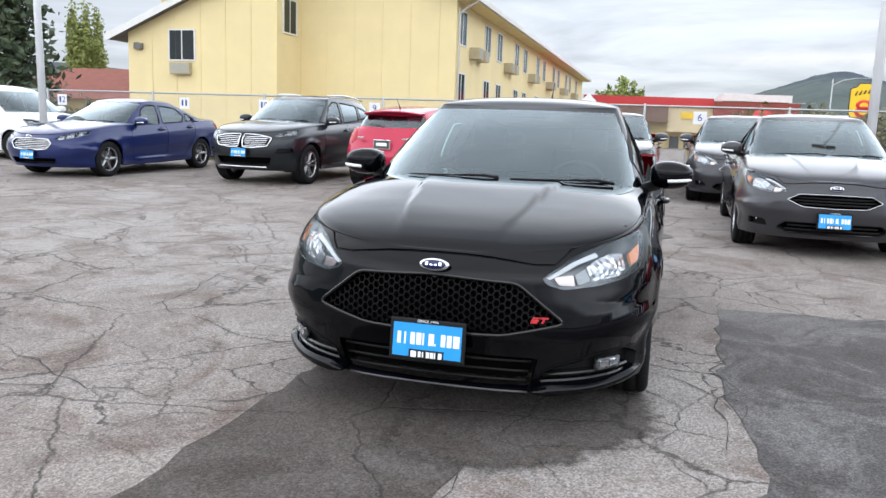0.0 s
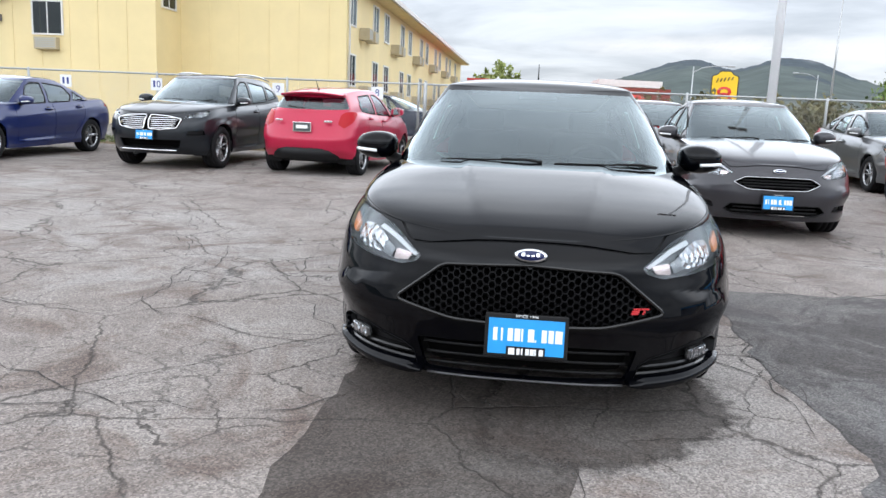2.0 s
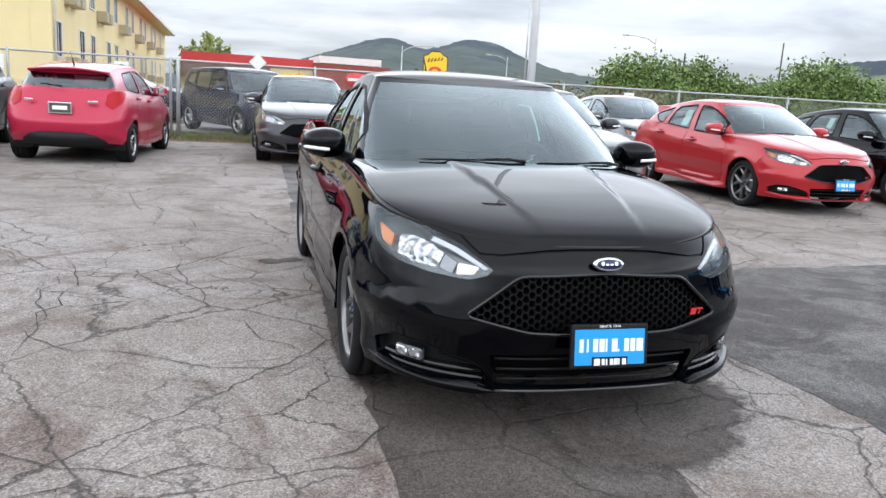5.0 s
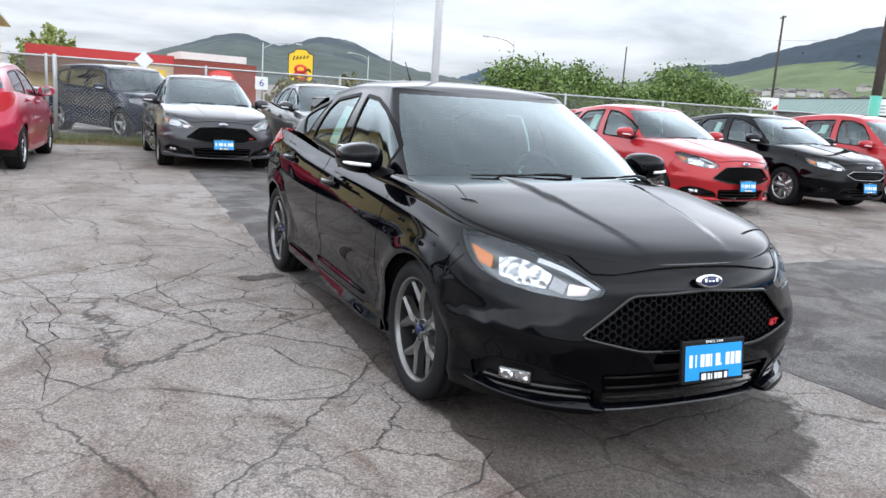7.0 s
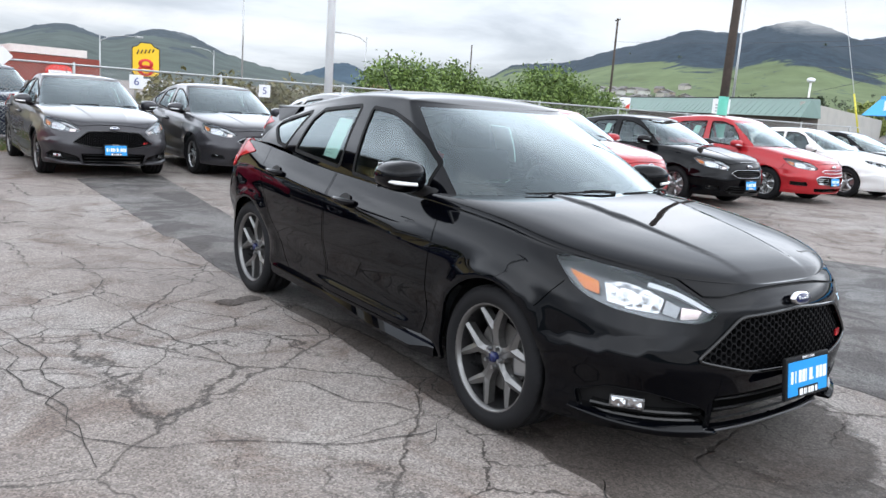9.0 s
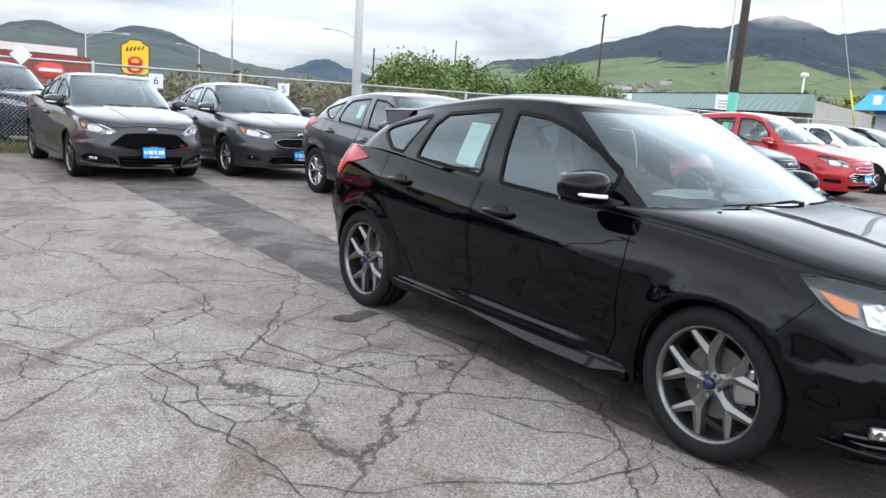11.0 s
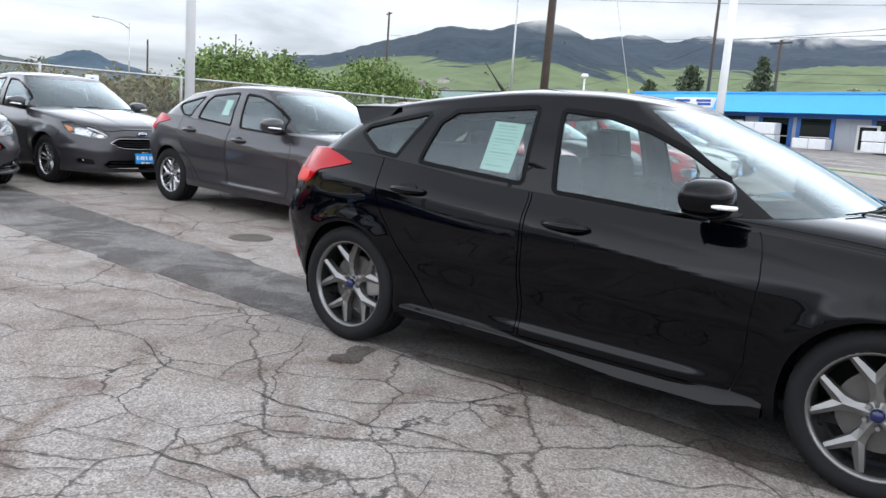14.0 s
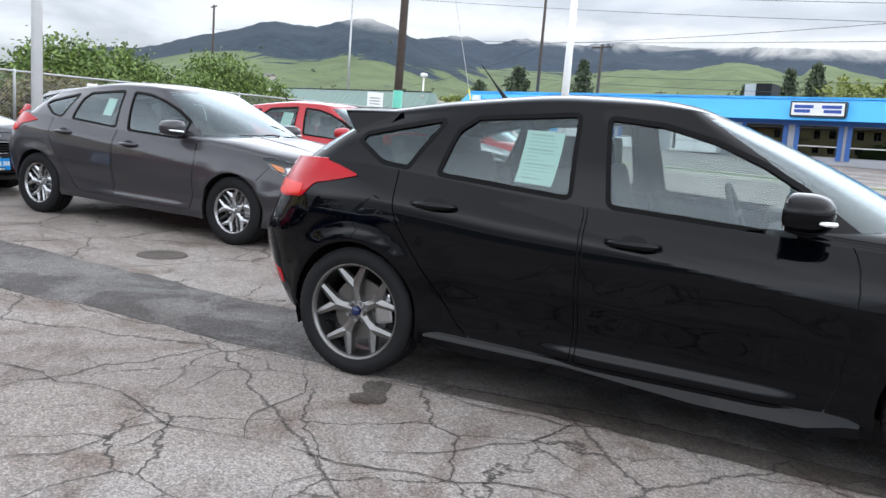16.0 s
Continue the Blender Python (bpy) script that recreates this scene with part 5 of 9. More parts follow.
def wire(p, q, w=0.0022):
    d = np.array(q) - np.array(p)
    s = np.cross(d, (0, 1, 0.3))
    s = s / np.linalg.norm(s) * w
    u = np.array((0, w, 0))
    o = len(V)
    for c in (p, q):
        V.extend([np.array(c) + s, np.array(c) - s * 0.5 + u, np.array(c) - s * 0.5 - u])
    for k in range(3):
        F.append((o + k, o + (k + 1) % 3, o + 3 + (k + 1) % 3, o + 3 + k))


pitch = 0.072
for k in range(int((28 + 24) / pitch)):
    x = -24 + k * pitch
    for sg in (1, -1):
        x1 = x + sg * 1.55
        wire((x, fence_y(x) + 0.02 + 0.003 * sg, 0.06), (x1, fence_y(x1) + 0.02 + 0.003 * sg, RAIL - 0.03))
me = mesh_of("chain_link", V, F)
part("chain_link", me, GALV, fence)["kind"] = "stuff"


def stall_sign(number, x, z=1.42, m=None):
    s = thing("stall_sign", "small white stall number sign on the fence", "sign", "stall signs", pose(x, fence_y(x) - 0.035, z) if m is None else m)
    bm = bmesh.new()
    box(bm, -0.14, -0.006, -0.14, 0.14, 0.006, 0.14, 0.004)
    part("board", bm, SIGN_WHITE, s)
    for k, digit in enumerate(number):
        words("digit", digit, 0.22, 0.095 if digit != "1" else 0.05, NUMBER_INK, s, pose((k - (len(number) - 1) / 2) * 0.105, -0.008, 0, 90))
    bm = bmesh.new()
    tube(bm, [(0, 0.02, 0.12), (0, 0.02, RAIL - z)], 0.004, 6)
    part("tie", bm, GALV, s)


for number, x in (("12", -14.4), ("11", -10.9), ("10", -8.75), ("9", -5.9), ("8", -3.6), ("6", 1.6), ("5", 4.5), ("4", 8.2)):
    stall_sign(number, x)


# ---- poles, lamps and wires ----
WOOD_POLE = grained("weathered_pole_wood", (0.062, 0.048, 0.040), 0.85, 0.35, 5, 60, 0.5)
TEAL = grained("teal_paint", (0.10, 0.42, 0.32), 0.5, 0.1, 5, 60, 0.1)


def light_pole(x, y, h=9.0, r=0.085, z=0.0):
    p = thing("light_pole", "tall white-painted steel light pole standing in the lot", "light pole", "lot light poles", pose(x, y, z))
    bm = bmesh.new()
    tube(bm, [(0, 0, 0), (0, 0, h)], [r, r * 0.72], 18)
    part("pole", bm, WHITE_POLE, p)
    bm = bmesh.new()
    revolve(bm, [(0.03, r * 0.9), (0.03, r * 2.1), (0.0, r * 2.2)], 20, axis="z")
    part("base_plate", bm, GALV, p)
    bm = bmesh.new()
    box(bm, -0.5, -0.2, h, 0.5, 0.2, h + 0.18, 0.03)
    part("lamp_head", bm, WHITE_POLE, p)


light_pole(4.35, 10.1)
light_pole(27.5, 8.5, 9.0, 0.17, 0.1)
light_pole(-12.6, 9.5, 9.0, 0.085)


def street_lamp(x, y, h, arm, ang, z=0.0, r=0.09):
    p = thing("street_lamp", "grey street lamp with a long curved arm", "street lamp", "street lamps", pose(x, y, z, 0, 0, ang))
    bm = bmesh.new()
    tube(bm, [(0, 0, 0), (0, 0, h)], [r, r * 0.6], 10)
    part("pole", bm, GALV, p)
    if arm:
        bm = bmesh.new()
        tube(bm, [(0, 0, h - 0.6), (arm * 0.25, 0, h - 0.1), (arm * 0.6, 0, h + 0.12), (arm, 0, h + 0.15)], [0.05, 0.045, 0.04, 0.035], 8)
        part("arm", bm, GALV, p)
        bm = bmesh.new()
        box(bm, arm - 0.1, -0.14, h + 0.05, arm + 0.6, 0.14, h + 0.22, 0.05)
        part("lamp_head", bm, GALV, p)


def at(az, d, eye=(-2.26, -4.5)):
    return eye[0] + d * math.sin(radians(az)), eye[1] + d * math.cos(radians(az))


for az, d, h, arm, ang in ((12.3, 85, 6.4, 3.6, 8), (8.2, 150, 6.0, 4.0, 8), (19.6, 120, 6.6, -3.4, 10), (21.2, 74, 12.5, 2.2, 0), (29.8, 95, 8.2, -4.0, 0)):
    x, y = at(az, d)
    street_lamp(x, y, h, arm, ang, float(rise(x, y)))
for az, d, h, arm in ((58.5, 75, 12.2, -2.6),):
    x, y = at(az, d, (-4.15, -0.59))
    street_lamp(x, y, h, arm, 40, float(rise(x, y)), 0.12)


def utility_pole(x, y, h, r, arms=0, z=0.0, teal=False, lean=0.0, ang=0.0):
    p = thing("utility_pole", "dark weathered wooden utility pole" + (" with a teal sleeve" if teal else ""), "utility pole", "utility poles", pose(x, y, z, 0, lean, ang))
    bm = bmesh.new()
    tube(bm, [(0, 0, 0), (0, 0, h * 0.5), (0, 0, h)], [r, r * 0.88, r * 0.75], 12)
    part("pole", bm, WOOD_POLE, p)
    if teal:
        bm = bmesh.new()
        tube(bm, [(0, 0, 0), (0, 0, 2.35)], r * 1.06, 14)
        part("sleeve", bm, TEAL, p, "teal painted sleeve")
    for k in range(arms):
        bm = bmesh.new()
        box(bm, -1.25, -0.06, h - 0.35 - k * 1.1, 1.25, 0.06, h - 0.2 - k * 1.1)
        part("crossarm", bm, WOOD_POLE, p)
        for s in (-1.1, -0.5, 0.5, 1.1):
            bm = bmesh.new()
            tube(bm, [(s, 0, h - 0.2 - k * 1.1), (s, 0, h - 0.02 - k * 1.1)], [0.05, 0.03], 8)
            part("insulator", bm, GALV, p)
    return p


utility_pole(20.9, 12.7, 11.0, 0.16, 0, 0.0, True, 1.0)
SIDE = (-4.15, -0.59)
for az, d, h, r, arms in ((76.2, 78, 9.2, 0.17, 1), (72.0, 80, 14.0, 0.17, 1), (49.2, 130, 15.5, 0.2, 1), (33.0, 150, 9.5, 0.2, 1), (38.6, 220, 16, 0.22, 1), (80.5, 150, 8.2, 0.2, 1), (82.3, 170, 8.2, 0.2, 1)):
    x, y = at(az, d, SIDE)
    utility_pole(x, y, h, r, arms, float(rise(x, y)), ang=60)
WIRE = material("wire", (0.05, 0.05, 0.055), 0.6)
wires = thing("overhead_wires", "thin dark overhead wires strung across the road", "wires")
for az0, d0, e0, az1, d1, e1, sag in ((49, 120, 9.0, 100, 60, 9.3, 0.8), (49, 120, 8.4, 100, 60, 8.2, 0.9), (49, 130, 5.2, 100, 60, 7.4, 0.9), (63, 90, 4.2, 100, 60, 4.9, 0.6), (63, 90, 3.9, 100, 60, 4.1, 0.6), (63, 90, 5.4, 100, 60, 8.9, 0.6), (72, 80, 6.0, 63, 90, 2.6, 0.5)):
    bm = bmesh.new()
    x0, y0 = at(az0, d0, SIDE)
    x1, y1 = at(az1, d1, SIDE)
    z0, z1 = 1.3 + d0 * math.tan(radians(e0)), 1.3 + d1 * math.tan(radians(e1))
    tube(bm, [(x0 + (x1 - x0) * t, y0 + (y1 - y0) * t, z0 + (z1 - z0) * t - 4 * sag * t * (1 - t)) for t in np.linspace(0, 1, 13)], 0.022, 4)
    part("wire", bm, WIRE, wires)

# ---- the yellow motel ----
def siding(name, base):
    m = grained(name, base, 0.75, 0.06, 0.7, 40, 0.1)
    t, n, l, b = nodes_of(m)
    co = place(t)
    s = t.nodes.new("ShaderNodeSeparateXYZ")
    l.new(co, s.inputs[0])
    k = math_node(t, "FRACT", math_node(t, "MULTIPLY", math_node(t, "ADD", s.outputs["X"], s.outputs["Y"]), 1 / 0.203))
    g = ramp_node(t, k, [(0.0, (0, 0, 0)), (0.035, (1, 1, 1)), (0.965, (1, 1, 1)), (1.0, (0, 0, 0))])
    bump_of(t, g.outputs["Color"], 0.35, 0.006, b)
    return m


YELLOW = siding("yellow_siding", (0.76, 0.625, 0.335))
TRIM_WHITE = grained("white_trim", (0.70, 0.69, 0.66), 0.6, 0.08, 4, 60, 0.1)
SHINGLE = grained("grey_shingle", (0.16, 0.15, 0.145), 0.9, 0.3, 6, 50, 0.5)
DARK_PANE = pane("dark_room_glass", (0.10, 0.11, 0.12), 0.5)
ROOM = grained("dark_room", (0.06, 0.065, 0.07), 0.9, 0.4, 1.2, 20, 0.0)
CURTAIN = grained("pale_curtain", (0.45, 0.47, 0.50), 0.9, 0.1, 6, 60, 0.3)
AC_BEIGE = grained("beige_unit", (0.42, 0.36, 0.24), 0.6, 0.1, 8, 60, 0.1)
BASE_TAN = grained("tan_base_wall", (0.72, 0.58, 0.30), 0.8, 0.1, 2, 40, 0.1)

motel = thing("motel_building", "yellow wood-sided motel with white trim and two visible storeys", "building", m=pose(-7.5, 26.0, -0.35, -1.1))
# local frame: the near corner at the origin, +y along the long side, -x along the end wall
bm = bmesh.new()
box(bm, -13.6, 0, -1.0, 0, 49, 6.35)
part("wall", bm, YELLOW, motel)
bm = bmesh.new()
vs = [bm.verts.new(p) for p in ((-13.7, -2.2, -1), (-6.8, -2.2, -1), (-6.8, -2.2, 7.6), (-13.7, -2.2, 4.65), (-13.7, 8, -1), (-6.8, 8, -1), (-6.8, 8, 7.6), (-13.7, 8, 4.65))]
for f in ((0, 1, 2, 3), (5, 4, 7, 6), (1, 5, 6, 2), (4, 0, 3, 7)):
    bm.faces.new([vs[k] for k in f])
part("gable_wall", bm, YELLOW, motel)
bm = bmesh.new()
vs = [bm.verts.new(p) for p in ((-13.6, 0, 6.35), (-8, 0, 6.35), (-8, 0, 9.25), (-13.6, 0, 6.88), (-13.6, 9, 6.35), (-8, 9, 6.35), (-8, 9, 9.25), (-13.6, 9, 6.88))]
for f in ((0, 1, 2, 3), (5, 4, 7, 6), (1, 5, 6, 2), (4, 0, 3, 7)):
    bm.faces.new([vs[k] for k in f])
part("gable_wall", bm, YELLOW, motel)
bm = bmesh.new()
box(bm, -13.3, -2.42, 3.95, -12.95, -2.2, 4.2, 0.03)
part("wall_lamp", bm, SHINGLE, motel, "small dark wall lamp")
for x0, z0, x1, z1, y0 in ((-14.5, 4.32, -6.0, 7.98, -2.65), (-14.4, 6.58, -8.0, 9.3, -0.55)):
    bm = bmesh.new()
    vs = [bm.verts.new(p) for p in ((x0, y0, z0), (x1, y0, z1), (x1, 12, z1), (x0, 12, z0), (x0, y0, z0 + 0.16), (x1, y0, z1 + 0.16), (x1, 12, z1 + 0.16), (x0, 12, z0 + 0.16))]
    for f in ((0, 1, 2, 3), (7, 6, 5, 4), (0, 4, 5, 1), (1, 5, 6, 2), (2, 6, 7, 3), (3, 7, 4, 0)):
        bm.faces.new([vs[k] for k in f])
    bmesh.ops.recalc_face_normals(bm, faces=bm.faces)
    part("roof_slope", bm, SHINGLE, motel)
    bm = bmesh.new()
    vs = [bm.verts.new(p) for p in ((x0 - 0.02, y0 - 0.04, z0 - 0.10), (x1, y0 - 0.04, z1 - 0.10), (x1, y0 - 0.04, z1 + 0.20), (x0 - 0.02, y0 - 0.04, z0 + 0.20), (x0 - 0.02, y0 - 0.005, z0 - 0.10), (x1, y0 - 0.005, z1 - 0.10), (x1, y0 - 0.005, z1 + 0.20), (x0 - 0.02, y0 - 0.005, z0 + 0.20))]
    for f in ((0, 1, 2, 3), (7, 6, 5, 4), (0, 4, 5, 1), (1, 5, 6, 2), (2, 6, 7, 3), (3, 7, 4, 0)):
        bm.faces.new([vs[k] for k in f])
    bmesh.ops.recalc_face_normals(bm, faces=bm.faces)
    part("fascia", bm, TRIM_WHITE, motel, "white fascia board")
# long roof with its eave
bm = bmesh.new()
vs = [bm.verts.new(p) for p in ((0.75, -0.6, 6.25), (0.75, 49.8, 6.25), (-11, 49.8, 10.2), (-11, -0.6, 10.2), (0.75, -0.6, 6.45), (0.75, 49.8, 6.45), (-11, 49.8, 10.4), (-11, -0.6, 10.4))]
for f in ((0, 1, 2, 3), (7, 6, 5, 4), (0, 4, 5, 1), (1, 5, 6, 2), (2, 6, 7, 3), (3, 7, 4, 0)):
    bm.faces.new([vs[k] for k in f])
bmesh.ops.recalc_face_normals(bm, faces=bm.faces)
part("roof_slope", bm, SHINGLE, motel)
bm = bmesh.new()
box(bm, 0.76, -0.62, 6.20, 0.86, 49.8, 6.42, 0.01)
part("gutter", bm, TRIM_WHITE, motel, "white eave gutter")
bm = bmesh.new()
box(bm, 0.0, 0.0, 6.16, 0.75, 49.4, 6.20)
part("soffit", bm, BASE_TAN, motel)
bm = bmesh.new()
tube(bm, [(0.78, 0.35, 6.2), (0.30, 0.3, 5.9), (0.07, 0.3, 5.7), (0.07, 0.3, -0.5)], 0.045, 8)
part("downpipe", bm, TRIM_WHITE, motel)
bm = bmesh.new()
box(bm, -13.7, -0.03, 1.18, 0.02, -0.002, 1.28)
part("trim_band", bm, YELLOW, motel)


def motel_window(face, c, z0, z1, w, parent=motel, split=True):
    """A sliding window; face 'x' looks to +x, 'y' to -y."""
    def put(a0, a1, d0, d1, b0, b1, name, mat, par, bev=0.0):
        bm = bmesh.new()
        if face == "x":
            box(bm, c[0] + d0, c[1] + a0, b0, c[0] + d1, c[1] + a1, b1, bev)
        else:
            box(bm, c[0] + a0, c[1] - d1, b0, c[0] + a1, c[1] - d0, b1, bev)
        return part(name, bm, mat, par)
    h = w / 2
    win = put(-h, h, 0.004, 0.010, z0, z1, "window", ROOM, parent)
    for a0, a1, b0, b1 in ((-h - 0.06, -h, z0 - 0.06, z1 + 0.06), (h, h + 0.06, z0 - 0.06, z1 + 0.06), (-h, h, z1, z1 + 0.06), (-h, h, z0 - 0.06, z0)):
        put(a0, a1, 0.0, 0.06, b0, b1, "frame", TRIM_WHITE, win)
    put(-0.02, 0.02, 0.012, 0.045, z0, z1, "mullion", TRIM_WHITE, win)
    put(-h, -0.02, 0.02, 0.026, z0, z1, "pane", DARK_PANE, win)
    put(0.02, h, 0.02, 0.026, z0, z1, "pane", DARK_PANE, win)
    put(-h * 0.1 + 0.03, h * 0.96, 0.011, 0.016, z0, z1, "curtain", CURTAIN, win)


def ac_unit(face, c, z, parent=motel):
    bm = bmesh.new()
    if face == "x":
        box(bm, c[0] + 0.0, c[1] - 0.38, z, c[0] + 0.45, c[1] + 0.38, z + 0.48, 0.02)
    else:
        box(bm, c[0] - 0.46, c[1] - 0.25, z, c[0] + 0.46, c[1], z + 0.46, 0.02)
    ac = part("air_conditioner", bm, AC_BEIGE, parent, "beige through-wall air conditioner")
    for k in range(5):
        bm = bmesh.new()
        zz = z + 0.08 + k * 0.072
        if face == "x":
            box(bm, c[0] + 0.451, c[1] - 0.33, zz, c[0] + 0.458, c[1] + 0.33, zz + 0.03)
        else:
            box(bm, c[0] - 0.40, c[1] - 0.258, zz, c[0] + 0.40, c[1] - 0.251, zz + 0.03)
        part("louvre", bm, GREY_PRINT, ac)


for k in range(6):
    y = 0.95 + 7.5 * k
    for z0, z1 in ((4.55, 5.85), (2.15, 3.35)):
        motel_window("x", (0, y), z0, z1, 1.15)
        motel_window("x", (0, y + 4.75), z0, z1, 1.15)
        ac_unit("x", (0, y + 1.75), z0 - 0.45)
        ac_unit("x", (0, y + 3.0), z0 - 0.45)
motel_window("y", (-11.1, -2.2), 3.55, 4.72, 1.15)
ac_unit("y", (-11.1, -2.2), 2.95)
motel_window("x", (-6.8, -1.1), 4.75, 6.05, 1.1)
for k in range(6):
    bm = bmesh.new()
    x = -13.7 + 1.15 + k * 1.15
    box(bm, x - 0.03, -2.225, -0.9, x + 0.03, -2.202, 4.5 + (x + 13.7) * 0.42)
    part("batten", bm, YELLOW, motel)
for k in range(5):
    bm = bmesh.new()
    x = -5.6 + k * 1.22
    box(bm, x - 0.03, -0.025, -0.9, x + 0.03, -0.002, 6.2)
    part("batten", bm, YELLOW, motel)
bm = bmesh.new()
box(bm, -13.35, -2.33, 4.05, -13.1, -2.2, 4.22, 0.02)
part("wall_lamp", bm, TRIM, motel)

db = thing("diamond_board", "white diamond-shaped board wired to the fence", "sign", m=pose(-0.85, fence_y(-0.85) - 0.04, 1.72, 0, 45, 0))
bm = bmesh.new()
box(bm, -0.13, -0.006, -0.13, 0.13, 0.006, 0.13, 0.004)
part("board", bm, SIGN_WHITE, db)


from mathutils.bvhtree import BVHTree

# ---- buildings beyond the fence ----
RED_BAND = grained("red_fascia", (0.50, 0.035, 0.035), 0.5, 0.08, 2, 40, 0.05)
BRICK_RED = grained("brick_red_wall", (0.24, 0.055, 0.040), 0.85, 0.2, 3, 30, 0.3)
ROOF_BROWN = grained("brown_shingle_roof", (0.17, 0.105, 0.080), 0.9, 0.25, 2, 20, 0.5)
TAN_WALL = grained("tan_stucco", (0.55, 0.43, 0.20), 0.85, 0.1, 1.5, 30, 0.1)
CREAM = grained("cream_panel", (0.66, 0.55, 0.34), 0.7, 0.08, 1.5, 30, 0.1)
SIGN_YELLOW = grained("sign_yellow", (0.85, 0.55, 0.02), 0.4, 0.05, 3, 60, 0.02)
SIGN_RED = grained("sign_red", (0.62, 0.03, 0.02), 0.4, 0.05, 3, 60, 0.02)
SIGN_BLACK = material("sign_black", (0.02, 0.02, 0.02), 0.4)
GREEN_METAL = grained("grey_green_metal", (0.155, 0.235, 0.205), 0.55, 0.12, 0.8, 20, 0.1)
PALE_WALL = grained("pale_block_wall", (0.42, 0.40, 0.36), 0.8, 0.12, 1.2, 30, 0.2)
SKY_BLUE = grained("sky_blue_fascia", (0.065, 0.40, 0.82), 0.5, 0.05, 1, 30, 0.05)
SKY_DEEP = grained("deep_blue_trim", (0.035, 0.12, 0.36), 0.5, 0.08, 1, 30, 0.05)
SIGN_BLUE = grained("royal_blue_board", (0.018, 0.075, 0.36), 0.5, 0.08, 3, 40, 0.05)
GREY_WALL = grained("grey_shop_wall", (0.36, 0.37, 0.40), 0.8, 0.08, 1, 30, 0.1)
WHITE_WRAP = grained("white_wrap", (0.72, 0.73, 0.75), 0.35, 0.1, 4, 30, 0.5)


def block(name, parent, mat, x0, y0, z0, x1, y1, z1, label="", bev=0.0):
    bm = bmesh.new()
    box(bm, x0, y0, z0, x1, y1, z1, bev)
    return part(name, bm, mat, parent, label)


rest = thing("restaurant_building", "low tan and brick-red restaurant with a red roof band", "building", m=pose(0, 48, -0.95, 0, 0.6, 0))
block("wall", rest, TAN_WALL, -4.5, 0, -1, 0.9, 12, 2.2)
block("roof_slope", rest, ROOF_BROWN, -4.5, -0.9, 2.2, 0.9, 12.5, 3.2)
block("roof_band", rest, RED_BAND, -4.5, -0.6, 3.2, 3.6, 12, 3.75, "red band along the roof")
block("cream_wall", rest, CREAM, 0.9, -0.4, 1.6, 3.6, 12, 3.2)
block("entrance_wall", rest, TAN_WALL, 0.9, 0.2, -1, 3.6, 12, 1.6)
for x in (1.4, 2.3, 3.1):
    block("window", rest, ROOM, x - 0.3, 0.15, 0.2, x + 0.3, 0.21, 1.3)
block("brick_wall", rest, BRICK_RED, 3.6, -0.8, -1, 8.6, 12, 3.6)
block("parapet", rest, TRIM_WHITE, 4.2, 1.5, 3.7, 8.4, 9, 4.15)
block("awning", rest, RED_BAND, 4.2, -1.3, 0.9, 7.6, -0.8, 1.5)
block("sign_panel", rest, SIGN_YELLOW, 1.7, -0.5, 2.45, 3.1, -0.42, 2.85, "yellow sign panel")
bm = bmesh.new()
revolve(bm, [(-0.95, 0.05), (-0.95, 0.62), (-0.88, 0.66)], 20, axis="y")
for v in bm.verts:
    v.co.x, v.co.z = v.co.x * 1.2 + 6.4, v.co.z * 0.7 + 2.7
part("sign_disc", bm, SIGN_RED, rest)
block("sign_stroke", rest, SIGN_WHITE, 5.8, -1.0, 2.62, 7.0, -0.96, 2.8)

# tall motel sign: plain shapes for its mark
mx, my = 13.6, 58.5
ms = thing("motel_sign", "yellow pylon sign with a black border and red figure", "sign", m=pose(mx + 0.9, my, float(rise(mx, my)), 0, 0, -12))
z0 = 1.85 - float(rise(mx, my))
bm = bmesh.new()
tube(bm, [(-0.7, 0.1, 0), (-0.7, 0.1, z0 + 2)], 0.12, 10)
tube(bm, [(0.7, 0.1, 0), (0.7, 0.1, z0 + 2)], 0.12, 10)
part("post_frame", bm, GALV, ms)


def plaque(name, pts, y0, y1, mat, parent, label=""):
    bm = bmesh.new()
    a = [bm.verts.new((x, y0, z)) for x, z in pts]
    b = [bm.verts.new((x, y1, z)) for x, z in pts]
    bm.faces.new(a)
    bm.faces.new(b[::-1])
    for k in range(len(pts)):
        j = (k + 1) % len(pts)
        bm.faces.new((a[j], a[k], b[k], b[j]))
    bmesh.ops.recalc_face_normals(bm, faces=bm.faces)
    return part(name, bm, mat, parent, label)


outline = rounded([(-1.0, 0.25), (-0.75, 0.0), (0.75, 0.0), (1.0, 0.25), (1.0, 2.15), (0.6, 2.3), (0.4, 2.55), (-0.4, 2.55), (-0.6, 2.3), (-1.0, 2.15)], 0.2, 3)
plaque("border", outline + (0, z0), -0.1, 0.1, SIGN_BLACK, ms)
plaque("field", outline * (0.93, 0.95) + (0, z0 + 0.06), -0.13, -0.1, SIGN_YELLOW, ms, "yellow sign field")
for zc, r0, r1 in ((0.98, 0.27, 0.50), (0.50, 0.30, 0.55)):
    bm = bmesh.new()
    revolve(bm, [(-0.16, r0), (-0.16, r1), (-0.13, r1 + 0.02)], 24, axis="y")
    for v in bm.verts:
        v.co.z = v.co.z * 0.72 + z0 + zc
        v.co.x = v.co.x * 1.02
    part("red_ring", bm, SIGN_RED, ms)
bm = bmesh.new()
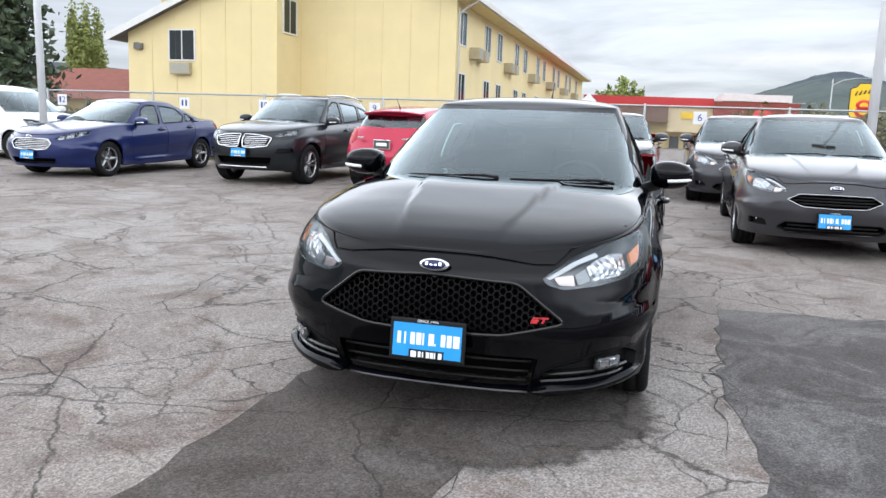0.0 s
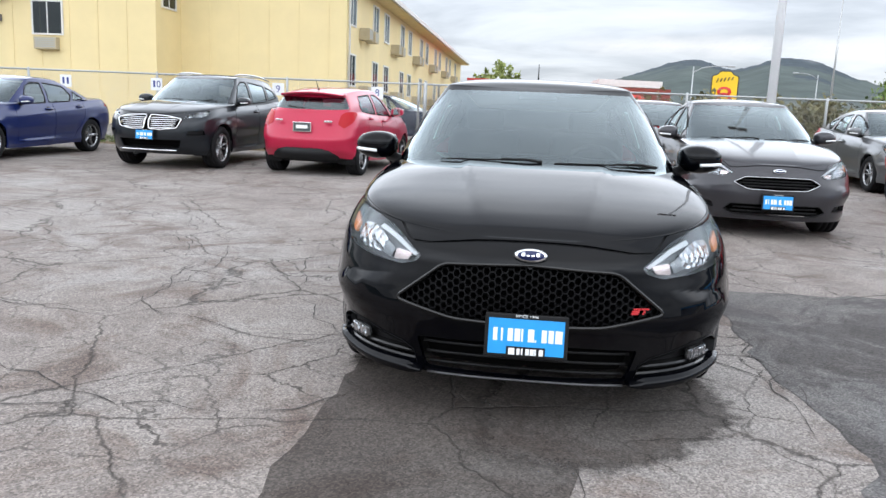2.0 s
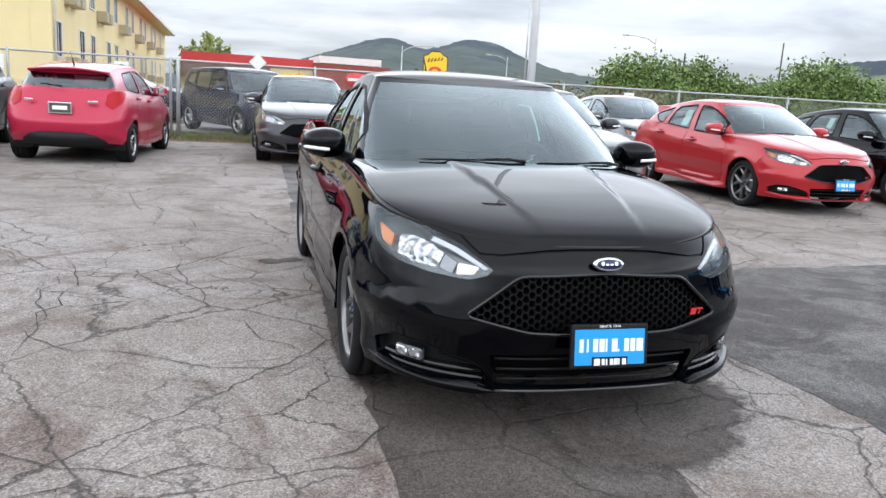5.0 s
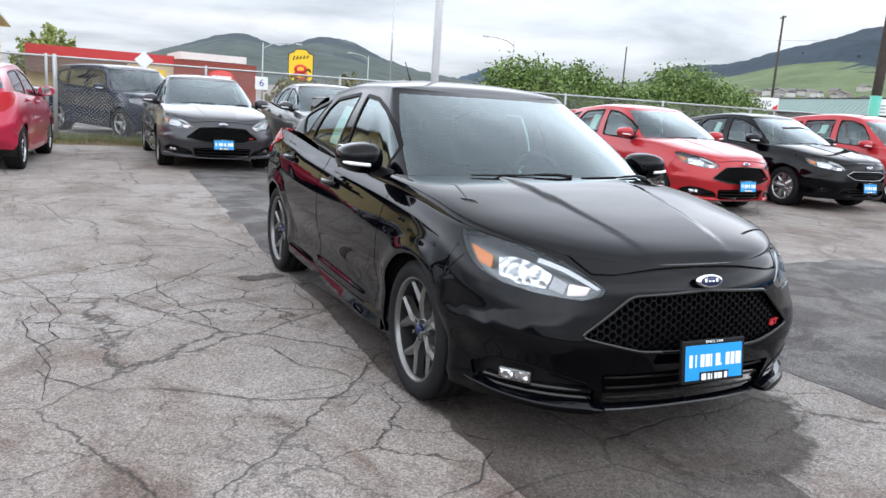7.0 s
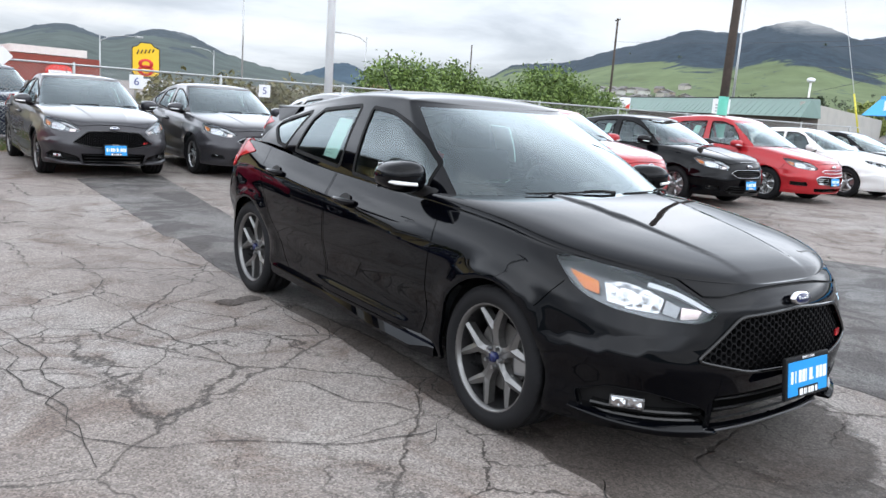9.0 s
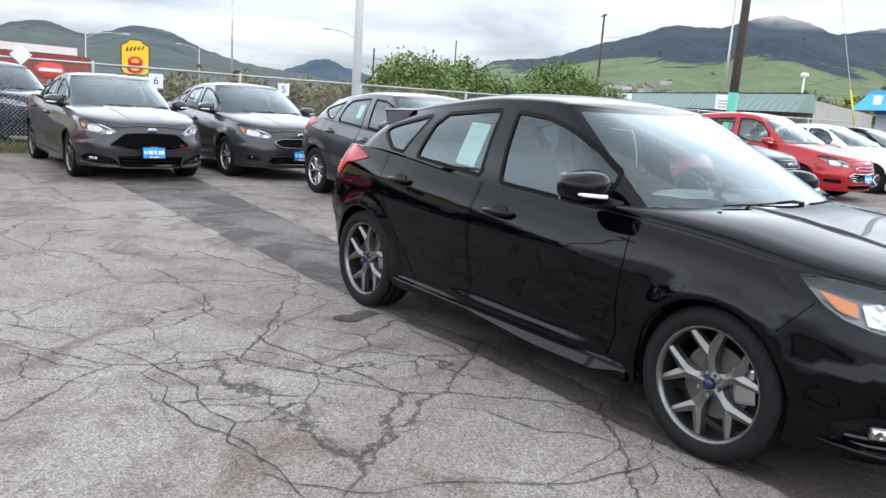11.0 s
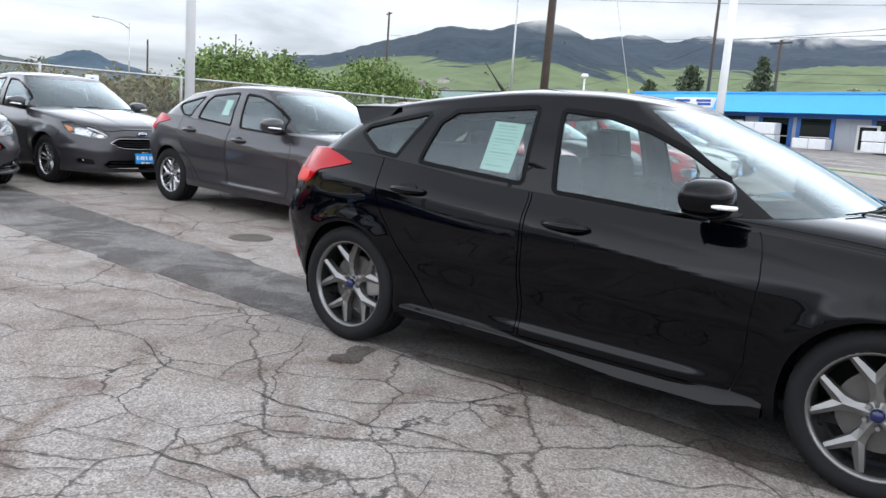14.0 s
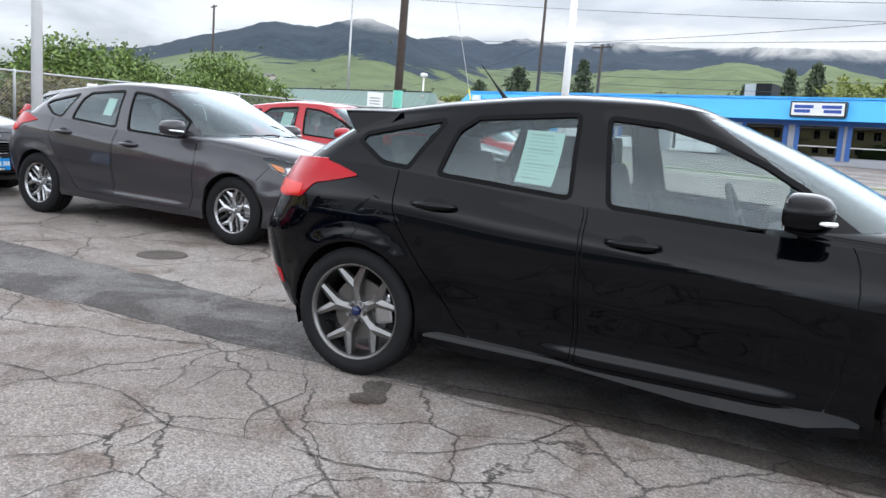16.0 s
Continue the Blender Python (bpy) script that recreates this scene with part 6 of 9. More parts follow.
for k in range(5):
    tube(bm, [(-0.62 + k * 0.27, -0.15, z0 + 1.66 + 0.05 * k), (-0.50 + k * 0.27, -0.15, z0 + 1.98 + 0.03 * k)], 0.045, 6)
part("script_stroke", bm, SIGN_BLACK, ms)
lb = thing("letter_board", "white changeable letter board with unreadable rows", "sign", m=pose(mx + 0.2, my - 6, float(rise(mx, my))))
zb = 0.85 - float(rise(mx, my))
block("board", lb, SIGN_WHITE, -1.15, 0, zb, 0.95, 0.12, zb + 0.85)
for k in range(2):
    block("text_bar", lb, SIGN_BLACK, -0.9, -0.012, zb + 0.2 + 0.32 * k, 0.7, -0.002, zb + 0.34 + 0.32 * k)
bm = bmesh.new()
tube(bm, [(0, 0.06, 0), (0, 0.06, zb)], 0.08, 8)
part("post", bm, GALV, lb)

# low store with a grey-green metal band, its corner towards the lot
gb = thing("green_store", "low store with grey-green metal roof band and pale wall", "building", m=pose(44.8, 23.3, 0.25, 0, 0, 63.5))
# local frame: +x runs along the front away from the near corner, +y towards the lot
bm = bmesh.new()
vs = [bm.verts.new(p) for p in ((-0.7, 0.6, 1.95), (38, 0.6, 1.95), (38, -0.5, 3.15), (0, -0.5, 3.15), (0.2, -1.4, 1.95), (0.5, -1.4, 3.15), (38, -1.4, 1.95), (38, -1.4, 3.15))]
for f in ((0, 1, 2, 3), (4, 0, 3, 5), (3, 2, 7, 5), (1, 0, 4, 6), (1, 6, 7, 2), (4, 5, 7, 6)):
    bm.faces.new([vs[k] for k in f])
bmesh.ops.recalc_face_normals(bm, faces=bm.faces)
part("roof_band", bm, GREEN_METAL, gb, "grey-green standing-seam metal band")
for k in range(48):
    bm = bmesh.new()
    tube(bm, [(0.2 + k * 0.8, 0.6, 1.97), (0.2 + k * 0.8, -0.48, 3.16)], 0.010, 4)
    part("seam", bm, GREEN_METAL, gb)
block("ridge_cap", gb, TRIM, 0, -0.62, 3.14, 38, -0.48, 3.22)
block("body", gb, grained("dark_store_wall", (0.10, 0.085, 0.07), 0.8, 0.2, 1, 20, 0.1), 0.3, -1.3, -0.6, 37.5, -0.1, 1.95)
gw = bmesh.new()
wm = Matrix.Rotation(radians(-63.5), 4, "Z")
p0, p1 = wm @ Vector((0.4, 0.2, 0)), wm @ Vector((17.3, 3.2, 0))
nn = Vector((p1.y - p0.y, p0.x - p1.x, 0)).normalized() * 0.3
vs = [gw.verts.new(p) for p in ((p0.x, p0.y, -0.8), (p1.x, p1.y, -0.8), (p1.x, p1.y, 2.35), (p0.x, p0.y, 2.95))]
ws = [gw.verts.new(v.co - nn) for v in vs]
gw.faces.new(vs)
gw.faces.new(ws[::-1])
for k in range(4):
    j = (k + 1) % 4
    gw.faces.new((vs[j], vs[k], ws[k], ws[j]))
bmesh.ops.recalc_face_normals(gw, faces=gw.faces)
part("side_wall", gw, PALE_WALL, gb, "pale stucco side wall")
gl = thing("globe_lamp", "white globe lamp on a slim pole behind the store", "lamp", m=pose(49.2, 25.6, 0.3))
bm = bmesh.new()
tube(bm, [(0, 0, 0), (0, 0, 4.4)], 0.07, 8)
part("pole", bm, TRIM_WHITE, gl)
bm = bmesh.new()
revolve(bm, [(4.35, 0.12), (4.42, 0.26), (4.54, 0.28), (4.64, 0.18), (4.67, 0.001)], 16, axis="z")
part("globe", bm, SIGN_WHITE, gl)
gy = thing("guy_wire", "slanting steel guy wire with a yellow plastic guard", "wire", m=pose(42.0, 18.0, 0.2))
bm = bmesh.new()
tube(bm, [(0, 0, 0), (-0.30, 0.75, 3.4), (-0.95, 2.3, 10.5)], 0.018, 5)
part("cable", bm, GALV, gy)
bm = bmesh.new()
tube(bm, [(-0.10, 0.26, 1.2), (-0.30, 0.75, 3.4)], 0.05, 6)
part("guard", bm, grained("yellow_plastic", (0.62, 0.55, 0.05), 0.5, 0.1, 5, 60, 0.05), gy)
hs = thing("store_sign", "white board reading HEATING beside the fence", "sign", m=pose(26.8, 22.8, 0, 0, 0, -48))
block("board", hs, SIGN_WHITE, -0.72, -0.03, 1.78, 0.72, 0.03, 2.38)
words("lettering", "HEATING", 0.36, 1.05, SIGN_BLACK, hs, pose(-0.12, -0.036, 2.1, 90))
plaque("stripe", [(0.35, 1.8), (0.7, 1.8), (0.7, 2.1)], -0.04, -0.031, SIGN_RED, hs)
for x in (-0.6, 0.6):
    bm = bmesh.new()
    tube(bm, [(x, 0.05, 0), (x, 0.05, 2.3)], 0.04, 8)
    part("post", bm, GALV, hs)
nb = thing("notice_board", "small white notice board on a post", "sign", m=pose(27.55, 17.35, 0, 0, 0, -60))
block("board", nb, SIGN_WHITE, -0.36, -0.02, 1.86, 0.36, 0.02, 2.50)
for k in range(3):
    block("text_bar", nb, GREY_PRINT, -0.24, -0.026, 1.95 + k * 0.13, 0.22, -0.022, 2.01 + k * 0.13)
block("post", nb, GALV, -0.03, 0.02, 0, 0.03, 0.08, 1.6)

# blue shop across the road
SHOP = (71.3, 30.6)


def along(az, eye):
    """How far along the shop's front a bearing from that place falls."""
    d, u = Vector((math.sin(radians(az)), math.cos(radians(az)))), Vector((math.cos(radians(-106.4)), math.sin(radians(-106.4))))
    w = Vector((SHOP[0] - eye[0], SHOP[1] - eye[1]))
    return (w.x * d.y - w.y * d.x) / (u.y * d.x - u.x * d.y)


SOUTH, NORTH = (-4.15, -0.59), (-3.89, -2.16)
bs = thing("blue_shop", "long low shop with a bright blue fascia and grey walls", "building", m=pose(*SHOP, 0.3, 0, -1.0, -106.4))
# local frame: +x runs to the right along the front, -y towards the road
bm = bmesh.new()
vs = [bm.verts.new(p) for p in ((-1.2, -1.5, 2.85), (60, -1.5, 2.85), (60, -0.6, 4.5), (0, -0.6, 4.5), (-1.2, 9, 2.85), (60, 9, 2.85), (60, 9, 4.5), (0, 9, 4.5))]
for f in ((0, 1, 2, 3), (4, 0, 3, 7), (3, 2, 6, 7), (1, 0, 4, 5), (1, 5, 6, 2), (5, 4, 7, 6)):
    bm.faces.new([vs[k] for k in f])
bmesh.ops.recalc_face_normals(bm, faces=bm.faces)
part("fascia", bm, SKY_BLUE, bs, "bright blue sloping fascia")
block("fascia_cap", bs, SKY_BLUE, -0.05, -0.72, 4.44, 60, -0.55, 4.60)
block("wall", bs, GREY_WALL, 0.4, 0, -1.5, 60, 9, 2.85)
block("shade_board", bs, SKY_DEEP, 0.2, -0.14, 2.55, 60, -0.004, 2.85)
for a0, a1, eye in ((67.6, 68.3, NORTH), (74.6, 76.2, NORTH), (78.2, 80.0, SOUTH), (82.6, 84.2, SOUTH), (86.4, 88.7, SOUTH), (89.7, 92.0, SOUTH), (92.8, 95.5, SOUTH), (97, 99.5, SOUTH)):
    x0, x1 = along(a0, eye), along(a1, eye)
    win = block("shop_window", bs, ROOM, x0, -0.03, 0.25, x1, -0.004, 2.5)
    block("pane", win, DARK_PANE, x0, -0.06, 0.25, x1, -0.055, 2.5)
    for p, q in ((x0 - 0.35, x0), (x1, x1 + 0.35)):
        block("frame", win, SKY_DEEP, p, -0.09, 0.0, q, -0.003, 2.55)
    block("transom", win, TRIM_WHITE, x0, -0.085, 0.95, x1, -0.065, 1.03)
x0, x1 = along(80.7, (-4.0, -1.63)), along(82.0, (-4.0, -1.63))
d = block("shop_door", bs, TRIM_WHITE, x0, -0.10, -0.1, x1, -0.004, 2.1)
block("door_glass", d, DARK_PANE, x0 + 0.22, -0.115, 0.2, x1 - 0.22, -0.102, 1.95)
block("notice", d, SIGN_WHITE, x0 + 0.6, -0.13, 1.2, x0 + 0.95, -0.12, 1.6)
for k in range(3):
    block("wall_notice", bs, GREY_PRINT, x0 - 1.1, -0.03, 0.8 + 0.45 * k, x0 - 0.6, -0.005, 1.15 + 0.45 * k)


def shop_sign(a0, a1, eye, z0, z1, border):
    x0, x1 = along(a0, eye), along(a1, eye)
    y = -1.62 + 0.25 * (border < 0.1)
    sg = block("shop_sign", bs, SIGN_BLACK if border > 0.05 else SIGN_WHITE, x0 - border, y, z0 - border, x1 + border, y + 0.5, z1 + border)
    block("sign_face", sg, SIGN_WHITE, x0, y - 0.03, z0, x1, y - 0.004, z1)
    w = x1 - x0
    for k, (f0, f1) in enumerate(((0.05, 0.42), (0.58, 0.95), (0.05, 0.36), (0.62, 0.95))):
        block("text_bar", sg, SIGN_BLUE, x0 + w * f0, y - 0.045, z0 + (z1 - z0) * (0.56 - 0.36 * (k // 2)), x0 + w * f1, y - 0.034, z0 + (z1 - z0) * (0.82 - 0.36 * (k // 2)))


shop_sign(69.4, 71.9, NORTH, 3.15, 4.0, 0.02)
shop_sign(89.45, 92.5, SOUTH, 3.2, 4.1, 0.12)
x0, x1 = along(66.95, NORTH), along(67.4, NORTH)
block("small_plaque", bs, SIGN_WHITE, x0, -1.3, 3.3, x1, -1.0, 4.15)
x0, x1 = along(85.4, SOUTH), along(86.1, SOUTH)
block("vent_box", bs, PALE_WALL, x0, 2, 4.5, x1, 4, 5.75)
block("vent_box", bs, TRIM, x1 + 0.02, 2, 4.6, x1 + 1.25, 4, 5.8)
# the wall panels: a blue SERVICE PARTS board and a window panel
x0, x1 = along(68.45, NORTH), along(70.6, NORTH)
sv = block("service_panel", bs, SIGN_BLUE, x0, -0.16, -0.1, x1, -0.1, 2.75, "deep blue wall board reading SERVICE PARTS")
words("lettering", "SERVICE", 0.95, (x1 - x0) * 0.58, SIGN_WHITE, sv, pose(x0 + (x1 - x0) * 0.67, -0.17, 2.0, 90))
words("lettering", "PARTS", 0.95, (x1 - x0) * 0.5, SIGN_WHITE, sv, pose(x0 + (x1 - x0) * 0.67, -0.17, 0.85, 90))
w = (x1 - x0) / 2.4
plaque("arrow", [(x0 + w * p, q) for p, q in ((0.15, 1.4), (0.45, 0.7), (0.45, 1.1), (0.75, 1.1), (0.75, 1.75), (0.45, 1.75), (0.45, 2.1))], -0.175, -0.165, SIGN_WHITE, sv)
x0, x1 = along(71.6, NORTH), along(73.5, NORTH)
pn = block("window_panel", bs, SKY_BLUE, x0, -0.14, -0.1, x1, -0.09, 1.55, "blue window panel with white bars of writing")
block("dark_pane", pn, DARK_PANE, x0, -0.12, 1.56, x1, -0.09, 2.6)
block("text_bar", pn, SIGN_WHITE, x0 + 0.3, -0.15, 0.7, x1 - 0.4, -0.142, 1.05)
block("text_bar", pn, SIGN_WHITE, x0 + 0.1, -0.15, 1.85, x1 - 0.1, -0.142, 2.2)
rr = random.Random(4)
for a0, a1, eye, n, hh in ((73.6, 76.1, NORTH, 2, 0.98), (77.6, 79.6, (-4.0, -1.63), 1, 0.85), (82.5, 85.2, SOUTH, 2, 0.80), (86.0, 88.4, SOUTH, 2, 0.55)):
    for j in range(n):
        x0, x1 = along(a0, eye), along(a1, eye)
        wb = thing("wrapped_bundle", "white plastic-wrapped bundle stacked before the shop", "bundle", "wrapped bundles")
        wb.matrix_basis = bs.matrix_basis @ pose((x0 + x1) / 2 + rr.uniform(-0.1, 0.1), -1.2, 0.02 + j * (hh + 0.03))
        block("wrapping", wb, WHITE_WRAP, -(x1 - x0) / 2, -0.5, 0, (x1 - x0) / 2, 0.5, hh, bev=0.09)
        block("strap", wb, GREY_PRINT, -0.03, -0.505, -0.005, 0.03, 0.505, hh + 0.005)
# red-roofed house far left
hh = thing("red_roof_house", "pale house with a red-brown hipped roof among trees", "house", m=pose(-33, 34, -0.4, 0, 0, 8))
block("wall", hh, TAN_WALL, -5, 0, -0.5, 6, 7, 2.1)
bm = bmesh.new()
vs = [bm.verts.new(p) for p in ((-5.8, -0.8, 2.0), (6.8, -0.8, 2.0), (6.8, 7.8, 2.0), (-5.8, 7.8, 2.0), (-2, 3.5, 3.9), (2.5, 3.5, 3.9))]
for f in ((0, 1, 5, 4), (1, 2, 5), (2, 3, 4, 5), (3, 0, 4), (3, 2, 1, 0)):
    bm.faces.new([vs[k] for k in f])
part("roof", bm, grained("red_brown_roof", (0.22, 0.075, 0.055), 0.9, 0.2, 3, 30, 0.4), hh)

# ---- plants ----
def leaf_material(name, lo, hi):
    m = material(name, lo, 0.6)
    t, n, l, b = nodes_of(m)
    g = t.nodes.new("ShaderNodeNewGeometry")
    l.new(ramp_node(t, g.outputs["Random Per Island"], [(0.0, lo), (1.0, hi)]).outputs["Color"], b.inputs["Base Color"])
    return m


LEAF = leaf_material("green_leaves", (0.045, 0.085, 0.018), (0.20, 0.29, 0.07))
LEAF_DULL = leaf_material("brownish_brush", (0.07, 0.075, 0.025), (0.20, 0.17, 0.06))
NEEDLE = leaf_material("dark_needles", (0.026, 0.045, 0.024), (0.085, 0.115, 0.055))
SPRING = leaf_material("pale_spring_leaves", (0.16, 0.20, 0.05), (0.30, 0.34, 0.10))
BARK = grained("bark", (0.08, 0.06, 0.045), 0.9, 0.3, 8, 60, 0.6)


def leaf_cloud(pts, size, seed):
    r = np.random.default_rng(seed)
    n = len(pts)
    a = r.normal(size=(n, 3))
    a /= np.linalg.norm(a, axis=1)[:, None]
    b = np.cross(a, r.normal(size=(n, 3)))
    b /= np.linalg.norm(b, axis=1)[:, None]
    s = size * (0.6 + 0.8 * r.random((n, 1)))
    V = np.stack([pts - a * s, pts + b * s * 0.5, pts + a * s, pts - b * s * 0.5], 1).reshape(-1, 3)
    return V, np.arange(4 * n).reshape(-1, 4)


def shrub(x, y, w, d, h, n, seed, mat=None, leaf=0.09, label="dense leafy green shrub behind the fence", name="shrub"):
    """Many stems with clumps of leaves round their ends."""
    z = float(rise(x, y))
    r = np.random.default_rng(seed)
    s = thing(name, label, "shrub" if name == "shrub" else "tree", "", pose(x, y, z))
    bm = bmesh.new()
    pts = []
    for k in range(n):
        ang, rad = r.random() * 2 * math.pi, math.sqrt(r.random())
        tip = np.array([math.cos(ang) * rad * w, math.sin(ang) * rad * d, h * (0.62 + 0.38 * r.random()) * (1 - 0.42 * rad ** 2.5)])
        base = np.array([tip[0] * 0.25, tip[1] * 0.25, 0])
        mid = (tip + base) / 2 + r.normal(size=3) * 0.08
        if k < 40:
            tube(bm, [base, mid, tip], [0.035, 0.02, 0.006], 5)
        m = 60
        t = r.random(m)[:, None] ** 0.6
        core = base + (tip - base) * (0.25 + 0.78 * t)
        pts.append(core + r.normal(size=(m, 3)) * (0.10 + 0.05 * min(h, 3.2)) * (1.1 - 0.6 * t))
    part("stem", bm, BARK, s)
    V, F = leaf_cloud(np.vstack(pts), leaf, seed + 1)
    part("foliage", mesh_of("foliage", V, F), mat or LEAF, s)["kind"] = "stuff"


for k, (x, y, w, d, h) in enumerate(((10.4, 16.6, 1.9, 1.2, 2.75), (12.3, 17.0, 1.8, 1.2, 2.75), (14.2, 17.0, 1.5, 1.1, 2.2), (17.5, 17.6, 2.1, 1.3, 3.15), (19.6, 17.6, 1.6, 1.3, 2.5), (15.8, 17.2, 1.3, 1.0, 2.3))):
    shrub(x, y, w, d, h, 380, 20 + k, None, 0.062)
for k in range(6):
    shrub(3.0 + k * 1.35, 15.0 + 0.3 * (k % 2), 0.95, 0.7, 1.75, 80, 50 + k, LEAF_DULL, 0.07, "brownish scrubby hedge behind the fence")


def conifer(x, y, h, w, seed, label="tall dark conifer standing across the road", z=None):
    z = float(rise(x, y)) if z is None else z
    r = np.random.default_rng(seed)
    s = thing("conifer_tree", label, "tree", "conifers", pose(x, y, z))
    bm = bmesh.new()
    tube(bm, [(0, 0, 0), (0, 0, h * 0.6), (0, 0, h)], [h * 0.018, h * 0.011, 0.02], 8)
    pts = []
    tiers = int(h * 2.2)
    for k in range(tiers):
        f = k / tiers
        zz = h * (0.12 + 0.88 * f)
        rad = w * (1 - f) ** 0.8 * (0.75 + 0.5 * r.random())
        for a in np.linspace(0, 2 * math.pi, 8)[:-1] + r.random() * 6:
            L = rad * (0.7 + 0.5 * r.random())
            tip = np.array([math.cos(a) * L, math.sin(a) * L, zz - 0.25 * L])
            if k % 2 == 0:
                tube(bm, [(0, 0, zz), tip], [0.03, 0.01], 4)
            t = r.random(36)[:, None]
            pts.append(np.array([0, 0, zz]) * (1 - t) + tip * t + r.normal(size=(36, 3)) * (0.06 + 0.05 * w))
    part("trunk", bm, BARK, s)
    V, F = leaf_cloud(np.vstack(pts), 0.05 * w + 0.05, seed)
    part("crown", mesh_of("crown", V, F), NEEDLE, s)["kind"] = "stuff"


def far_tree(az, d, h, w, seed, eye=SIDE):
    x, y = at(az, d, eye)
    conifer(x, y, h, w, seed)


for k, (az, d, h, w) in enumerate(((75.1, 110, 10.0, 3.2), (70.6, 112, 8.6, 4.2), (67.9, 115, 6.6, 3.2), (88.6, 110, 10.2, 3.0), (90.2, 108, 10.8, 3.2), (85.9, 130, 9.0, 2.4), (62.5, 160, 5.5, 4.0))):
    far_tree(az, d, h, w, 70 + k)
pine = at(-44.2, 42, (0.91, -5.28))
conifer(pine[0], pine[1], 8.6, 3.2, 90, "dense dark pine beside the lot")
for k, az in enumerate((-40.4, -39.7, -39.0)):
    x, y = at(az, 62, (0.91, -5.28))
    shrub(x, y, 0.42, 0.42, 8.6, 70, 95 + k, SPRING, 0.13, "slender poplar in early leaf", "poplar_tree")
for k, (az, d, w, h) in enumerate(((92.5, 95, 4.5, 8.6), (95.0, 95, 4.0, 9.2))):
    x, y = at(az, d, SIDE)
    shrub(x, y, w, w, h, 150, 110 + k, SPRING, 0.28, "broad willow in pale spring leaf", "willow_tree")
for k, (az, d, w, h) in enumerate(((66.5, 105, 3.2, 4.2), (78.5, 140, 3.5, 4.4), (-36.9, 70, 3.0, 5.0), (-3.3, 85, 3.0, 6.5))):
    x, y = at(az, d, SIDE if az > 0 else (0.91, -5.28))
    shrub(x, y, w, w, h, 80, 130 + k, SPRING, 0.26, "round tree in pale spring leaf", "leafy_tree")
x, y = at(9.2, 60)
shrub(x, y, 2.6, 2.0, 3.6, 110, 150, leaf_material("rusty_leaves", (0.10, 0.045, 0.03), (0.22, 0.11, 0.06)), 0.14, "rust-coloured tree behind the restaurant", "leafy_tree")


# ---- mountains ----
def hill_material(name, grass, forest, lo, hi, scale):
    m = material(name, grass, 0.95, spec=0.1)
    t, n, l, b = nodes_of(m)
    co = place(t, True)
    s = t.nodes.new("ShaderNodeSeparateXYZ")
    l.new(co, s.inputs[0])
    a = noise_node(t, scale, 7, 0.6, co, 0.5)
    f = noise_node(t, scale * 16, 4, 0.7, co)
    k = math_node(t, "ADD", math_node(t, "MULTIPLY", math_node(t, "SUBTRACT", s.outputs["Z"], lo), 1 / (hi - lo)), math_node(t, "MULTIPLY", math_node(t, "SUBTRACT", a.outputs["Fac"], 0.5), 2.6))
    w = ramp_node(t, k, [(0.40, (0, 0, 0)), (0.47, (1, 1, 1))])
    specks = ramp_node(t, f.outputs["Fac"], [(0.60, (0, 0, 0)), (0.66, (1, 1, 1))])
    k2 = math_node(t, "MAXIMUM", w.outputs["Color"], math_node(t, "MULTIPLY", specks.outputs["Color"], 0.6))
    tone = ramp_node(t, noise_node(t, scale * 5, 5, 0.6, co).outputs["Fac"], [(0.3, tuple(c * 0.75 for c in grass)), (0.7, tuple(c * 1.2 for c in grass))])
    dark = ramp_node(t, f.outputs["Fac"], [(0.3, tuple(c * 0.75 for c in forest)), (0.7, tuple(c * 1.3 for c in forest))])
    l.new(mix_node(t, k2, tone.outputs["Color"], dark.outputs["Color"]), b.inputs["Base Color"])
    return m


def ridge(name, label, knots, d0, d1, mat, seed, rough):
    """A mountain side rising from d0 to its crest at d1; knots: bearing and height of the crest in degrees."""
    f = pchip(knots)
    az = np.linspace(knots[0][0], knots[-1][0], 220)
    rows = 26
    V = []
    for a in az:
        top = d1 * math.tan(radians(float(f(a))))
        for j in range(rows + 1):
            t = j / rows
            d = d0 + (d1 - d0) * t
            z = top * (t ** 1.25)
            x, y = at(a, d, (-2.5, -3.0))
            w = noise.fractal((x * 0.004 + seed, y * 0.004, 0), 0.9, 2.1, 5)
            V.append((x, y, -6 + z + rough * top * w * math.sin(math.pi * min(1, t * 1.02)) * 0.5 + (0.004 * d1 * noise.fractal((a * 1.7, seed, 1.0), 0.8, 2, 4) * 0.4 if j == rows else 0)))
        x, y = at(a, d1 * 1.15, (-2.5, -3.0))
        V.append((x, y, -20))
    n = rows + 2
    F = [(i * n + j, (i + 1) * n + j, (i + 1) * n + j + 1, i * n + j + 1) for i in range(len(az) - 1) for j in range(n - 1)]
    me = mesh_of(name, V, F, True)
    me.materials.append(mat)
    return tagged(new(name, me), label, "mountain", kind="structure")


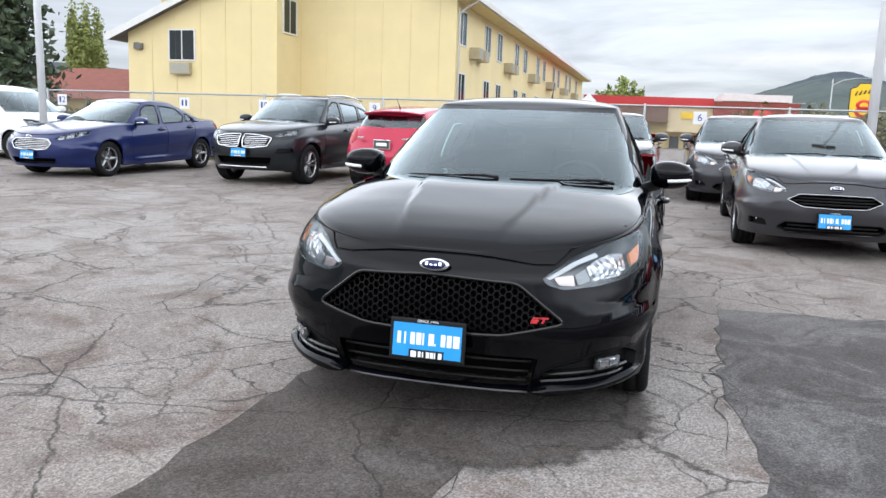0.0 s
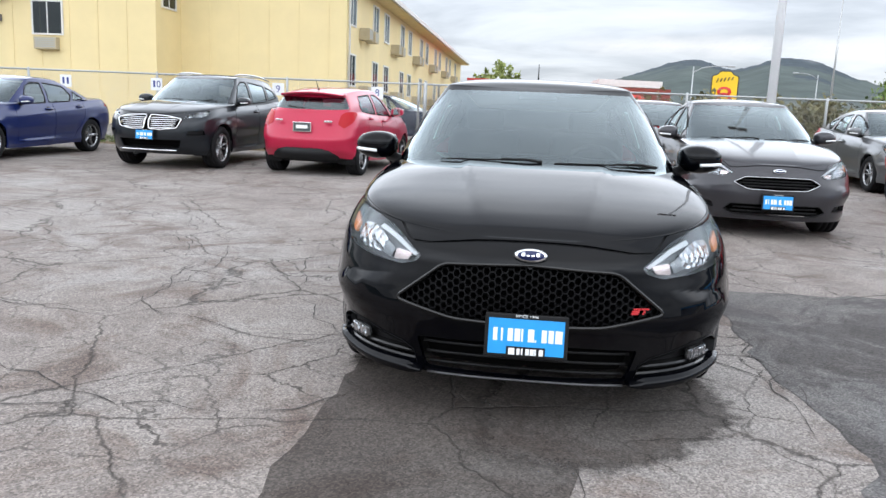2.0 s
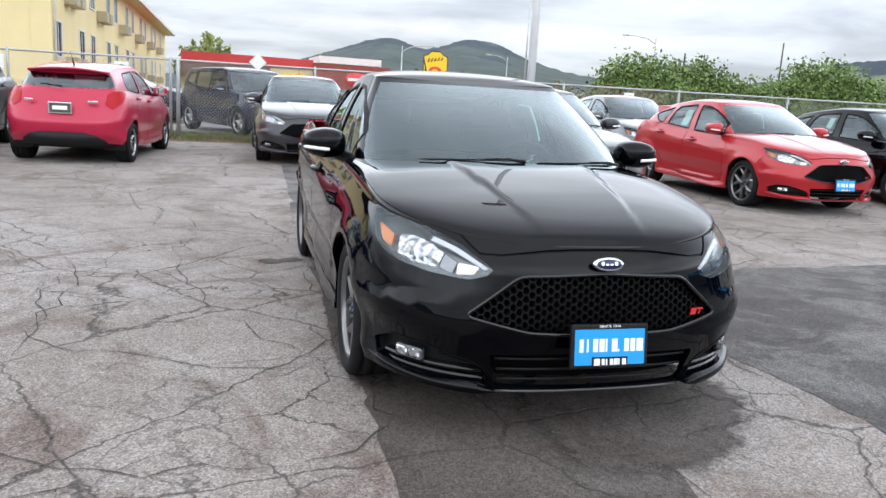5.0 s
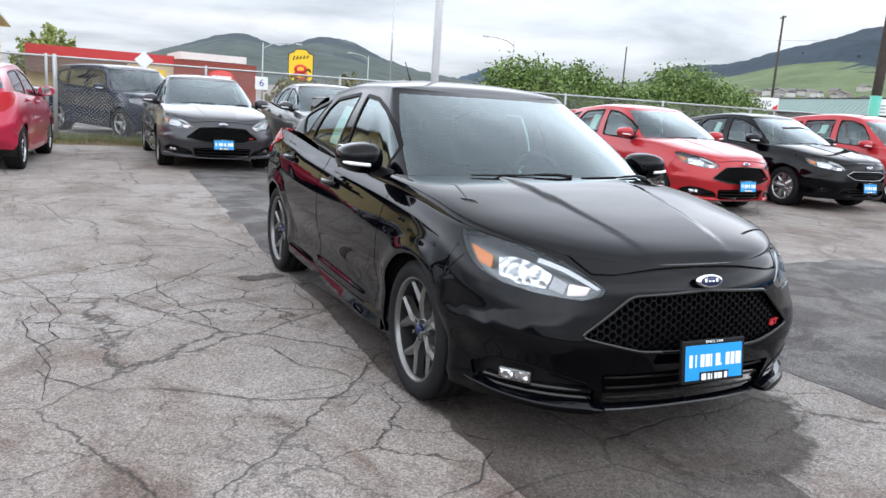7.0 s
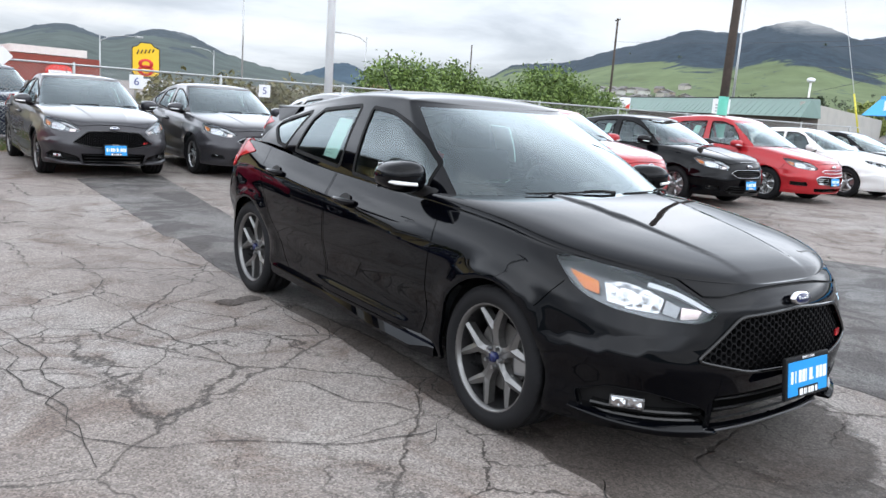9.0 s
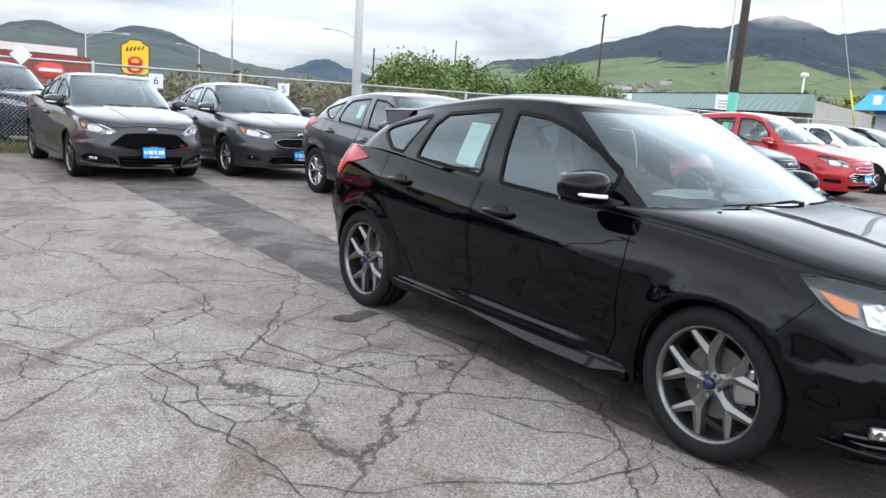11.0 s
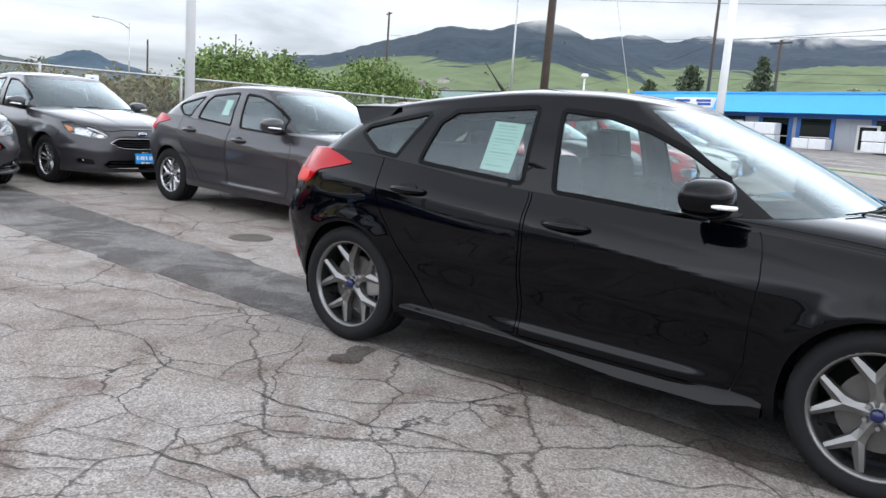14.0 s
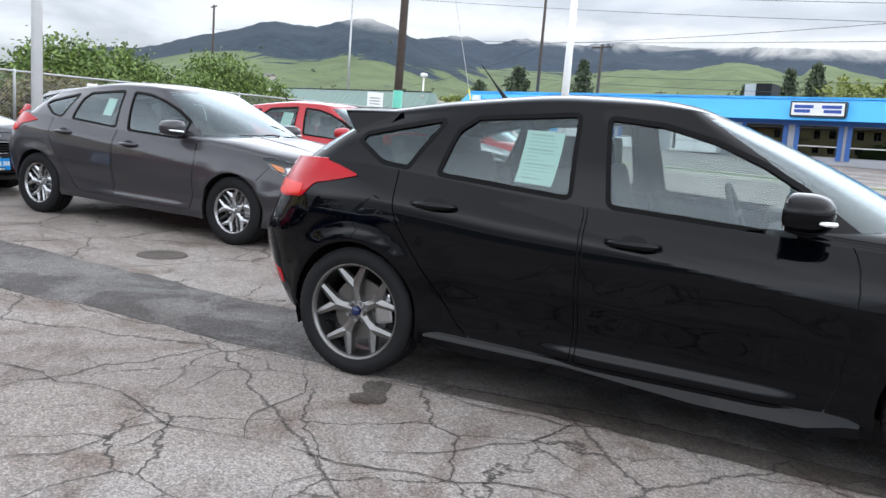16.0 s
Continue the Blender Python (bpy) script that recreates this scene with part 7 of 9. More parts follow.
HILL_A = hill_material("grey_green_hill", (0.078, 0.096, 0.090), (0.050, 0.064, 0.076), 30, 80, 0.006)
HILL_B = hill_material("grassy_hill", (0.125, 0.158, 0.082), (0.030, 0.045, 0.060), 20, 95, 0.0045)
HILL_FOOT = hill_material("green_foothill", (0.130, 0.165, 0.085), (0.040, 0.055, 0.055), 50, 150, 0.006)
HILL_C = hill_material("forest_ridge", (0.13, 0.165, 0.09), (0.034, 0.050, 0.070), 40, 120, 0.004)
# the haze of distance is put into this ridge's blue base colours
HILL_FAR = hill_material("far_haze_ridge", (0.065, 0.095, 0.125), (0.055, 0.080, 0.105), 60, 150, 0.003)
HILLS = []
ridge("mountain_far", "distant mountain coloured blue for haze, under cloud", [(24, 0.8), (27, 2.0), (28.8, 2.6), (30.5, 2.1), (34, 1.4), (38, 1.8), (43, 1.0)], 2000, 2300, HILL_FAR, 3, 0.1)
HILLS.append(ridge("mountain_west", "bare grey-green mountain with its top in cloud", [(-8, 0.2), (-1, 0.7), (3, 1.4), (7, 2.7), (10.9, 3.75), (13.4, 3.15), (16.5, 3.95), (18.2, 3.8), (20.7, 2.8), (24, 2.0), (27.6, 1.6), (32, 0.9)], 500, 1200, HILL_A, 5, 0.16))
HILLS.append(ridge("mountain_north", "green hill with dark forest on its crest", [(33, 1.2), (36, 2.0), (39, 2.4), (41, 3.45), (44.5, 3.85), (47.6, 4.85), (50.5, 5.65), (53.2, 6.45), (55.6, 6.35), (57.5, 6.85), (59.3, 7.25), (61.2, 6.85), (62.6, 6.3), (64.2, 5.85), (66, 5.2), (68, 4.4), (72, 3.2), (78, 2.2)], 350, 1300, HILL_B, 9, 0.18))
HILLS.append(ridge("mountain_east", "long forested ridge above green slopes", [(58, 5.0), (63.8, 6.15), (66.4, 6.5), (68.4, 6.1), (70.4, 6.6), (74, 6.4), (77.5, 6.75), (82, 6.65), (88, 6.9), (94, 6.9), (104, 6.6), (112, 5.0)], 500, 2100, HILL_C, 13, 0.15))
HILLS.append(ridge("mountain_foot", "low bright green slope below the mountains", [(60, 1.6), (68, 2.6), (72, 3.9), (76, 4.8), (78, 5.25), (81.5, 5.4), (85, 6.1), (87, 5.85), (88.8, 5.4), (90.2, 6.2), (92.5, 5.7), (97, 5.0), (106, 4.0), (112, 2.0)], 300, 900, HILL_FOOT, 17, 0.15))
ridge("mountain_south", "low dark hills behind the lot", [(110, 2.0), (150, 3.0), (190, 2.4), (235, 3.4), (275, 2.8), (310, 3.2), (340, 1.2), (352, 0.2)], 400, 1100, HILL_A, 21, 0.15)


def wisp_material():
    """Torn low cloud: bright and clear by turns."""
    m = bpy.data.materials.new("low_cloud")
    m.use_nodes = True
    t = m.node_tree
    t.nodes.clear()
    out, mx = t.nodes.new("ShaderNodeOutputMaterial"), t.nodes.new("ShaderNodeMixShader")
    tr, em = t.nodes.new("ShaderNodeBsdfTransparent"), t.nodes.new("ShaderNodeEmission")
    em.inputs["Color"].default_value, em.inputs["Strength"].default_value = (0.93, 0.96, 1.0, 1), 0.92
    uvn = t.nodes.new("ShaderNodeUVMap")
    s = t.nodes.new("ShaderNodeSeparateXYZ")
    t.links.new(uvn.outputs[0], s.inputs[0])
    flat = t.nodes.new("ShaderNodeVectorMath")
    flat.operation = "MULTIPLY"
    t.links.new(place(t, True), flat.inputs[0])
    flat.inputs[1].default_value = (1, 1, 2.6)
    n = noise_node(t, 0.0085, 9, 0.62, flat.outputs[0], 0.6)
    hump = math_node(t, "SUBTRACT", 1.0, math_node(t, "MULTIPLY", math_node(t, "ABSOLUTE", math_node(t, "SUBTRACT", s.outputs["Y"], 0.5)), 2.0))
    ends = math_node(t, "MULTIPLY", math_node(t, "MULTIPLY", s.outputs["X"], math_node(t, "SUBTRACT", 1.0, s.outputs["X"])), 14.0, True)
    edge = math_node(t, "ADD", math_node(t, "MULTIPLY", hump, 0.75), math_node(t, "MULTIPLY", math_node(t, "SUBTRACT", n.outputs["Fac"], 0.5), 2.2))
    fade = ramp_node(t, edge, [(0.12, (0, 0, 0)), (0.85, (1, 1, 1))])
    soft = ramp_node(t, hump, [(0.0, (0, 0, 0)), (0.45, (1, 1, 1))])
    k = mix_node(t, 1.0, fade.outputs["Color"], soft.outputs["Color"], "MULTIPLY")
    k = math_node(t, "MULTIPLY", k, ends)
    t.links.new(k, mx.inputs[0])
    t.links.new(tr.outputs[0], mx.inputs[1])
    t.links.new(em.outputs[0], mx.inputs[2])
    t.links.new(mx.outputs[0], out.inputs[0])
    return m


WISP = wisp_material()
for nm, a0, a1, d, e0, e1 in (("cloud_bank", 2, 36, 900, 3.25, 5.4), ("cloud_bank", 44, 76, 950, 6.0, 8.8), ("cloud_bank", 60, 114, 1500, 5.7, 8.4)):
    az = np.linspace(a0, a1, 60)
    V = []
    for a in az:
        x, y = at(float(a), d, (-2.5, -3.0))
        V += [(x, y, d * math.tan(radians(e0))), (x, y, d * math.tan(radians(e1)))]
    me = mesh_of(nm, V, [(2 * i, 2 * i + 2, 2 * i + 3, 2 * i + 1) for i in range(59)])
    lay = me.uv_layers.new(name="span")
    for p in me.polygons:
        for li, vi in zip(p.loop_indices, p.vertices):
            lay.data[li].uv = (vi // 2 / 59, vi % 2)
    me.materials.append(WISP)
    tagged(new(nm, me), "torn low cloud hanging on the mountain tops", "cloud", kind="structure")
# houses and trees on the slopes, set down on the hills
slopes = BVHTree.FromPolygons([tuple(v.co) for o in HILLS for v in o.data.vertices],
                              [tuple(i + b for i in p.vertices) for o, b in zip(HILLS, np.cumsum([0] + [len(o.data.vertices) for o in HILLS[:-1]]).tolist()) for p in o.data.polygons])


def ground_at(x, y):
    hit = slopes.ray_cast(Vector((x, y, 900)), Vector((0, 0, -1)))
    return hit[0].z if hit[0] is not None else float(rise(x, y))


r = random.Random(12)
HOUSES = [grained("house_wall", c, 0.8, 0.1, 1, 10, 0.0) for c in ((0.45, 0.42, 0.38), (0.30, 0.24, 0.20), (0.55, 0.54, 0.52))]
for k in range(110):
    az = r.gauss(48.5, 3.2) if k < 75 else r.uniform(70, 98)
    d = r.uniform(480, 700) if k < 75 else r.uniform(360, 520)
    x, y = at(az, d, (-2.5, -3.0))
    h = thing("hillside_house", "tiny pale house on the far slope", "house", "hillside houses", pose(x, y, ground_at(x, y), 0, 0, r.random() * 180))
    w = r.uniform(3, 6)
    block("wall", h, HOUSES[k % 3], -w, -3.2, -6, w, 3.2, 2.8)
    plaque("roof", [(-w - 0.4, 2.8), (w + 0.4, 2.8), (0, 5.0)], -3.6, 3.6, SHINGLE, h)
rg = np.random.default_rng(7)
pts = []
for k in range(640):
    az = (rg.normal(48.5, 5) if k % 3 == 0 else rg.uniform(62, 102)) if k < 620 else rg.uniform(40, 104)
    d = rg.uniform(330, 640) if k < 620 else rg.uniform(650, 1250)
    x, y = at(az, d, (-2.5, -3.0))
    h = rg.uniform(2.5, 6.5) * (0.55 if d > 650 else 1)
    z = ground_at(x, y)
    q = rg.normal(size=(26, 3)) * (h * 0.30, h * 0.30, h * 0.24) + (x, y, z + h * 0.5)
    pts.append(q)
V, F = leaf_cloud(np.vstack(pts), 0.9, 8)
wm_ = mesh_of("far_woods", V, F)
wm_.materials.append(leaf_material("far_tree_leaves", (0.040, 0.056, 0.034), (0.10, 0.125, 0.06)))
tagged(new("far_woods", wm_), "scattered dark trees and scrub on the far slopes", "trees", kind="stuff")

# the cross street before the shop: kerb, verge and carriageway
DIR = Vector((math.cos(radians(-106.4)), math.sin(radians(-106.4))))
OUT = Vector((-DIR.y, DIR.x))


def strip(name, label, cat, x0, x1, mat, lift, n=10):
    V, F = [], []
    for i in range(41):
        for j in range(n + 1):
            p = Vector((31.0, 7.5)) + DIR * (-60 + i * 3.0) + OUT * (x0 + (x1 - x0) * j / n)
            V.append((p.x, p.y, float(rise(p.x, p.y)) + lift - (0.25 if j in (0, n) and lift > 0.05 else 0)))
    for i in range(40):
        for j in range(n):
            o = i * (n + 1) + j
            F.append((o, o + 1, o + n + 2, o + n + 1))
    me = mesh_of(name, V, F, lift < 0.05)
    me.materials.append(mat)
    return tagged(new(name, me), label, cat, kind="structure")


strip("verge", "narrow mown grass verge between lot and road", "grass", 0.6, 3.0, GRASS, 0.10)
strip("kerb", "pale concrete kerb along the road", "kerb", 3.0, 3.35, PALE_WALL, 0.13, 3)
strip("kerb", "pale concrete kerb along the lot's edge", "kerb", 0.25, 0.6, PALE_WALL, 0.13, 3)
strip("road", "grey main road before the blue shop", "road", 3.4, 26.0, ROAD, 0.02)
for off in (9.5, 14.6, 20.0):
    strip("lane_line", "worn white lane line on the road", "line", off, off + 0.14, TRIM_WHITE, 0.028, 1)


# ---- the cars of the lot ----
FOCUS = dict(width=0.905, wb=2.648, wr=0.3225, arch=0.352, flare=0.018, cf=0.72, nf=[(0, 2.9), (0.4, 2.85), (0.6, 2.6), (0.8, 2.4), (1, 2.4)], cr=0.5, nr=2.8, ridge=0.011,
             crease=[(-1.2, 0.700), (-0.85, 0.712), (-0.45, 0.752), (0, 0.806), (0.5, 0.850), (0.85, 0.874), (1.5, 0.91)],
             nose=[(0, -2.165), (0.12, -2.19), (0.3, -2.213), (0.5, -2.225), (0.7, -2.22), (0.85, -2.208), (0.95, -2.178), (1, -2.142)],
             tail=[(0, 1.98), (0.3, 2.10), (0.5, 2.12), (0.7, 2.06), (0.85, 2.02), (1, 1.97)],
             prof=[(0, 0.945), (0.10, 0.965), (0.25, 0.962), (0.5, 1.0), (0.66, 0.9985), (0.75, 0.9905), (0.82, 0.977), (0.90, 0.952), (1, 0.905)],
             taper=[(-2.3, 0.955), (-1.6, 0.985), (-0.8, 1), (0.8, 1), (1.5, 0.985), (2.15, 0.93)],
             low=[(-2.3, 0.205), (-1.7, 0.2), (-0.9, 0.21), (0.9, 0.235), (1.6, 0.27), (2.2, 0.31)],
             shoulder=[(-2.3, 0.76), (-2.13, 0.786), (-1.9, 0.820), (-1.6, 0.857), (-1.2, 0.905), (-0.8, 0.93), (0, 0.96), (0.5, 0.985), (1, 1.03), (1.5, 1.06), (1.8, 1.05), (2.15, 0.97)],
             crown=[(-2.13, 0), (-2.08, 0.03), (-1.9, 0.06), (-1.6, 0.085), (-1.2, 0.10), (-0.6, 0.09), (-0.3, 0), (2.2, 0)],
             belt=(-1.17, 0.50, 1.96, 0.38, 0.79, 0.66), top=(-0.25, 0.13, 1.55, 0.16, 0.575, 0.50),
             roof=[(-0.25, 1.405), (0, 1.415), (0.4, 1.41), (1.0, 1.355), (1.4, 1.30), (1.55, 1.285)],
             roof_crown=[(-0.25, 0), (-0.13, 0.035), (0.1, 0.06), (0.5, 0.068), (1.2, 0.065), (1.55, 0.05)])
FOCUS_FIT = dict(
    doors=[[(-0.80, 1.1), (-0.865, 0.77), (-0.84, 0.40), (-0.80, 0.275), (0.20, 0.285), (0.197, 0.434), (0.225, 1.1)],
           [(0.235, 1.1), (0.21, 0.434), (0.215, 0.29), (0.70, 0.30), (0.77, 0.36), (0.93, 0.56), (1.10, 0.78), (1.135, 0.86), (1.165, 1.15)]],
    windows=[[(-0.620, 0.953), (0.135, 0.985), (0.198, 1.348), (-0.03, 1.333), (-0.25, 1.280), (-0.46, 1.200), (-0.635, 1.105)],
             [(0.332, 1.003), (0.975, 1.046), (0.925, 1.245), (0.846, 1.308), (0.357, 1.354)],
             [(1.035, 1.288), (1.165, 1.062), (1.30, 1.075), (1.46, 1.165), (1.445, 1.190), (1.29, 1.230)]],
    head=[(0.438, -2.136, 0.694), (0.547, -2.022, 0.768), (0.654, -1.894, 0.814), (0.75, -1.735, 0.844), (0.807, -1.594, 0.847), (0.831, -1.735, 0.752), (0.819, -1.802, 0.718), (0.769, -1.906, 0.685), (0.668, -2.019, 0.662), (0.529, -2.112, 0.650), (0.461, -2.135, 0.670)],
    lamp_bowl=[(0.753, -1.828, 0.785), (0.696, -1.889, 0.790), (0.645, -1.96, 0.765), (0.609, -2.016, 0.738), (0.645, -2.029, 0.683), (0.736, -1.944, 0.692), (0.780, -1.875, 0.706)],
    lamp_panel=[(0.605, -2.02, 0.733), (0.570, -2.068, 0.711), (0.590, -2.072, 0.668), (0.635, -2.033, 0.684)],
    lamp_turn=[(0.562, -2.065, 0.709), (0.488, -2.11, 0.700), (0.512, -2.113, 0.669), (0.578, -2.081, 0.665)],
    lamp_strip=[(0.632, -1.947, 0.786), (0.555, -2.03, 0.757), (0.456, -2.126, 0.697), (0.472, -2.126, 0.690), (0.568, -2.036, 0.744), (0.646, -1.955, 0.773)],
    bulbs=(),
    shut=[(0, 0.988), (0.03, 0.982), (0.06, 0.960), (0.09, 0.930), (0.105, 0.925), (0.13, 1.0), (0.16, 1.07), (0.26, 1.13), (1, 1.13)],
    tail=[(0.845, 1.35, 0.997), (0.80, 1.54, 1.045), (0.74, 1.72, 1.05), (0.64, 1.86, 1.03), (0.58, 1.92, 0.96), (0.66, 1.93, 0.86), (0.80, 1.80, 0.845), (0.855, 1.66, 0.860), (0.855, 1.60, 0.935), (0.855, 1.47, 0.965)],
    tail_core=[(0.80, 1.76, 0.925), (0.70, 1.87, 0.935), (0.66, 1.92, 0.865), (0.79, 1.80, 0.853), (0.845, 1.67, 0.868), (0.84, 1.66, 0.92)],
    rear_fog=[(0.805, 1.795, 0.385), (0.80, 1.815, 0.46), (0.70, 1.94, 0.47), (0.71, 1.92, 0.41)],
    amber=[(0.805, -1.685, 0.805), (0.769, -1.817, 0.775), (0.789, -1.840, 0.730), (0.815, -1.781, 0.745)],
    seam=[((-1.60, 0.63), (-1.70, 0.755))],
    handles=[(-0.12, 0.11, 0.84), (0.81, 1.03, 0.90)],
    windscreen=(0.03, 0.235, 0.235, 0.94), rear_glass=(0.18, 0.92, 0.80))


def car_badge(root, y, z):
    """The oval badge on the nose."""
    bm = bmesh.new()
    revolve(bm, [(0.0, 0.0005), (0.0045, 0.03), (0.004, 0.9), (0.0, 1.0), (-0.012, 1.02)], 28, axis="z")
    bmesh.ops.transform(bm, matrix=pose(0, y, z, 75) @ Matrix.Diagonal((0.064, 0.0265, 1, 1)), verts=bm.verts)
    b = part("badge", bm, CHROME, root, "oval chrome badge")
    bm = bmesh.new()
    revolve(bm, [(0.008, 0.0005), (0.007, 0.9), (0.003, 1.0)], 24, axis="z")
    bmesh.ops.transform(bm, matrix=pose(0, y, z, 75) @ Matrix.Diagonal((0.054, 0.020, 1, 1)), verts=bm.verts)
    part("badge_field", bm, BLUE_BADGE, b)
    bm = bmesh.new()
    for k, h in enumerate((0.020, 0.010, 0.010, 0.020)):
        box(bm, -0.036 + k * 0.019, -0.006, 0.004, -0.023 + k * 0.019, -0.006 + h * 0.8, 0.0095, 0.002)
    bmesh.ops.transform(bm, matrix=pose(0, y, z, 75), verts=bm.verts)
    part("badge_script", bm, CHROME, b)


def front_sport(root, S, low, fg):
    """Honeycomb grille, blades and fog lamps of the sporty version."""
    poly = np.array([(0.53, 0.515), (0.34, 0.662), (0.18, 0.678), (-0.18, 0.678), (-0.34, 0.662), (-0.53, 0.515), (-0.30, 0.470), (0.30, 0.470)])
    me, face_y = hex_mesh(low, poly, 0.0160, 0.17, 0.016, 0.024)
    part("grille_screen", me, GRILLE_BLACK, root, "black honeycomb grille")
    ring = [(x, face_y(x, z) - 0.004, z) for x, z in dense(rounded([(0.545, 0.515), (0.345, 0.676), (0, 0.694), (-0.345, 0.676), (-0.545, 0.515), (-0.30, 0.460), (0, 0.448), (0.30, 0.460)], 0.12, 3), 0.05)]
    bm = bmesh.new()
    tube(bm, ring + ring[:1], 0.008, 8, False)
    part("grille_frame", bm, GLOSSY_BLACK, root, "gloss black grille surround")
    # red badge: two slanted strokes
    bm = bmesh.new()
    for k in (0, 1):
        for j, (dx, dz, w, h) in enumerate(((0, 0.010, 0.036, 0.008), (0.0 if k else 0, -0.002, 0.010 if k else 0.034, 0.012), (0, -0.012, 0.010 if k else 0.034, 0.008))):
            x, z = 0.425 + k * 0.034 + dx * 0.8 + dz * 0.4, 0.528 + dz * 0.8
            box(bm, x - w * 0.42, -0.004, z - h * 0.4, x + w * 0.42, 0.004, z + h * 0.4)
    for v in bm.verts:
        v.co.y += face_y(v.co.x, v.co.z) + 0.006
    part("red_mark", bm, RED_BADGE, root, "small red badge on the grille")
    # bars of the lower intake
    for k, z in enumerate((0.345, 0.300, 0.255)):
        bm = bmesh.new()
        w = 0.415 - 0.012 * k
        tube(bm, [(x, face_y(x, z) + 0.018, z) for x in np.linspace(-w, w, 15)], 0.0055, 8)
        part("intake_bar", bm, TRIM, root)
    bm = bmesh.new()
    tube(bm, [(x, face_y(x, 0.21) - 0.003, 0.205) for x in np.linspace(-0.40, 0.40, 15)], 0.0055, 8)
    part("chin_strip", bm, CHIN, root, "thin grey strip along the bumper's lower edge")
    for s in (1, -1):
        # blade under the fog recess and the upright beside the intake
        bm = bmesh.new()
        edge = pchip([(0, 0.425), (0.1, 0.48), (0.35, 0.64), (0.6, 0.755), (0.85, 0.832), (1, 0.850)])
        run = pchip([(0, -2.195), (0.1, -2.180), (0.35, -2.095), (0.6, -1.980), (0.85, -1.860), (1, -1.790)])
        foot = pchip([(0, 0.216), (0.1, 0.206), (0.35, 0.212), (0.6, 0.226), (0.85, 0.250), (1, 0.268)])
        rows = []
        for t in np.linspace(0, 1, 19):
            P = Vector((float(edge(t)), float(run(t)), float(foot(t))))
            n = Vector((0.25 + 0.75 * t, -1 + 0.55 * t, 0)).normalized()
            h = (0.036 - 0.016 * t) * min(1, 0.3 + 6 * t) * min(1, 0.25 + 4 * (1 - t))
            rows.append([P - n * 0.085 + Vector((0, 0, h * 1.5)), P - n * 0.020 + Vector((0, 0, h * 1.35)), P - n * 0.004 + Vector((0, 0, h)), P + Vector((0, 0, h * 0.35)), P - n * 0.008, P - n * 0.11 - Vector((0, 0, 0.004))])
        vv = [[bm.verts.new((c.x * s, c.y, c.z)) for c in r] for r in rows]
        for r0, r1 in zip(vv, vv[1:]):
            for k in range(5):
                bm.faces.new((r0[k], r0[k + 1], r1[k + 1], r1[k])).smooth = k == 2
        bm.faces.new(vv[0])
        bmesh.ops.recalc_face_normals(bm, faces=bm.faces)
        part("bumper_blade", bm, BLACK, root, "gloss black bumper blade")
    for s, ob in zip((1, -1), fg):
        # lamp and slats in the recess
        uv = low.find([(0.69, -1.955, 0.328)], (1, 1, 1), (0, 0.6), (0, 0.5))
        c = low.fn(uv[:, 0], uv[:, 1])[0]
        n = low.normal(uv[:, 0], uv[:, 1])[0]
        d = Vector((n[0] * s, n[1], 0)).normalized()
        m = Matrix.Translation((c[0] * s, c[1], c[2])) @ d.to_track_quat("Z", "Y").to_matrix().to_4x4()
        bm = bmesh.new()
        box(bm, -0.068, -0.026, -0.035, 0.068, 0.026, -0.004, 0.012, m)
        f1 = part("fog_lamp", bm, LAMP_DARK, ob, "clear fog lamp in a black recess")
        for dx in (-0.032, 0.030):
            bm = bmesh.new()
            box(bm, dx - 0.028, -0.019, -0.01, dx + 0.028, 0.019, -0.001, 0.006, m)
            part("lamp_bulb", bm, FACETS, f1, "faceted chrome reflector")
        for x0, x1, z0, z1 in ((0.475, 0.625, 0.322, 0.352), (0.462, 0.80, 0.288, 0.296), (0.455, 0.815, 0.254, 0.270)):
            xs = np.linspace(x0, x1, 9)
            zs = np.linspace(z0, z1, 9)
            uv = low.find([(x, -3, z) for x, z in zip(xs, zs)], (1, 0.0005, 1), (0, 0.7), (0, 0.28))
            pp, nn = low.fn(uv[:, 0], uv[:, 1]), low.normal(uv[:, 0], uv[:, 1])
            bm = bmesh.new()
            rows = []
            for p, n in zip(pp, nn):
                rows.append([bm.verts.new(((p[0] - n[0] * d) * s, p[1] - n[1] * d, p[2] + dz)) for d, dz in ((0.046, 0.012), (0.014, 0.007), (0.008, 0.0), (0.014, -0.010), (0.046, -0.010))])
            for a, b in zip(rows, rows[1:]):
                for k in range(4):
                    bm.faces.new((a[k], a[k + 1], b[k + 1], b[k]))
            bm.faces.new(rows[0])
            bm.faces.new(rows[-1])
            bmesh.ops.recalc_face_normals(bm, faces=bm.faces)
            part("recess_slat", bm, GLOSSY_BLACK, ob)


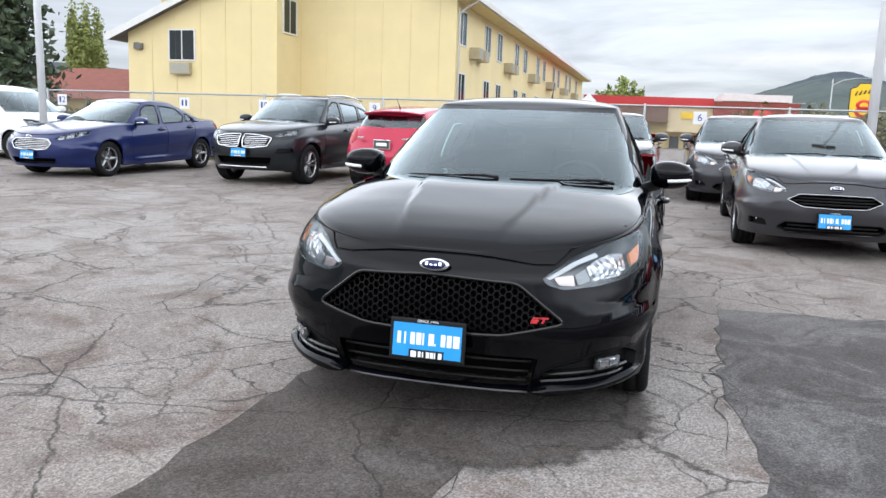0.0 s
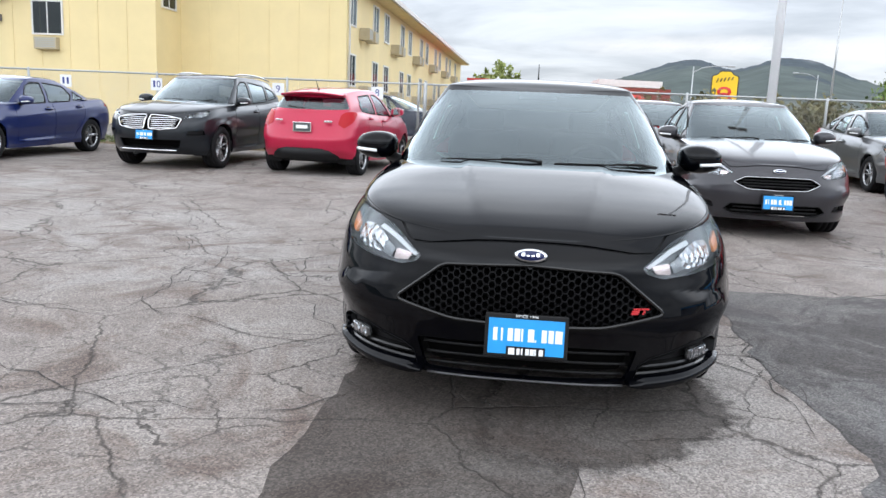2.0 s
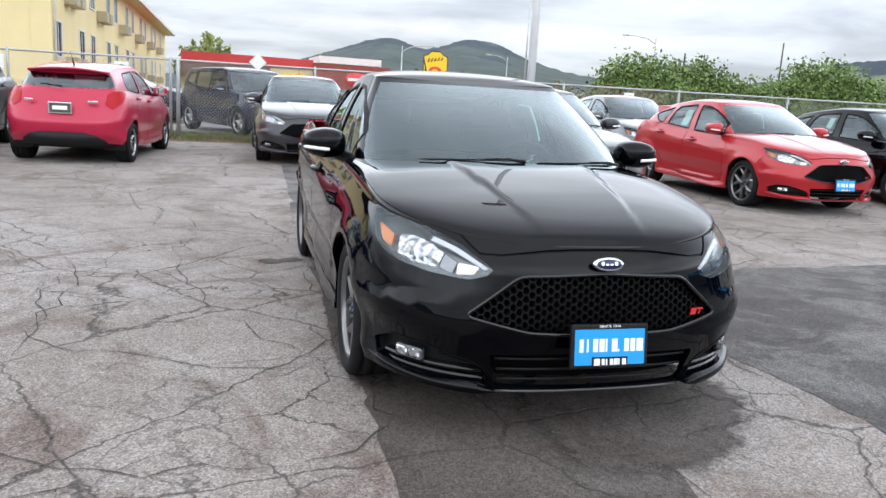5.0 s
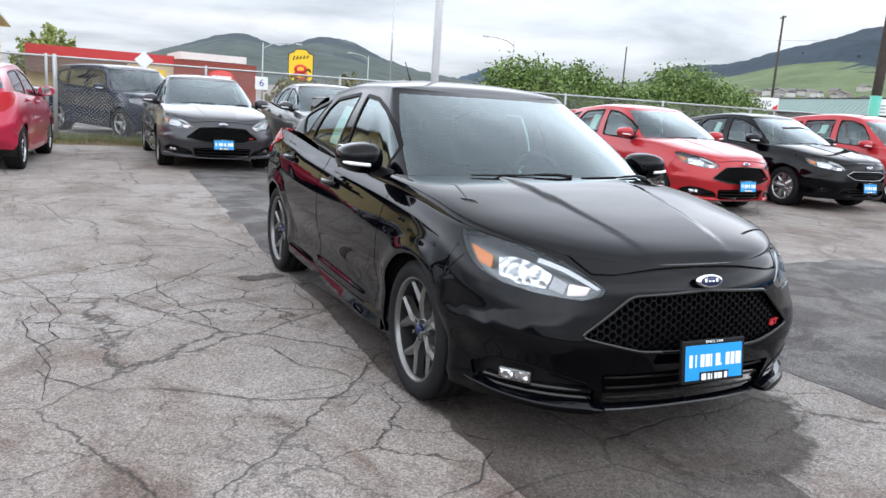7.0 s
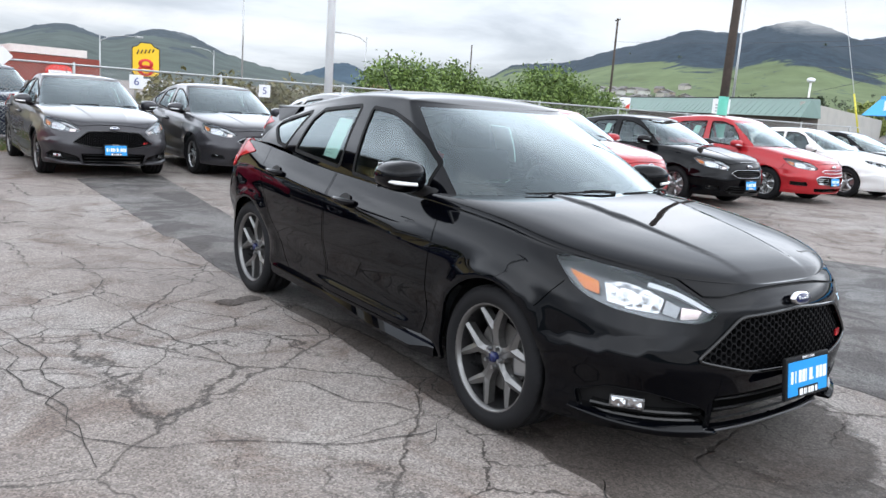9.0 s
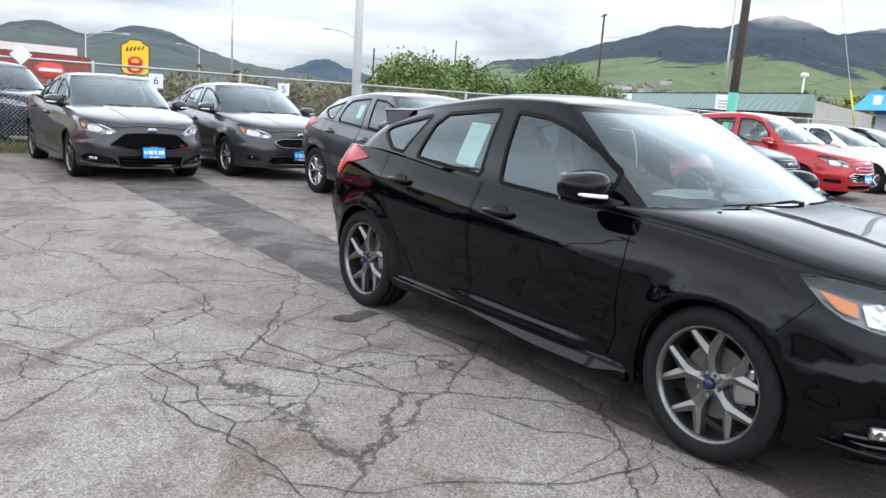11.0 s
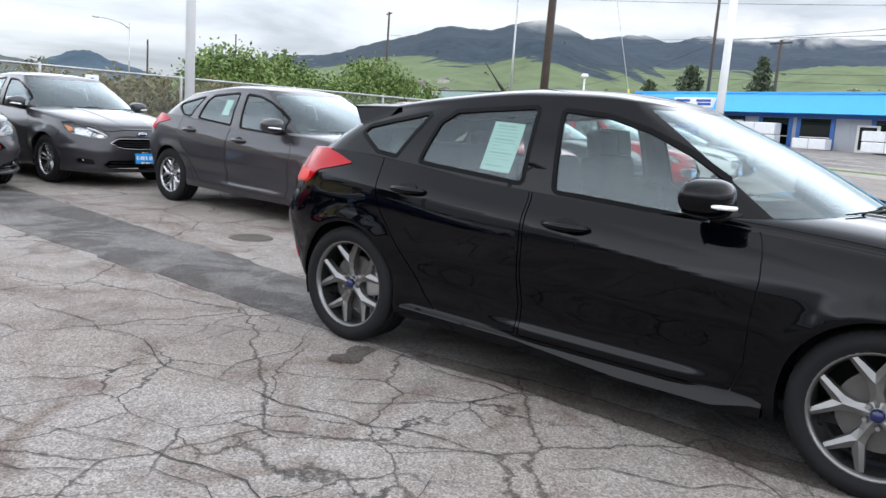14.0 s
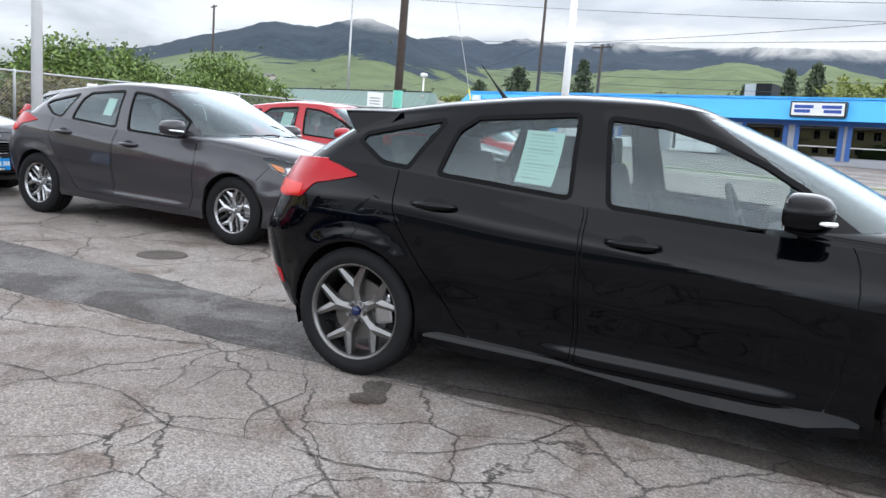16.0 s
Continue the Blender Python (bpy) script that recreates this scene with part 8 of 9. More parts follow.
def roof_spoiler(root, paint_m):
    bm = bmesh.new()
    rows = []
    for x in np.linspace(-0.56, 0.56, 15):
        k = 1 - (abs(x) / 0.58) ** 4
        e = 0.06 * (abs(x) / 0.56) ** 2
        rows.append([(x * 0.97, 1.36 - e, 1.335 - e * 0.3 + 0.012 * k), (x * 0.97, 1.50 - e, 1.335 - e * 0.4 + 0.014 * k), (x, 1.66 - e * 1.2, 1.335 - e * 0.5 + 0.010 * k), (x, 1.705 - e * 1.4, 1.340 - e * 0.5),
                     (x, 1.700 - e * 1.4, 1.326 - e * 0.5), (x * 1.06, 1.60 - e, 1.240 - e * 0.5), (x * 1.06, 1.46 - e, 1.215 - e * 0.5)])
    vv = [[bm.verts.new(p) for p in r] for r in rows]
    for a, b in zip(vv, vv[1:]):
        for k in range(6):
            f = bm.faces.new((a[k], a[k + 1], b[k + 1], b[k]))
            f.smooth = True
    bm.faces.new(vv[0][::-1])
    bm.faces.new(vv[-1])
    bmesh.ops.recalc_face_normals(bm, faces=bm.faces)
    part("roof_spoiler", bm, paint_m, root, "roof spoiler over the rear window")


def side_skirts(root, S, paint_m):
    for s in (1, -1):
        bm = bmesh.new()
        rows = []
        for y in np.linspace(-0.93, 0.93, 40):
            zl = float(S.low_f(y))
            k = max(0.0, min(1.0, (0.22 - y) / 0.55)) * max(0.0, min(1.0, (y + 0.90) / 0.16))
            rows.append([(0.868, y, zl + 0.082), (0.880, y, zl + 0.060), (0.884, y, zl + 0.046), (0.887 + 0.017 * k, y, zl + 0.040 - 0.036 * k), (0.885 + 0.015 * k, y, zl - 0.006 - 0.010 * k), (0.82, y, zl - 0.008)])
        vv = [[bm.verts.new((x * s, y, z)) for x, y, z in r] for r in rows]
        for a, b in zip(vv, vv[1:]):
            for k in range(5):
                bm.faces.new((a[k], a[k + 1], b[k + 1], b[k]))
        bmesh.ops.recalc_face_normals(bm, faces=bm.faces)
        part("side_skirt", bm, paint_m, root, "flared side skirt under the doors")


def window_paper(panes, S, sheet, corners, mat=None, bars=True):
    """A sheet of paper behind a side window, on both sides of the car."""
    uv = sheet.find([(0.65, y, z) for y, z in corners], (0.0005, 1, 1), (0, 1), (0.06, 0.94))
    for s, pane_ob in zip((1, -1), panes):
        rows = []
        for j in range(7):
            a = uv[0] + (uv[3] - uv[0]) * j / 6
            b = uv[1] + (uv[2] - uv[1]) * j / 6
            t = np.array([a + (b - a) * i / 4 for i in range(5)])
            q = sheet.fn(t[:, 0], t[:, 1]) - sheet.normal(t[:, 0], t[:, 1]) * 0.012
            rows.append(q * (s, 1, 1))
        V = [p for r in rows for p in r]
        F = [(j * 5 + i, j * 5 + i + 1, j * 5 + i + 6, j * 5 + i + 5) for j in range(6) for i in range(4)]
        p = part("window_sticker", mesh_of("window_sticker", V, F), mat or PAPER, pane_ob, "pale printed price sheet in the window")
        if bars:
            VV, FF = [], []
            r = random.Random(5)
            for k in range(13):
                t0, t1, w = 0.06 + k * 0.068, 0.06 + k * 0.068 + (0.014 if k % 4 else 0.03), 0.3 + 0.5 * r.random()
                for tt in (t0, t1):
                    for ww in (0.12, 0.12 + w):
                        a, b = uv[0] + (uv[3] - uv[0]) * tt, uv[1] + (uv[2] - uv[1]) * tt
                        c = a + (b - a) * ww
                        q = sheet.fn(c[:1], c[1:])[0] - sheet.normal(c[:1], c[1:])[0] * 0.0105
                        VV.append(q * (s, 1, 1))
                o = len(VV) - 4
                FF.append((o, o + 1, o + 3, o + 2))
            part("print_lines", mesh_of("print_lines", VV, FF), FAINT_PRINT, p)


def focus_sport(name, label, paint_m, fine):
    S = Shape(**FOCUS)
    o = dict(FOCUS_FIT, fine=fine, wheel="st", rim=0.243, antenna=0.93,
             grille=[(0, 0.690), (0.345, 0.674), (0.545, 0.515), (0.30, 0.460), (0, 0.450)],
             intake=[(0, 0.375), (0.445, 0.365), (0.405, 0.222), (0, 0.212)],
             fog=[(0.830, -1.80, 0.335), (0.764, -1.93, 0.392), (0.66, -2.03, 0.386), (0.50, -2.13, 0.335), (0.455, -2.15, 0.300), (0.440, -2.14, 0.232), (0.60, -2.08, 0.228), (0.74, -1.96, 0.243), (0.825, -1.82, 0.275)])
    root, low, house, panes, hl, fg, doors = build_car(name, label, "car", S, paint_m, o)
    front_sport(root, S, low, fg)
    car_badge(root, -2.222, 0.735)
    dealer_plate(root, -2.285, 0.428)
    roof_spoiler(root, paint_m)
    side_skirts(root, S, paint_m)
    window_paper(panes[1], S, house, [(0.59, 1.285), (0.405, 1.28), (0.42, 1.035), (0.60, 1.042)])
    for x in (-0.245, 0.245):
        bm = bmesh.new()
        z = float(S.top_z(abs(x), -1.42))
        box(bm, x - 0.008, -1.425, z - 0.004, x + 0.008, -1.405, z + 0.004, 0.002)
        part("washer_nozzle", bm, TRIM, root)
    return root


def repaint(root, old, fresh):
    """Gives a copy its own paint on the same meshes."""
    for ob in root.children_recursive:
        if ob.type == "MESH":
            for slot in ob.material_slots:
                if slot.material == old:
                    slot.link = "OBJECT"
                    slot.material = fresh


hero = focus_sport("hatchback_car", "glossy black five-door hatchback with a honeycomb grille parked on cracked asphalt", BLACK, 2)
hero.matrix_basis = pose(0.025, 0, 0)


def parked(ob, x, y, rz, label="", old=None, fresh=None, z=0.0):
    """A copy of a car at another stall, in its own paint."""
    c = copy_thing(ob, pose(x, y, z, 0, 0, rz))
    if label:
        c["label"] = label
    if fresh is not None:
        repaint(c, old, fresh)
    return c


def framed_front(root, S, low, grille, mat, bars, bar_mat, rad=0.010):
    """A grille surround and bars from a half outline of (x, z)."""
    full = list(grille) + [(-x, z) for x, z in grille[::-1] if x > 1e-6]
    pts = dense(rounded(full, 0.15, 3), 0.06)
    uv = low.find([(abs(x), -3, z) for x, z in pts], (1, 0.001, 1), (0, 1.05), (0, 0.29))
    ys = low.fn(uv[:, 0], uv[:, 1])[:, 1]
    bm = bmesh.new()
    ring = [(x, y - 0.004, z) for (x, z), y in zip(pts, ys)]
    tube(bm, ring + ring[:1], rad, 8, False)
    part("grille_frame", bm, mat, root, "grille surround")
    for z, w in bars:
        xs = np.linspace(-w, w, 13)
        uv = low.find([(abs(x), -3, z) for x in xs], (1, 0.001, 1), (0, 1.05), (0, 0.29))
        ys = low.fn(uv[:, 0], uv[:, 1])[:, 1]
        bm = bmesh.new()
        tube(bm, [(x, y + 0.018, z) for x, y in zip(xs, ys)], 0.009, 6)
        part("grille_bar", bm, bar_mat, root)


def focus_plain(label, paint_m, wheel, frame_mat, category="car"):
    S = Shape(**FOCUS)
    g = [(0, 0.660), (0.33, 0.655), (0.44, 0.595), (0.30, 0.530), (0, 0.522)]
    o = dict(FOCUS_FIT, fine=1, wheel=wheel, grille=g, intake=[(0, 0.375), (0.45, 0.370), (0.52, 0.305), (0.42, 0.255), (0, 0.245)],
             fog=[(0.72, -1.90, 0.40), (0.60, -2.03, 0.385), (0.58, -2.05, 0.32), (0.73, -1.90, 0.32)], rim=0.215)
    root, low, house, panes, hl, fg, doors = build_car("hatchback_car", label, category, S, paint_m, o)
    framed_front(root, S, low, g, frame_mat, ((0.62, 0.36), (0.59, 0.39), (0.56, 0.33)), TRIM, 0.0065)
    framed_front(root, S, low, [(0, 0.375), (0.45, 0.370), (0.52, 0.305), (0.42, 0.255), (0, 0.245)], TRIM, ((0.335, 0.42), (0.295, 0.44)), TRIM, 0.006)
    car_badge(root, -2.222, 0.725)
    dealer_plate(root, -2.275, 0.405)
    window_paper(panes[1], S, house, [(0.56, 1.285), (0.43, 1.28), (0.44, 1.10), (0.57, 1.105)], bars=False)
    for s, ob in zip((1, -1), fg):
        bm = bmesh.new()
        bmesh.ops.create_uvsphere(bm, u_segments=14, v_segments=8, radius=0.035)
        bmesh.ops.transform(bm, matrix=Matrix.Translation((0.66 * s, -1.945, 0.36)) @ Matrix.Diagonal((1.3, 0.5, 0.9, 1)), verts=bm.verts)
        part("fog_lamp", bm, REFLECTOR, ob)
    return root


parked(hero, -0.10, 10.32, 0.0, "grey metallic hatchback with a honeycomb grille parked at the fence", BLACK, MAGNETIC)
parked(hero, 6.38, 5.98, 1.0, "bright red hatchback with a honeycomb grille among parked cars", BLACK, RED_TRI)
g1 = focus_plain("grey metallic hatchback with machined mesh wheels", MAGNETIC, "mesh", CHROME_DULL)
g1.matrix_basis = pose(2.62, 5.50, 0, 0, 0, -0.9)
g5 = focus_plain("dark grey hatchback with silver ten-spoke wheels", MAGNETIC, "ten", CHROME_DULL)
g5.matrix_basis = pose(2.20, 10.33, 0)
parked(g5, 6.9, 10.95, 0, "silver grey hatchback parked behind a red one", MAGNETIC, SILVER_GREY)
blk = focus_plain("black compact car with silver wheel covers", BLACK, "hub", CHROME_DULL)
blk.matrix_basis = pose(9.29, 6.18, 0)

FUSION = dict(crease=[(-1.2, 0.72), (-0.8, 0.74), (0, 0.80), (0.8, 0.85), (1.6, 0.90)], width=0.925, wb=2.85, wr=0.33, arch=0.36, flare=0.014, cf=0.75, nf=2.5, cr=0.55, nr=2.8, ridge=0.008,
              nose=[(0, -2.28), (0.15, -2.36), (0.4, -2.41), (0.7, -2.40), (0.85, -2.37), (1, -2.27)],
              tail=[(0, 2.32), (0.3, 2.44), (0.55, 2.47), (0.8, 2.43), (1, 2.36)], prof=FOCUS["prof"],
              taper=[(-2.5, 0.955), (-1.7, 0.985), (-0.8, 1), (0.9, 1), (1.7, 0.985), (2.5, 0.93)],
              low=[(-2.5, 0.2), (-1.8, 0.19), (0, 0.2), (1.8, 0.24), (2.5, 0.3)],
              shoulder=[(-2.5, 0.74), (-2.28, 0.77), (-2, 0.82), (-1.6, 0.87), (-1.2, 0.91), (-0.8, 0.935), (0, 0.965), (0.8, 0.99), (1.5, 1.02), (2.0, 1.03), (2.5, 1.0)],
              crown=[(-2.28, 0), (-2.2, 0.03), (-2, 0.06), (-1.6, 0.085), (-1.1, 0.095), (-0.5, 0.08), (-0.2, 0), (1.2, 0), (1.5, 0.04), (1.9, 0.06), (2.3, 0.04), (2.42, 0)],
              belt=(-1.12, 0.50, 1.95, 0.42, 0.80, 0.66), top=(-0.15, 0.13, 1.05, 0.18, 0.58, 0.53),
              roof=[(-0.15, 1.395), (0.2, 1.41), (0.6, 1.40), (1.05, 1.355)], roof_crown=[(-0.15, 0), (0, 0.035), (0.2, 0.055), (0.8, 0.055), (1.05, 0.03)])


def sedan(label, paint_m, wheel="five"):
    S = Shape(**FUSION)
    g = [(0, 0.705), (0.36, 0.695), (0.44, 0.62), (0.36, 0.52), (0, 0.49)]
    o = dict(fine=1, wheel=wheel, rim=0.22, cowl=-0.55, deck=1.45, dash=-0.55, seat_y=0.1, grille=g,
             intake=[(0, 0.36), (0.50, 0.36), (0.45, 0.25), (0, 0.24)],
             doors=[[(-0.72, 1.1), (-0.80, 0.75), (-0.76, 0.29), (0.25, 0.29), (0.27, 1.1)], [(0.29, 1.1), (0.27, 0.29), (0.85, 0.30), (1.0, 0.48), (1.2, 0.72), (1.25, 1.1)]],
             windows=[[(-0.50, 0.962), (0.2, 0.99), (0.24, 1.33), (0.0, 1.335), (-0.22, 1.26)], [(0.32, 0.995), (1.0, 1.02), (1.08, 1.12), (0.92, 1.28), (0.35, 1.33)], [(1.14, 1.035), (1.45, 1.06), (1.2, 1.18)]],
             head=[(0.46, -2.30, 0.69), (0.50, -2.24, 0.755), (0.66, -2.02, 0.80), (0.76, -1.82, 0.84), (0.80, -1.75, 0.82), (0.80, -1.85, 0.76), (0.74, -2.05, 0.72), (0.60, -2.22, 0.68)],
             tail=[(0.84, 1.95, 0.93), (0.80, 2.1, 0.99), (0.66, 2.36, 0.99), (0.55, 2.42, 0.96), (0.56, 2.43, 0.87), (0.72, 2.34, 0.86), (0.83, 2.1, 0.86)],
             handles=[(0.0, 0.22, 0.87), (0.95, 1.15, 0.91)], windscreen=(0.03, 0.235, 0.235, 0.94), rear_glass=(0.06, 0.94, 0.79), mirror=(0.95, -0.58, 1.03))
    root, low, house, panes, hl, fg, doors = build_car("sedan_car", label, "car", S, paint_m, o)
    framed_front(root, S, low, g, CHROME, [(0.52 + 0.030 * k, 0.37 + 0.03 * min(k, 3) - 0.03 * max(0, k - 3)) for k in range(6)], CHROME)
    car_badge(root, -2.405, 0.745)
    dealer_plate(root, -2.455, 0.42)
    return root


blue = sedan("deep blue sedan with a barred chrome grille", BLUE_DEEP)
blue.matrix_basis = pose(-9.92, 8.70, 0, 0, 0, -2.5)
parked(blue, 15.6, 6.45, 0, "white sedan with a barred chrome grille", BLUE_DEEP, WHITE_CAR)
parked(blue, 18.5, 6.9, 0, "black sedan at the end of the row", BLUE_DEEP, BLACK)
parked(blue, -4.6, 20.2, 84, "dark sedan parked along the side street", BLUE_DEEP, NAVY, float(rise(-4.6, 20.2)) + 0.012)

SUV = dict(width=0.93, wb=2.69, wr=0.362, arch=0.40, flare=0.018, cf=0.70, nf=2.5, cr=0.5, nr=2.8, ridge=0.010,
           nose=[(0, -2.10), (0.2, -2.19), (0.5, -2.24), (0.8, -2.22), (1, -2.10)], tail=[(0, 2.08), (0.3, 2.23), (0.6, 2.27), (0.8, 2.22), (1, 2.12)],
           prof=[(0, 0.94), (0.12, 0.97), (0.3, 0.97), (0.55, 1.0), (0.78, 0.99), (0.9, 0.965), (1, 0.91)],
           taper=FOCUS["taper"], low=[(-2.3, 0.27), (-1.6, 0.25), (0, 0.25), (1.6, 0.28), (2.3, 0.36)],
           shoulder=[(-2.3, 0.90), (-2.10, 0.925), (-1.7, 0.98), (-1.2, 1.03), (-0.7, 1.055), (0.5, 1.09), (1.4, 1.15), (2.3, 1.13)],
           crown=[(-2.10, 0), (-2.04, 0.03), (-1.85, 0.06), (-1.5, 0.09), (-1.1, 0.10), (-0.6, 0.09), (-0.3, 0), (2.3, 0)],
           belt=(-1.10, 0.48, 2.10, 0.42, 0.80, 0.70), top=(-0.22, 0.13, 1.72, 0.2, 0.61, 0.56),
           roof=[(-0.22, 1.545), (0.2, 1.575), (0.8, 1.565), (1.4, 1.52), (1.72, 1.47)], roof_crown=[(-0.22, 0), (-0.1, 0.03), (0.2, 0.055), (1.2, 0.055), (1.72, 0.03)])
S = Shape(**SUV)
wing = [(0.03, 0.90), (0.35, 0.885), (0.56, 0.84), (0.50, 0.70), (0.25, 0.665), (0.04, 0.67)]
o = dict(fine=1, wheel="ten", rim=0.24, grille=[(0, 0.905), (0.35, 0.89), (0.58, 0.845), (0.51, 0.69), (0.25, 0.655), (0, 0.655)], intake=[(0, 0.50), (0.55, 0.50), (0.50, 0.36), (0, 0.35)],
         doors=[[(-0.74, 1.3), (-0.80, 0.80), (-0.76, 0.36), (0.22, 0.36), (0.24, 1.3)], [(0.26, 1.3), (0.24, 0.36), (0.72, 0.38), (0.92, 0.62), (1.12, 0.84), (1.16, 1.3)]],
         windows=[[(-0.54, 1.085), (0.16, 1.115), (0.20, 1.49), (0.0, 1.495), (-0.25, 1.40)], [(0.28, 1.12), (1.0, 1.16), (1.03, 1.44), (0.31, 1.49)], [(1.12, 1.18), (1.58, 1.235), (1.50, 1.34), (1.15, 1.42)]],
         head=[(0.58, -2.06, 0.845), (0.60, -2.02, 0.90), (0.72, -1.85, 0.94), (0.80, -1.62, 0.96), (0.82, -1.68, 0.90), (0.78, -1.86, 0.86)],
         tail=[(0.84, 1.85, 1.02), (0.78, 2.0, 1.10), (0.4, 2.24, 1.06), (0.4, 2.25, 0.98), (0.78, 2.05, 0.94)],
         fog=[(0.78, -1.85, 0.66), (0.62, -2.04, 0.65), (0.60, -2.06, 0.58), (0.79, -1.84, 0.60)],
         handles=[(0.0, 0.2, 0.96), (0.9, 1.1, 1.0)], windscreen=(0.03, 0.235, 0.235, 0.94), rear_glass=(0.15, 0.9, 0.80), tints=[GLASS, GLASS_DARK, GLASS_DARK], back_tint=GLASS_DARK, mirror=(0.96, -0.58, 1.15))
suv, low, house, panes, hl, fg, doors = build_car("suv_car", "black compact luxury suv with a split-wing chrome grille", "car", S, DARK_SUV, o)
for s in (1, -1):
    pts = dense(rounded(wing, 0.2, 3), 0.06)
    uv = low.find([(x, -3, z) for x, z in pts], (1, 0.001, 1), (0, 1.05), (0, 0.29))
    ys = low.fn(uv[:, 0], uv[:, 1])[:, 1]
    bm = bmesh.new()
    ring = [(x * s, y - 0.006, z) for (x, z), y in zip(pts, ys)]
    tube(bm, ring + ring[:1], 0.011, 8, False)
    part("grille_frame", bm, CHROME, suv)
    for k in range(6):
        z = 0.69 + k * 0.032
        xs = np.linspace(0.05, 0.50 - abs(k - 4) * 0.012, 8)
        uv = low.find([(x, -3, z) for x in xs], (1, 0.001, 1), (0, 1.05), (0, 0.29))
        ys = low.fn(uv[:, 0], uv[:, 1])[:, 1]
        bm = bmesh.new()
        tube(bm, [(x * s, y + 0.004, z + 0.02 * x) for x, y in zip(xs, ys)], 0.009, 6)
        part("grille_bar", bm, CHROME, suv)
    bm = bmesh.new()
    tube(bm, [(0.56 * s, y, float(S.roof_f(y)) + 0.055 + 0.02 * math.sin(math.pi * (y + 0.1) / 1.7)) for y in np.linspace(-0.05, 1.55, 9)], 0.016, 8)
    part("roof_rail", bm, CHROME, suv, "chrome roof rail")
bm = bmesh.new()
tube(bm, [(x, -2.215 + 0.25 * abs(x) ** 3, 0.33) for x in np.linspace(-0.5, 0.5, 11)], 0.014, 8)
part("chin_strip", bm, CHROME, suv)
dealer_plate(suv, -2.30, 0.58)
suv.matrix_basis = pose(-6.15, 9.37, 0, 0, 0, -3.5)

# small red hatchback seen from behind
FIESTA = dict(crease=[(-1.1, 0.70), (-0.6, 0.75), (0, 0.83), (0.6, 0.90), (1.5, 0.97)], width=0.86, wb=2.489, wr=0.305, arch=0.335, flare=0.014, cf=0.62, nf=2.4, cr=0.42, nr=2.9, ridge=0.008,
              nose=[(0, -1.93), (0.3, -2.02), (0.6, -2.03), (0.85, -2.0), (1, -1.92)], tail=[(0, 1.80), (0.18, 1.91), (0.38, 1.94), (0.55, 1.90), (0.8, 1.82), (1, 1.74)],
              prof=FOCUS["prof"], taper=[(-2.1, 0.95), (-1.4, 0.985), (-0.7, 1), (0.8, 1), (1.4, 0.98), (2.0, 0.93)], low=[(-2.1, 0.2), (0, 0.2), (1.3, 0.26), (2, 0.34)],
              shoulder=[(-2.1, 0.78), (-1.92, 0.80), (-1.5, 0.88), (-1.1, 0.94), (-0.7, 0.965), (0, 0.985), (0.8, 1.03), (1.3, 1.07), (1.7, 1.05), (2, 0.98)],
              crown=[(-1.92, 0), (-1.86, 0.03), (-1.6, 0.07), (-1.2, 0.095), (-0.6, 0.085), (-0.3, 0), (2, 0)],
              belt=(-1.05, 0.45, 1.72, 0.34, 0.755, 0.66), top=(-0.28, 0.12, 1.46, 0.15, 0.56, 0.52),
              roof=[(-0.28, 1.395), (0.1, 1.42), (0.6, 1.415), (1.2, 1.36), (1.46, 1.32)], roof_crown=[(-0.28, 0), (-0.15, 0.035), (0.1, 0.055), (1.0, 0.055), (1.46, 0.04)])
S = Shape(**FIESTA)
g = [(0, 0.52), (0.42, 0.51), (0.34, 0.30), (0, 0.29)]
o = dict(fine=1, wheel="five", rim=0.205, grille=g, seat_y=0.0, dash=-0.6,
         doors=[[(-0.72, 1.2), (-0.78, 0.75), (-0.74, 0.28), (0.22, 0.28), (0.24, 1.2)], [(0.26, 1.2), (0.24, 0.28), (0.66, 0.30), (0.86, 0.52), (1.02, 0.78), (1.05, 1.2)]],
         windows=[[(-0.50, 1.0), (0.16, 1.02), (0.20, 1.345), (0.0, 1.345), (-0.24, 1.27)], [(0.30, 1.03), (0.92, 1.075), (0.98, 1.15), (0.88, 1.305), (0.33, 1.345)]],
         head=[(0.42, -1.90, 0.66), (0.46, -1.84, 0.74), (0.64, -1.58, 0.82), (0.72, -1.38, 0.87), (0.76, -1.42, 0.82), (0.74, -1.62, 0.74), (0.58, -1.82, 0.66)],
         tail=[(0.78, 1.42, 1.04), (0.72, 1.55, 1.09), (0.60, 1.72, 1.04), (0.58, 1.82, 0.88), (0.68, 1.78, 0.80), (0.76, 1.62, 0.88)],
         handles=[(0.0, 0.2, 0.90), (0.78, 0.97, 0.95)], windscreen=(0.03, 0.235, 0.235, 0.94), rear_glass=(0.16, 0.88, 0.785), back_tint=GLASS_SMOKE, mirror=(0.89, -0.60, 1.06), antenna=1.2)
fiesta, low, house, panes, hl, fg, doors = build_car("hatchback_car", "raspberry red small hatchback parked nose to the fence", "car", S, RED_PINK, o)
bm = bmesh.new()
box(bm, -0.16, 1.905, 0.72, 0.16, 1.93, 0.88, 0.006)
pf = part("plate_frame", bm, CHROME, fiesta)
bm = bmesh.new()
box(bm, -0.14, 1.93, 0.735, 0.14, 1.936, 0.865, 0.002)
part("number_plate", bm, grained("dark_plate", (0.05, 0.06, 0.06), 0.5, 0.2, 8, 60, 0.1), pf)
bm = bmesh.new()
box(bm, -0.10, 1.936, 0.775, 0.10, 1.939, 0.83)
part("text_bar", bm, WHITE_PRINT, pf)
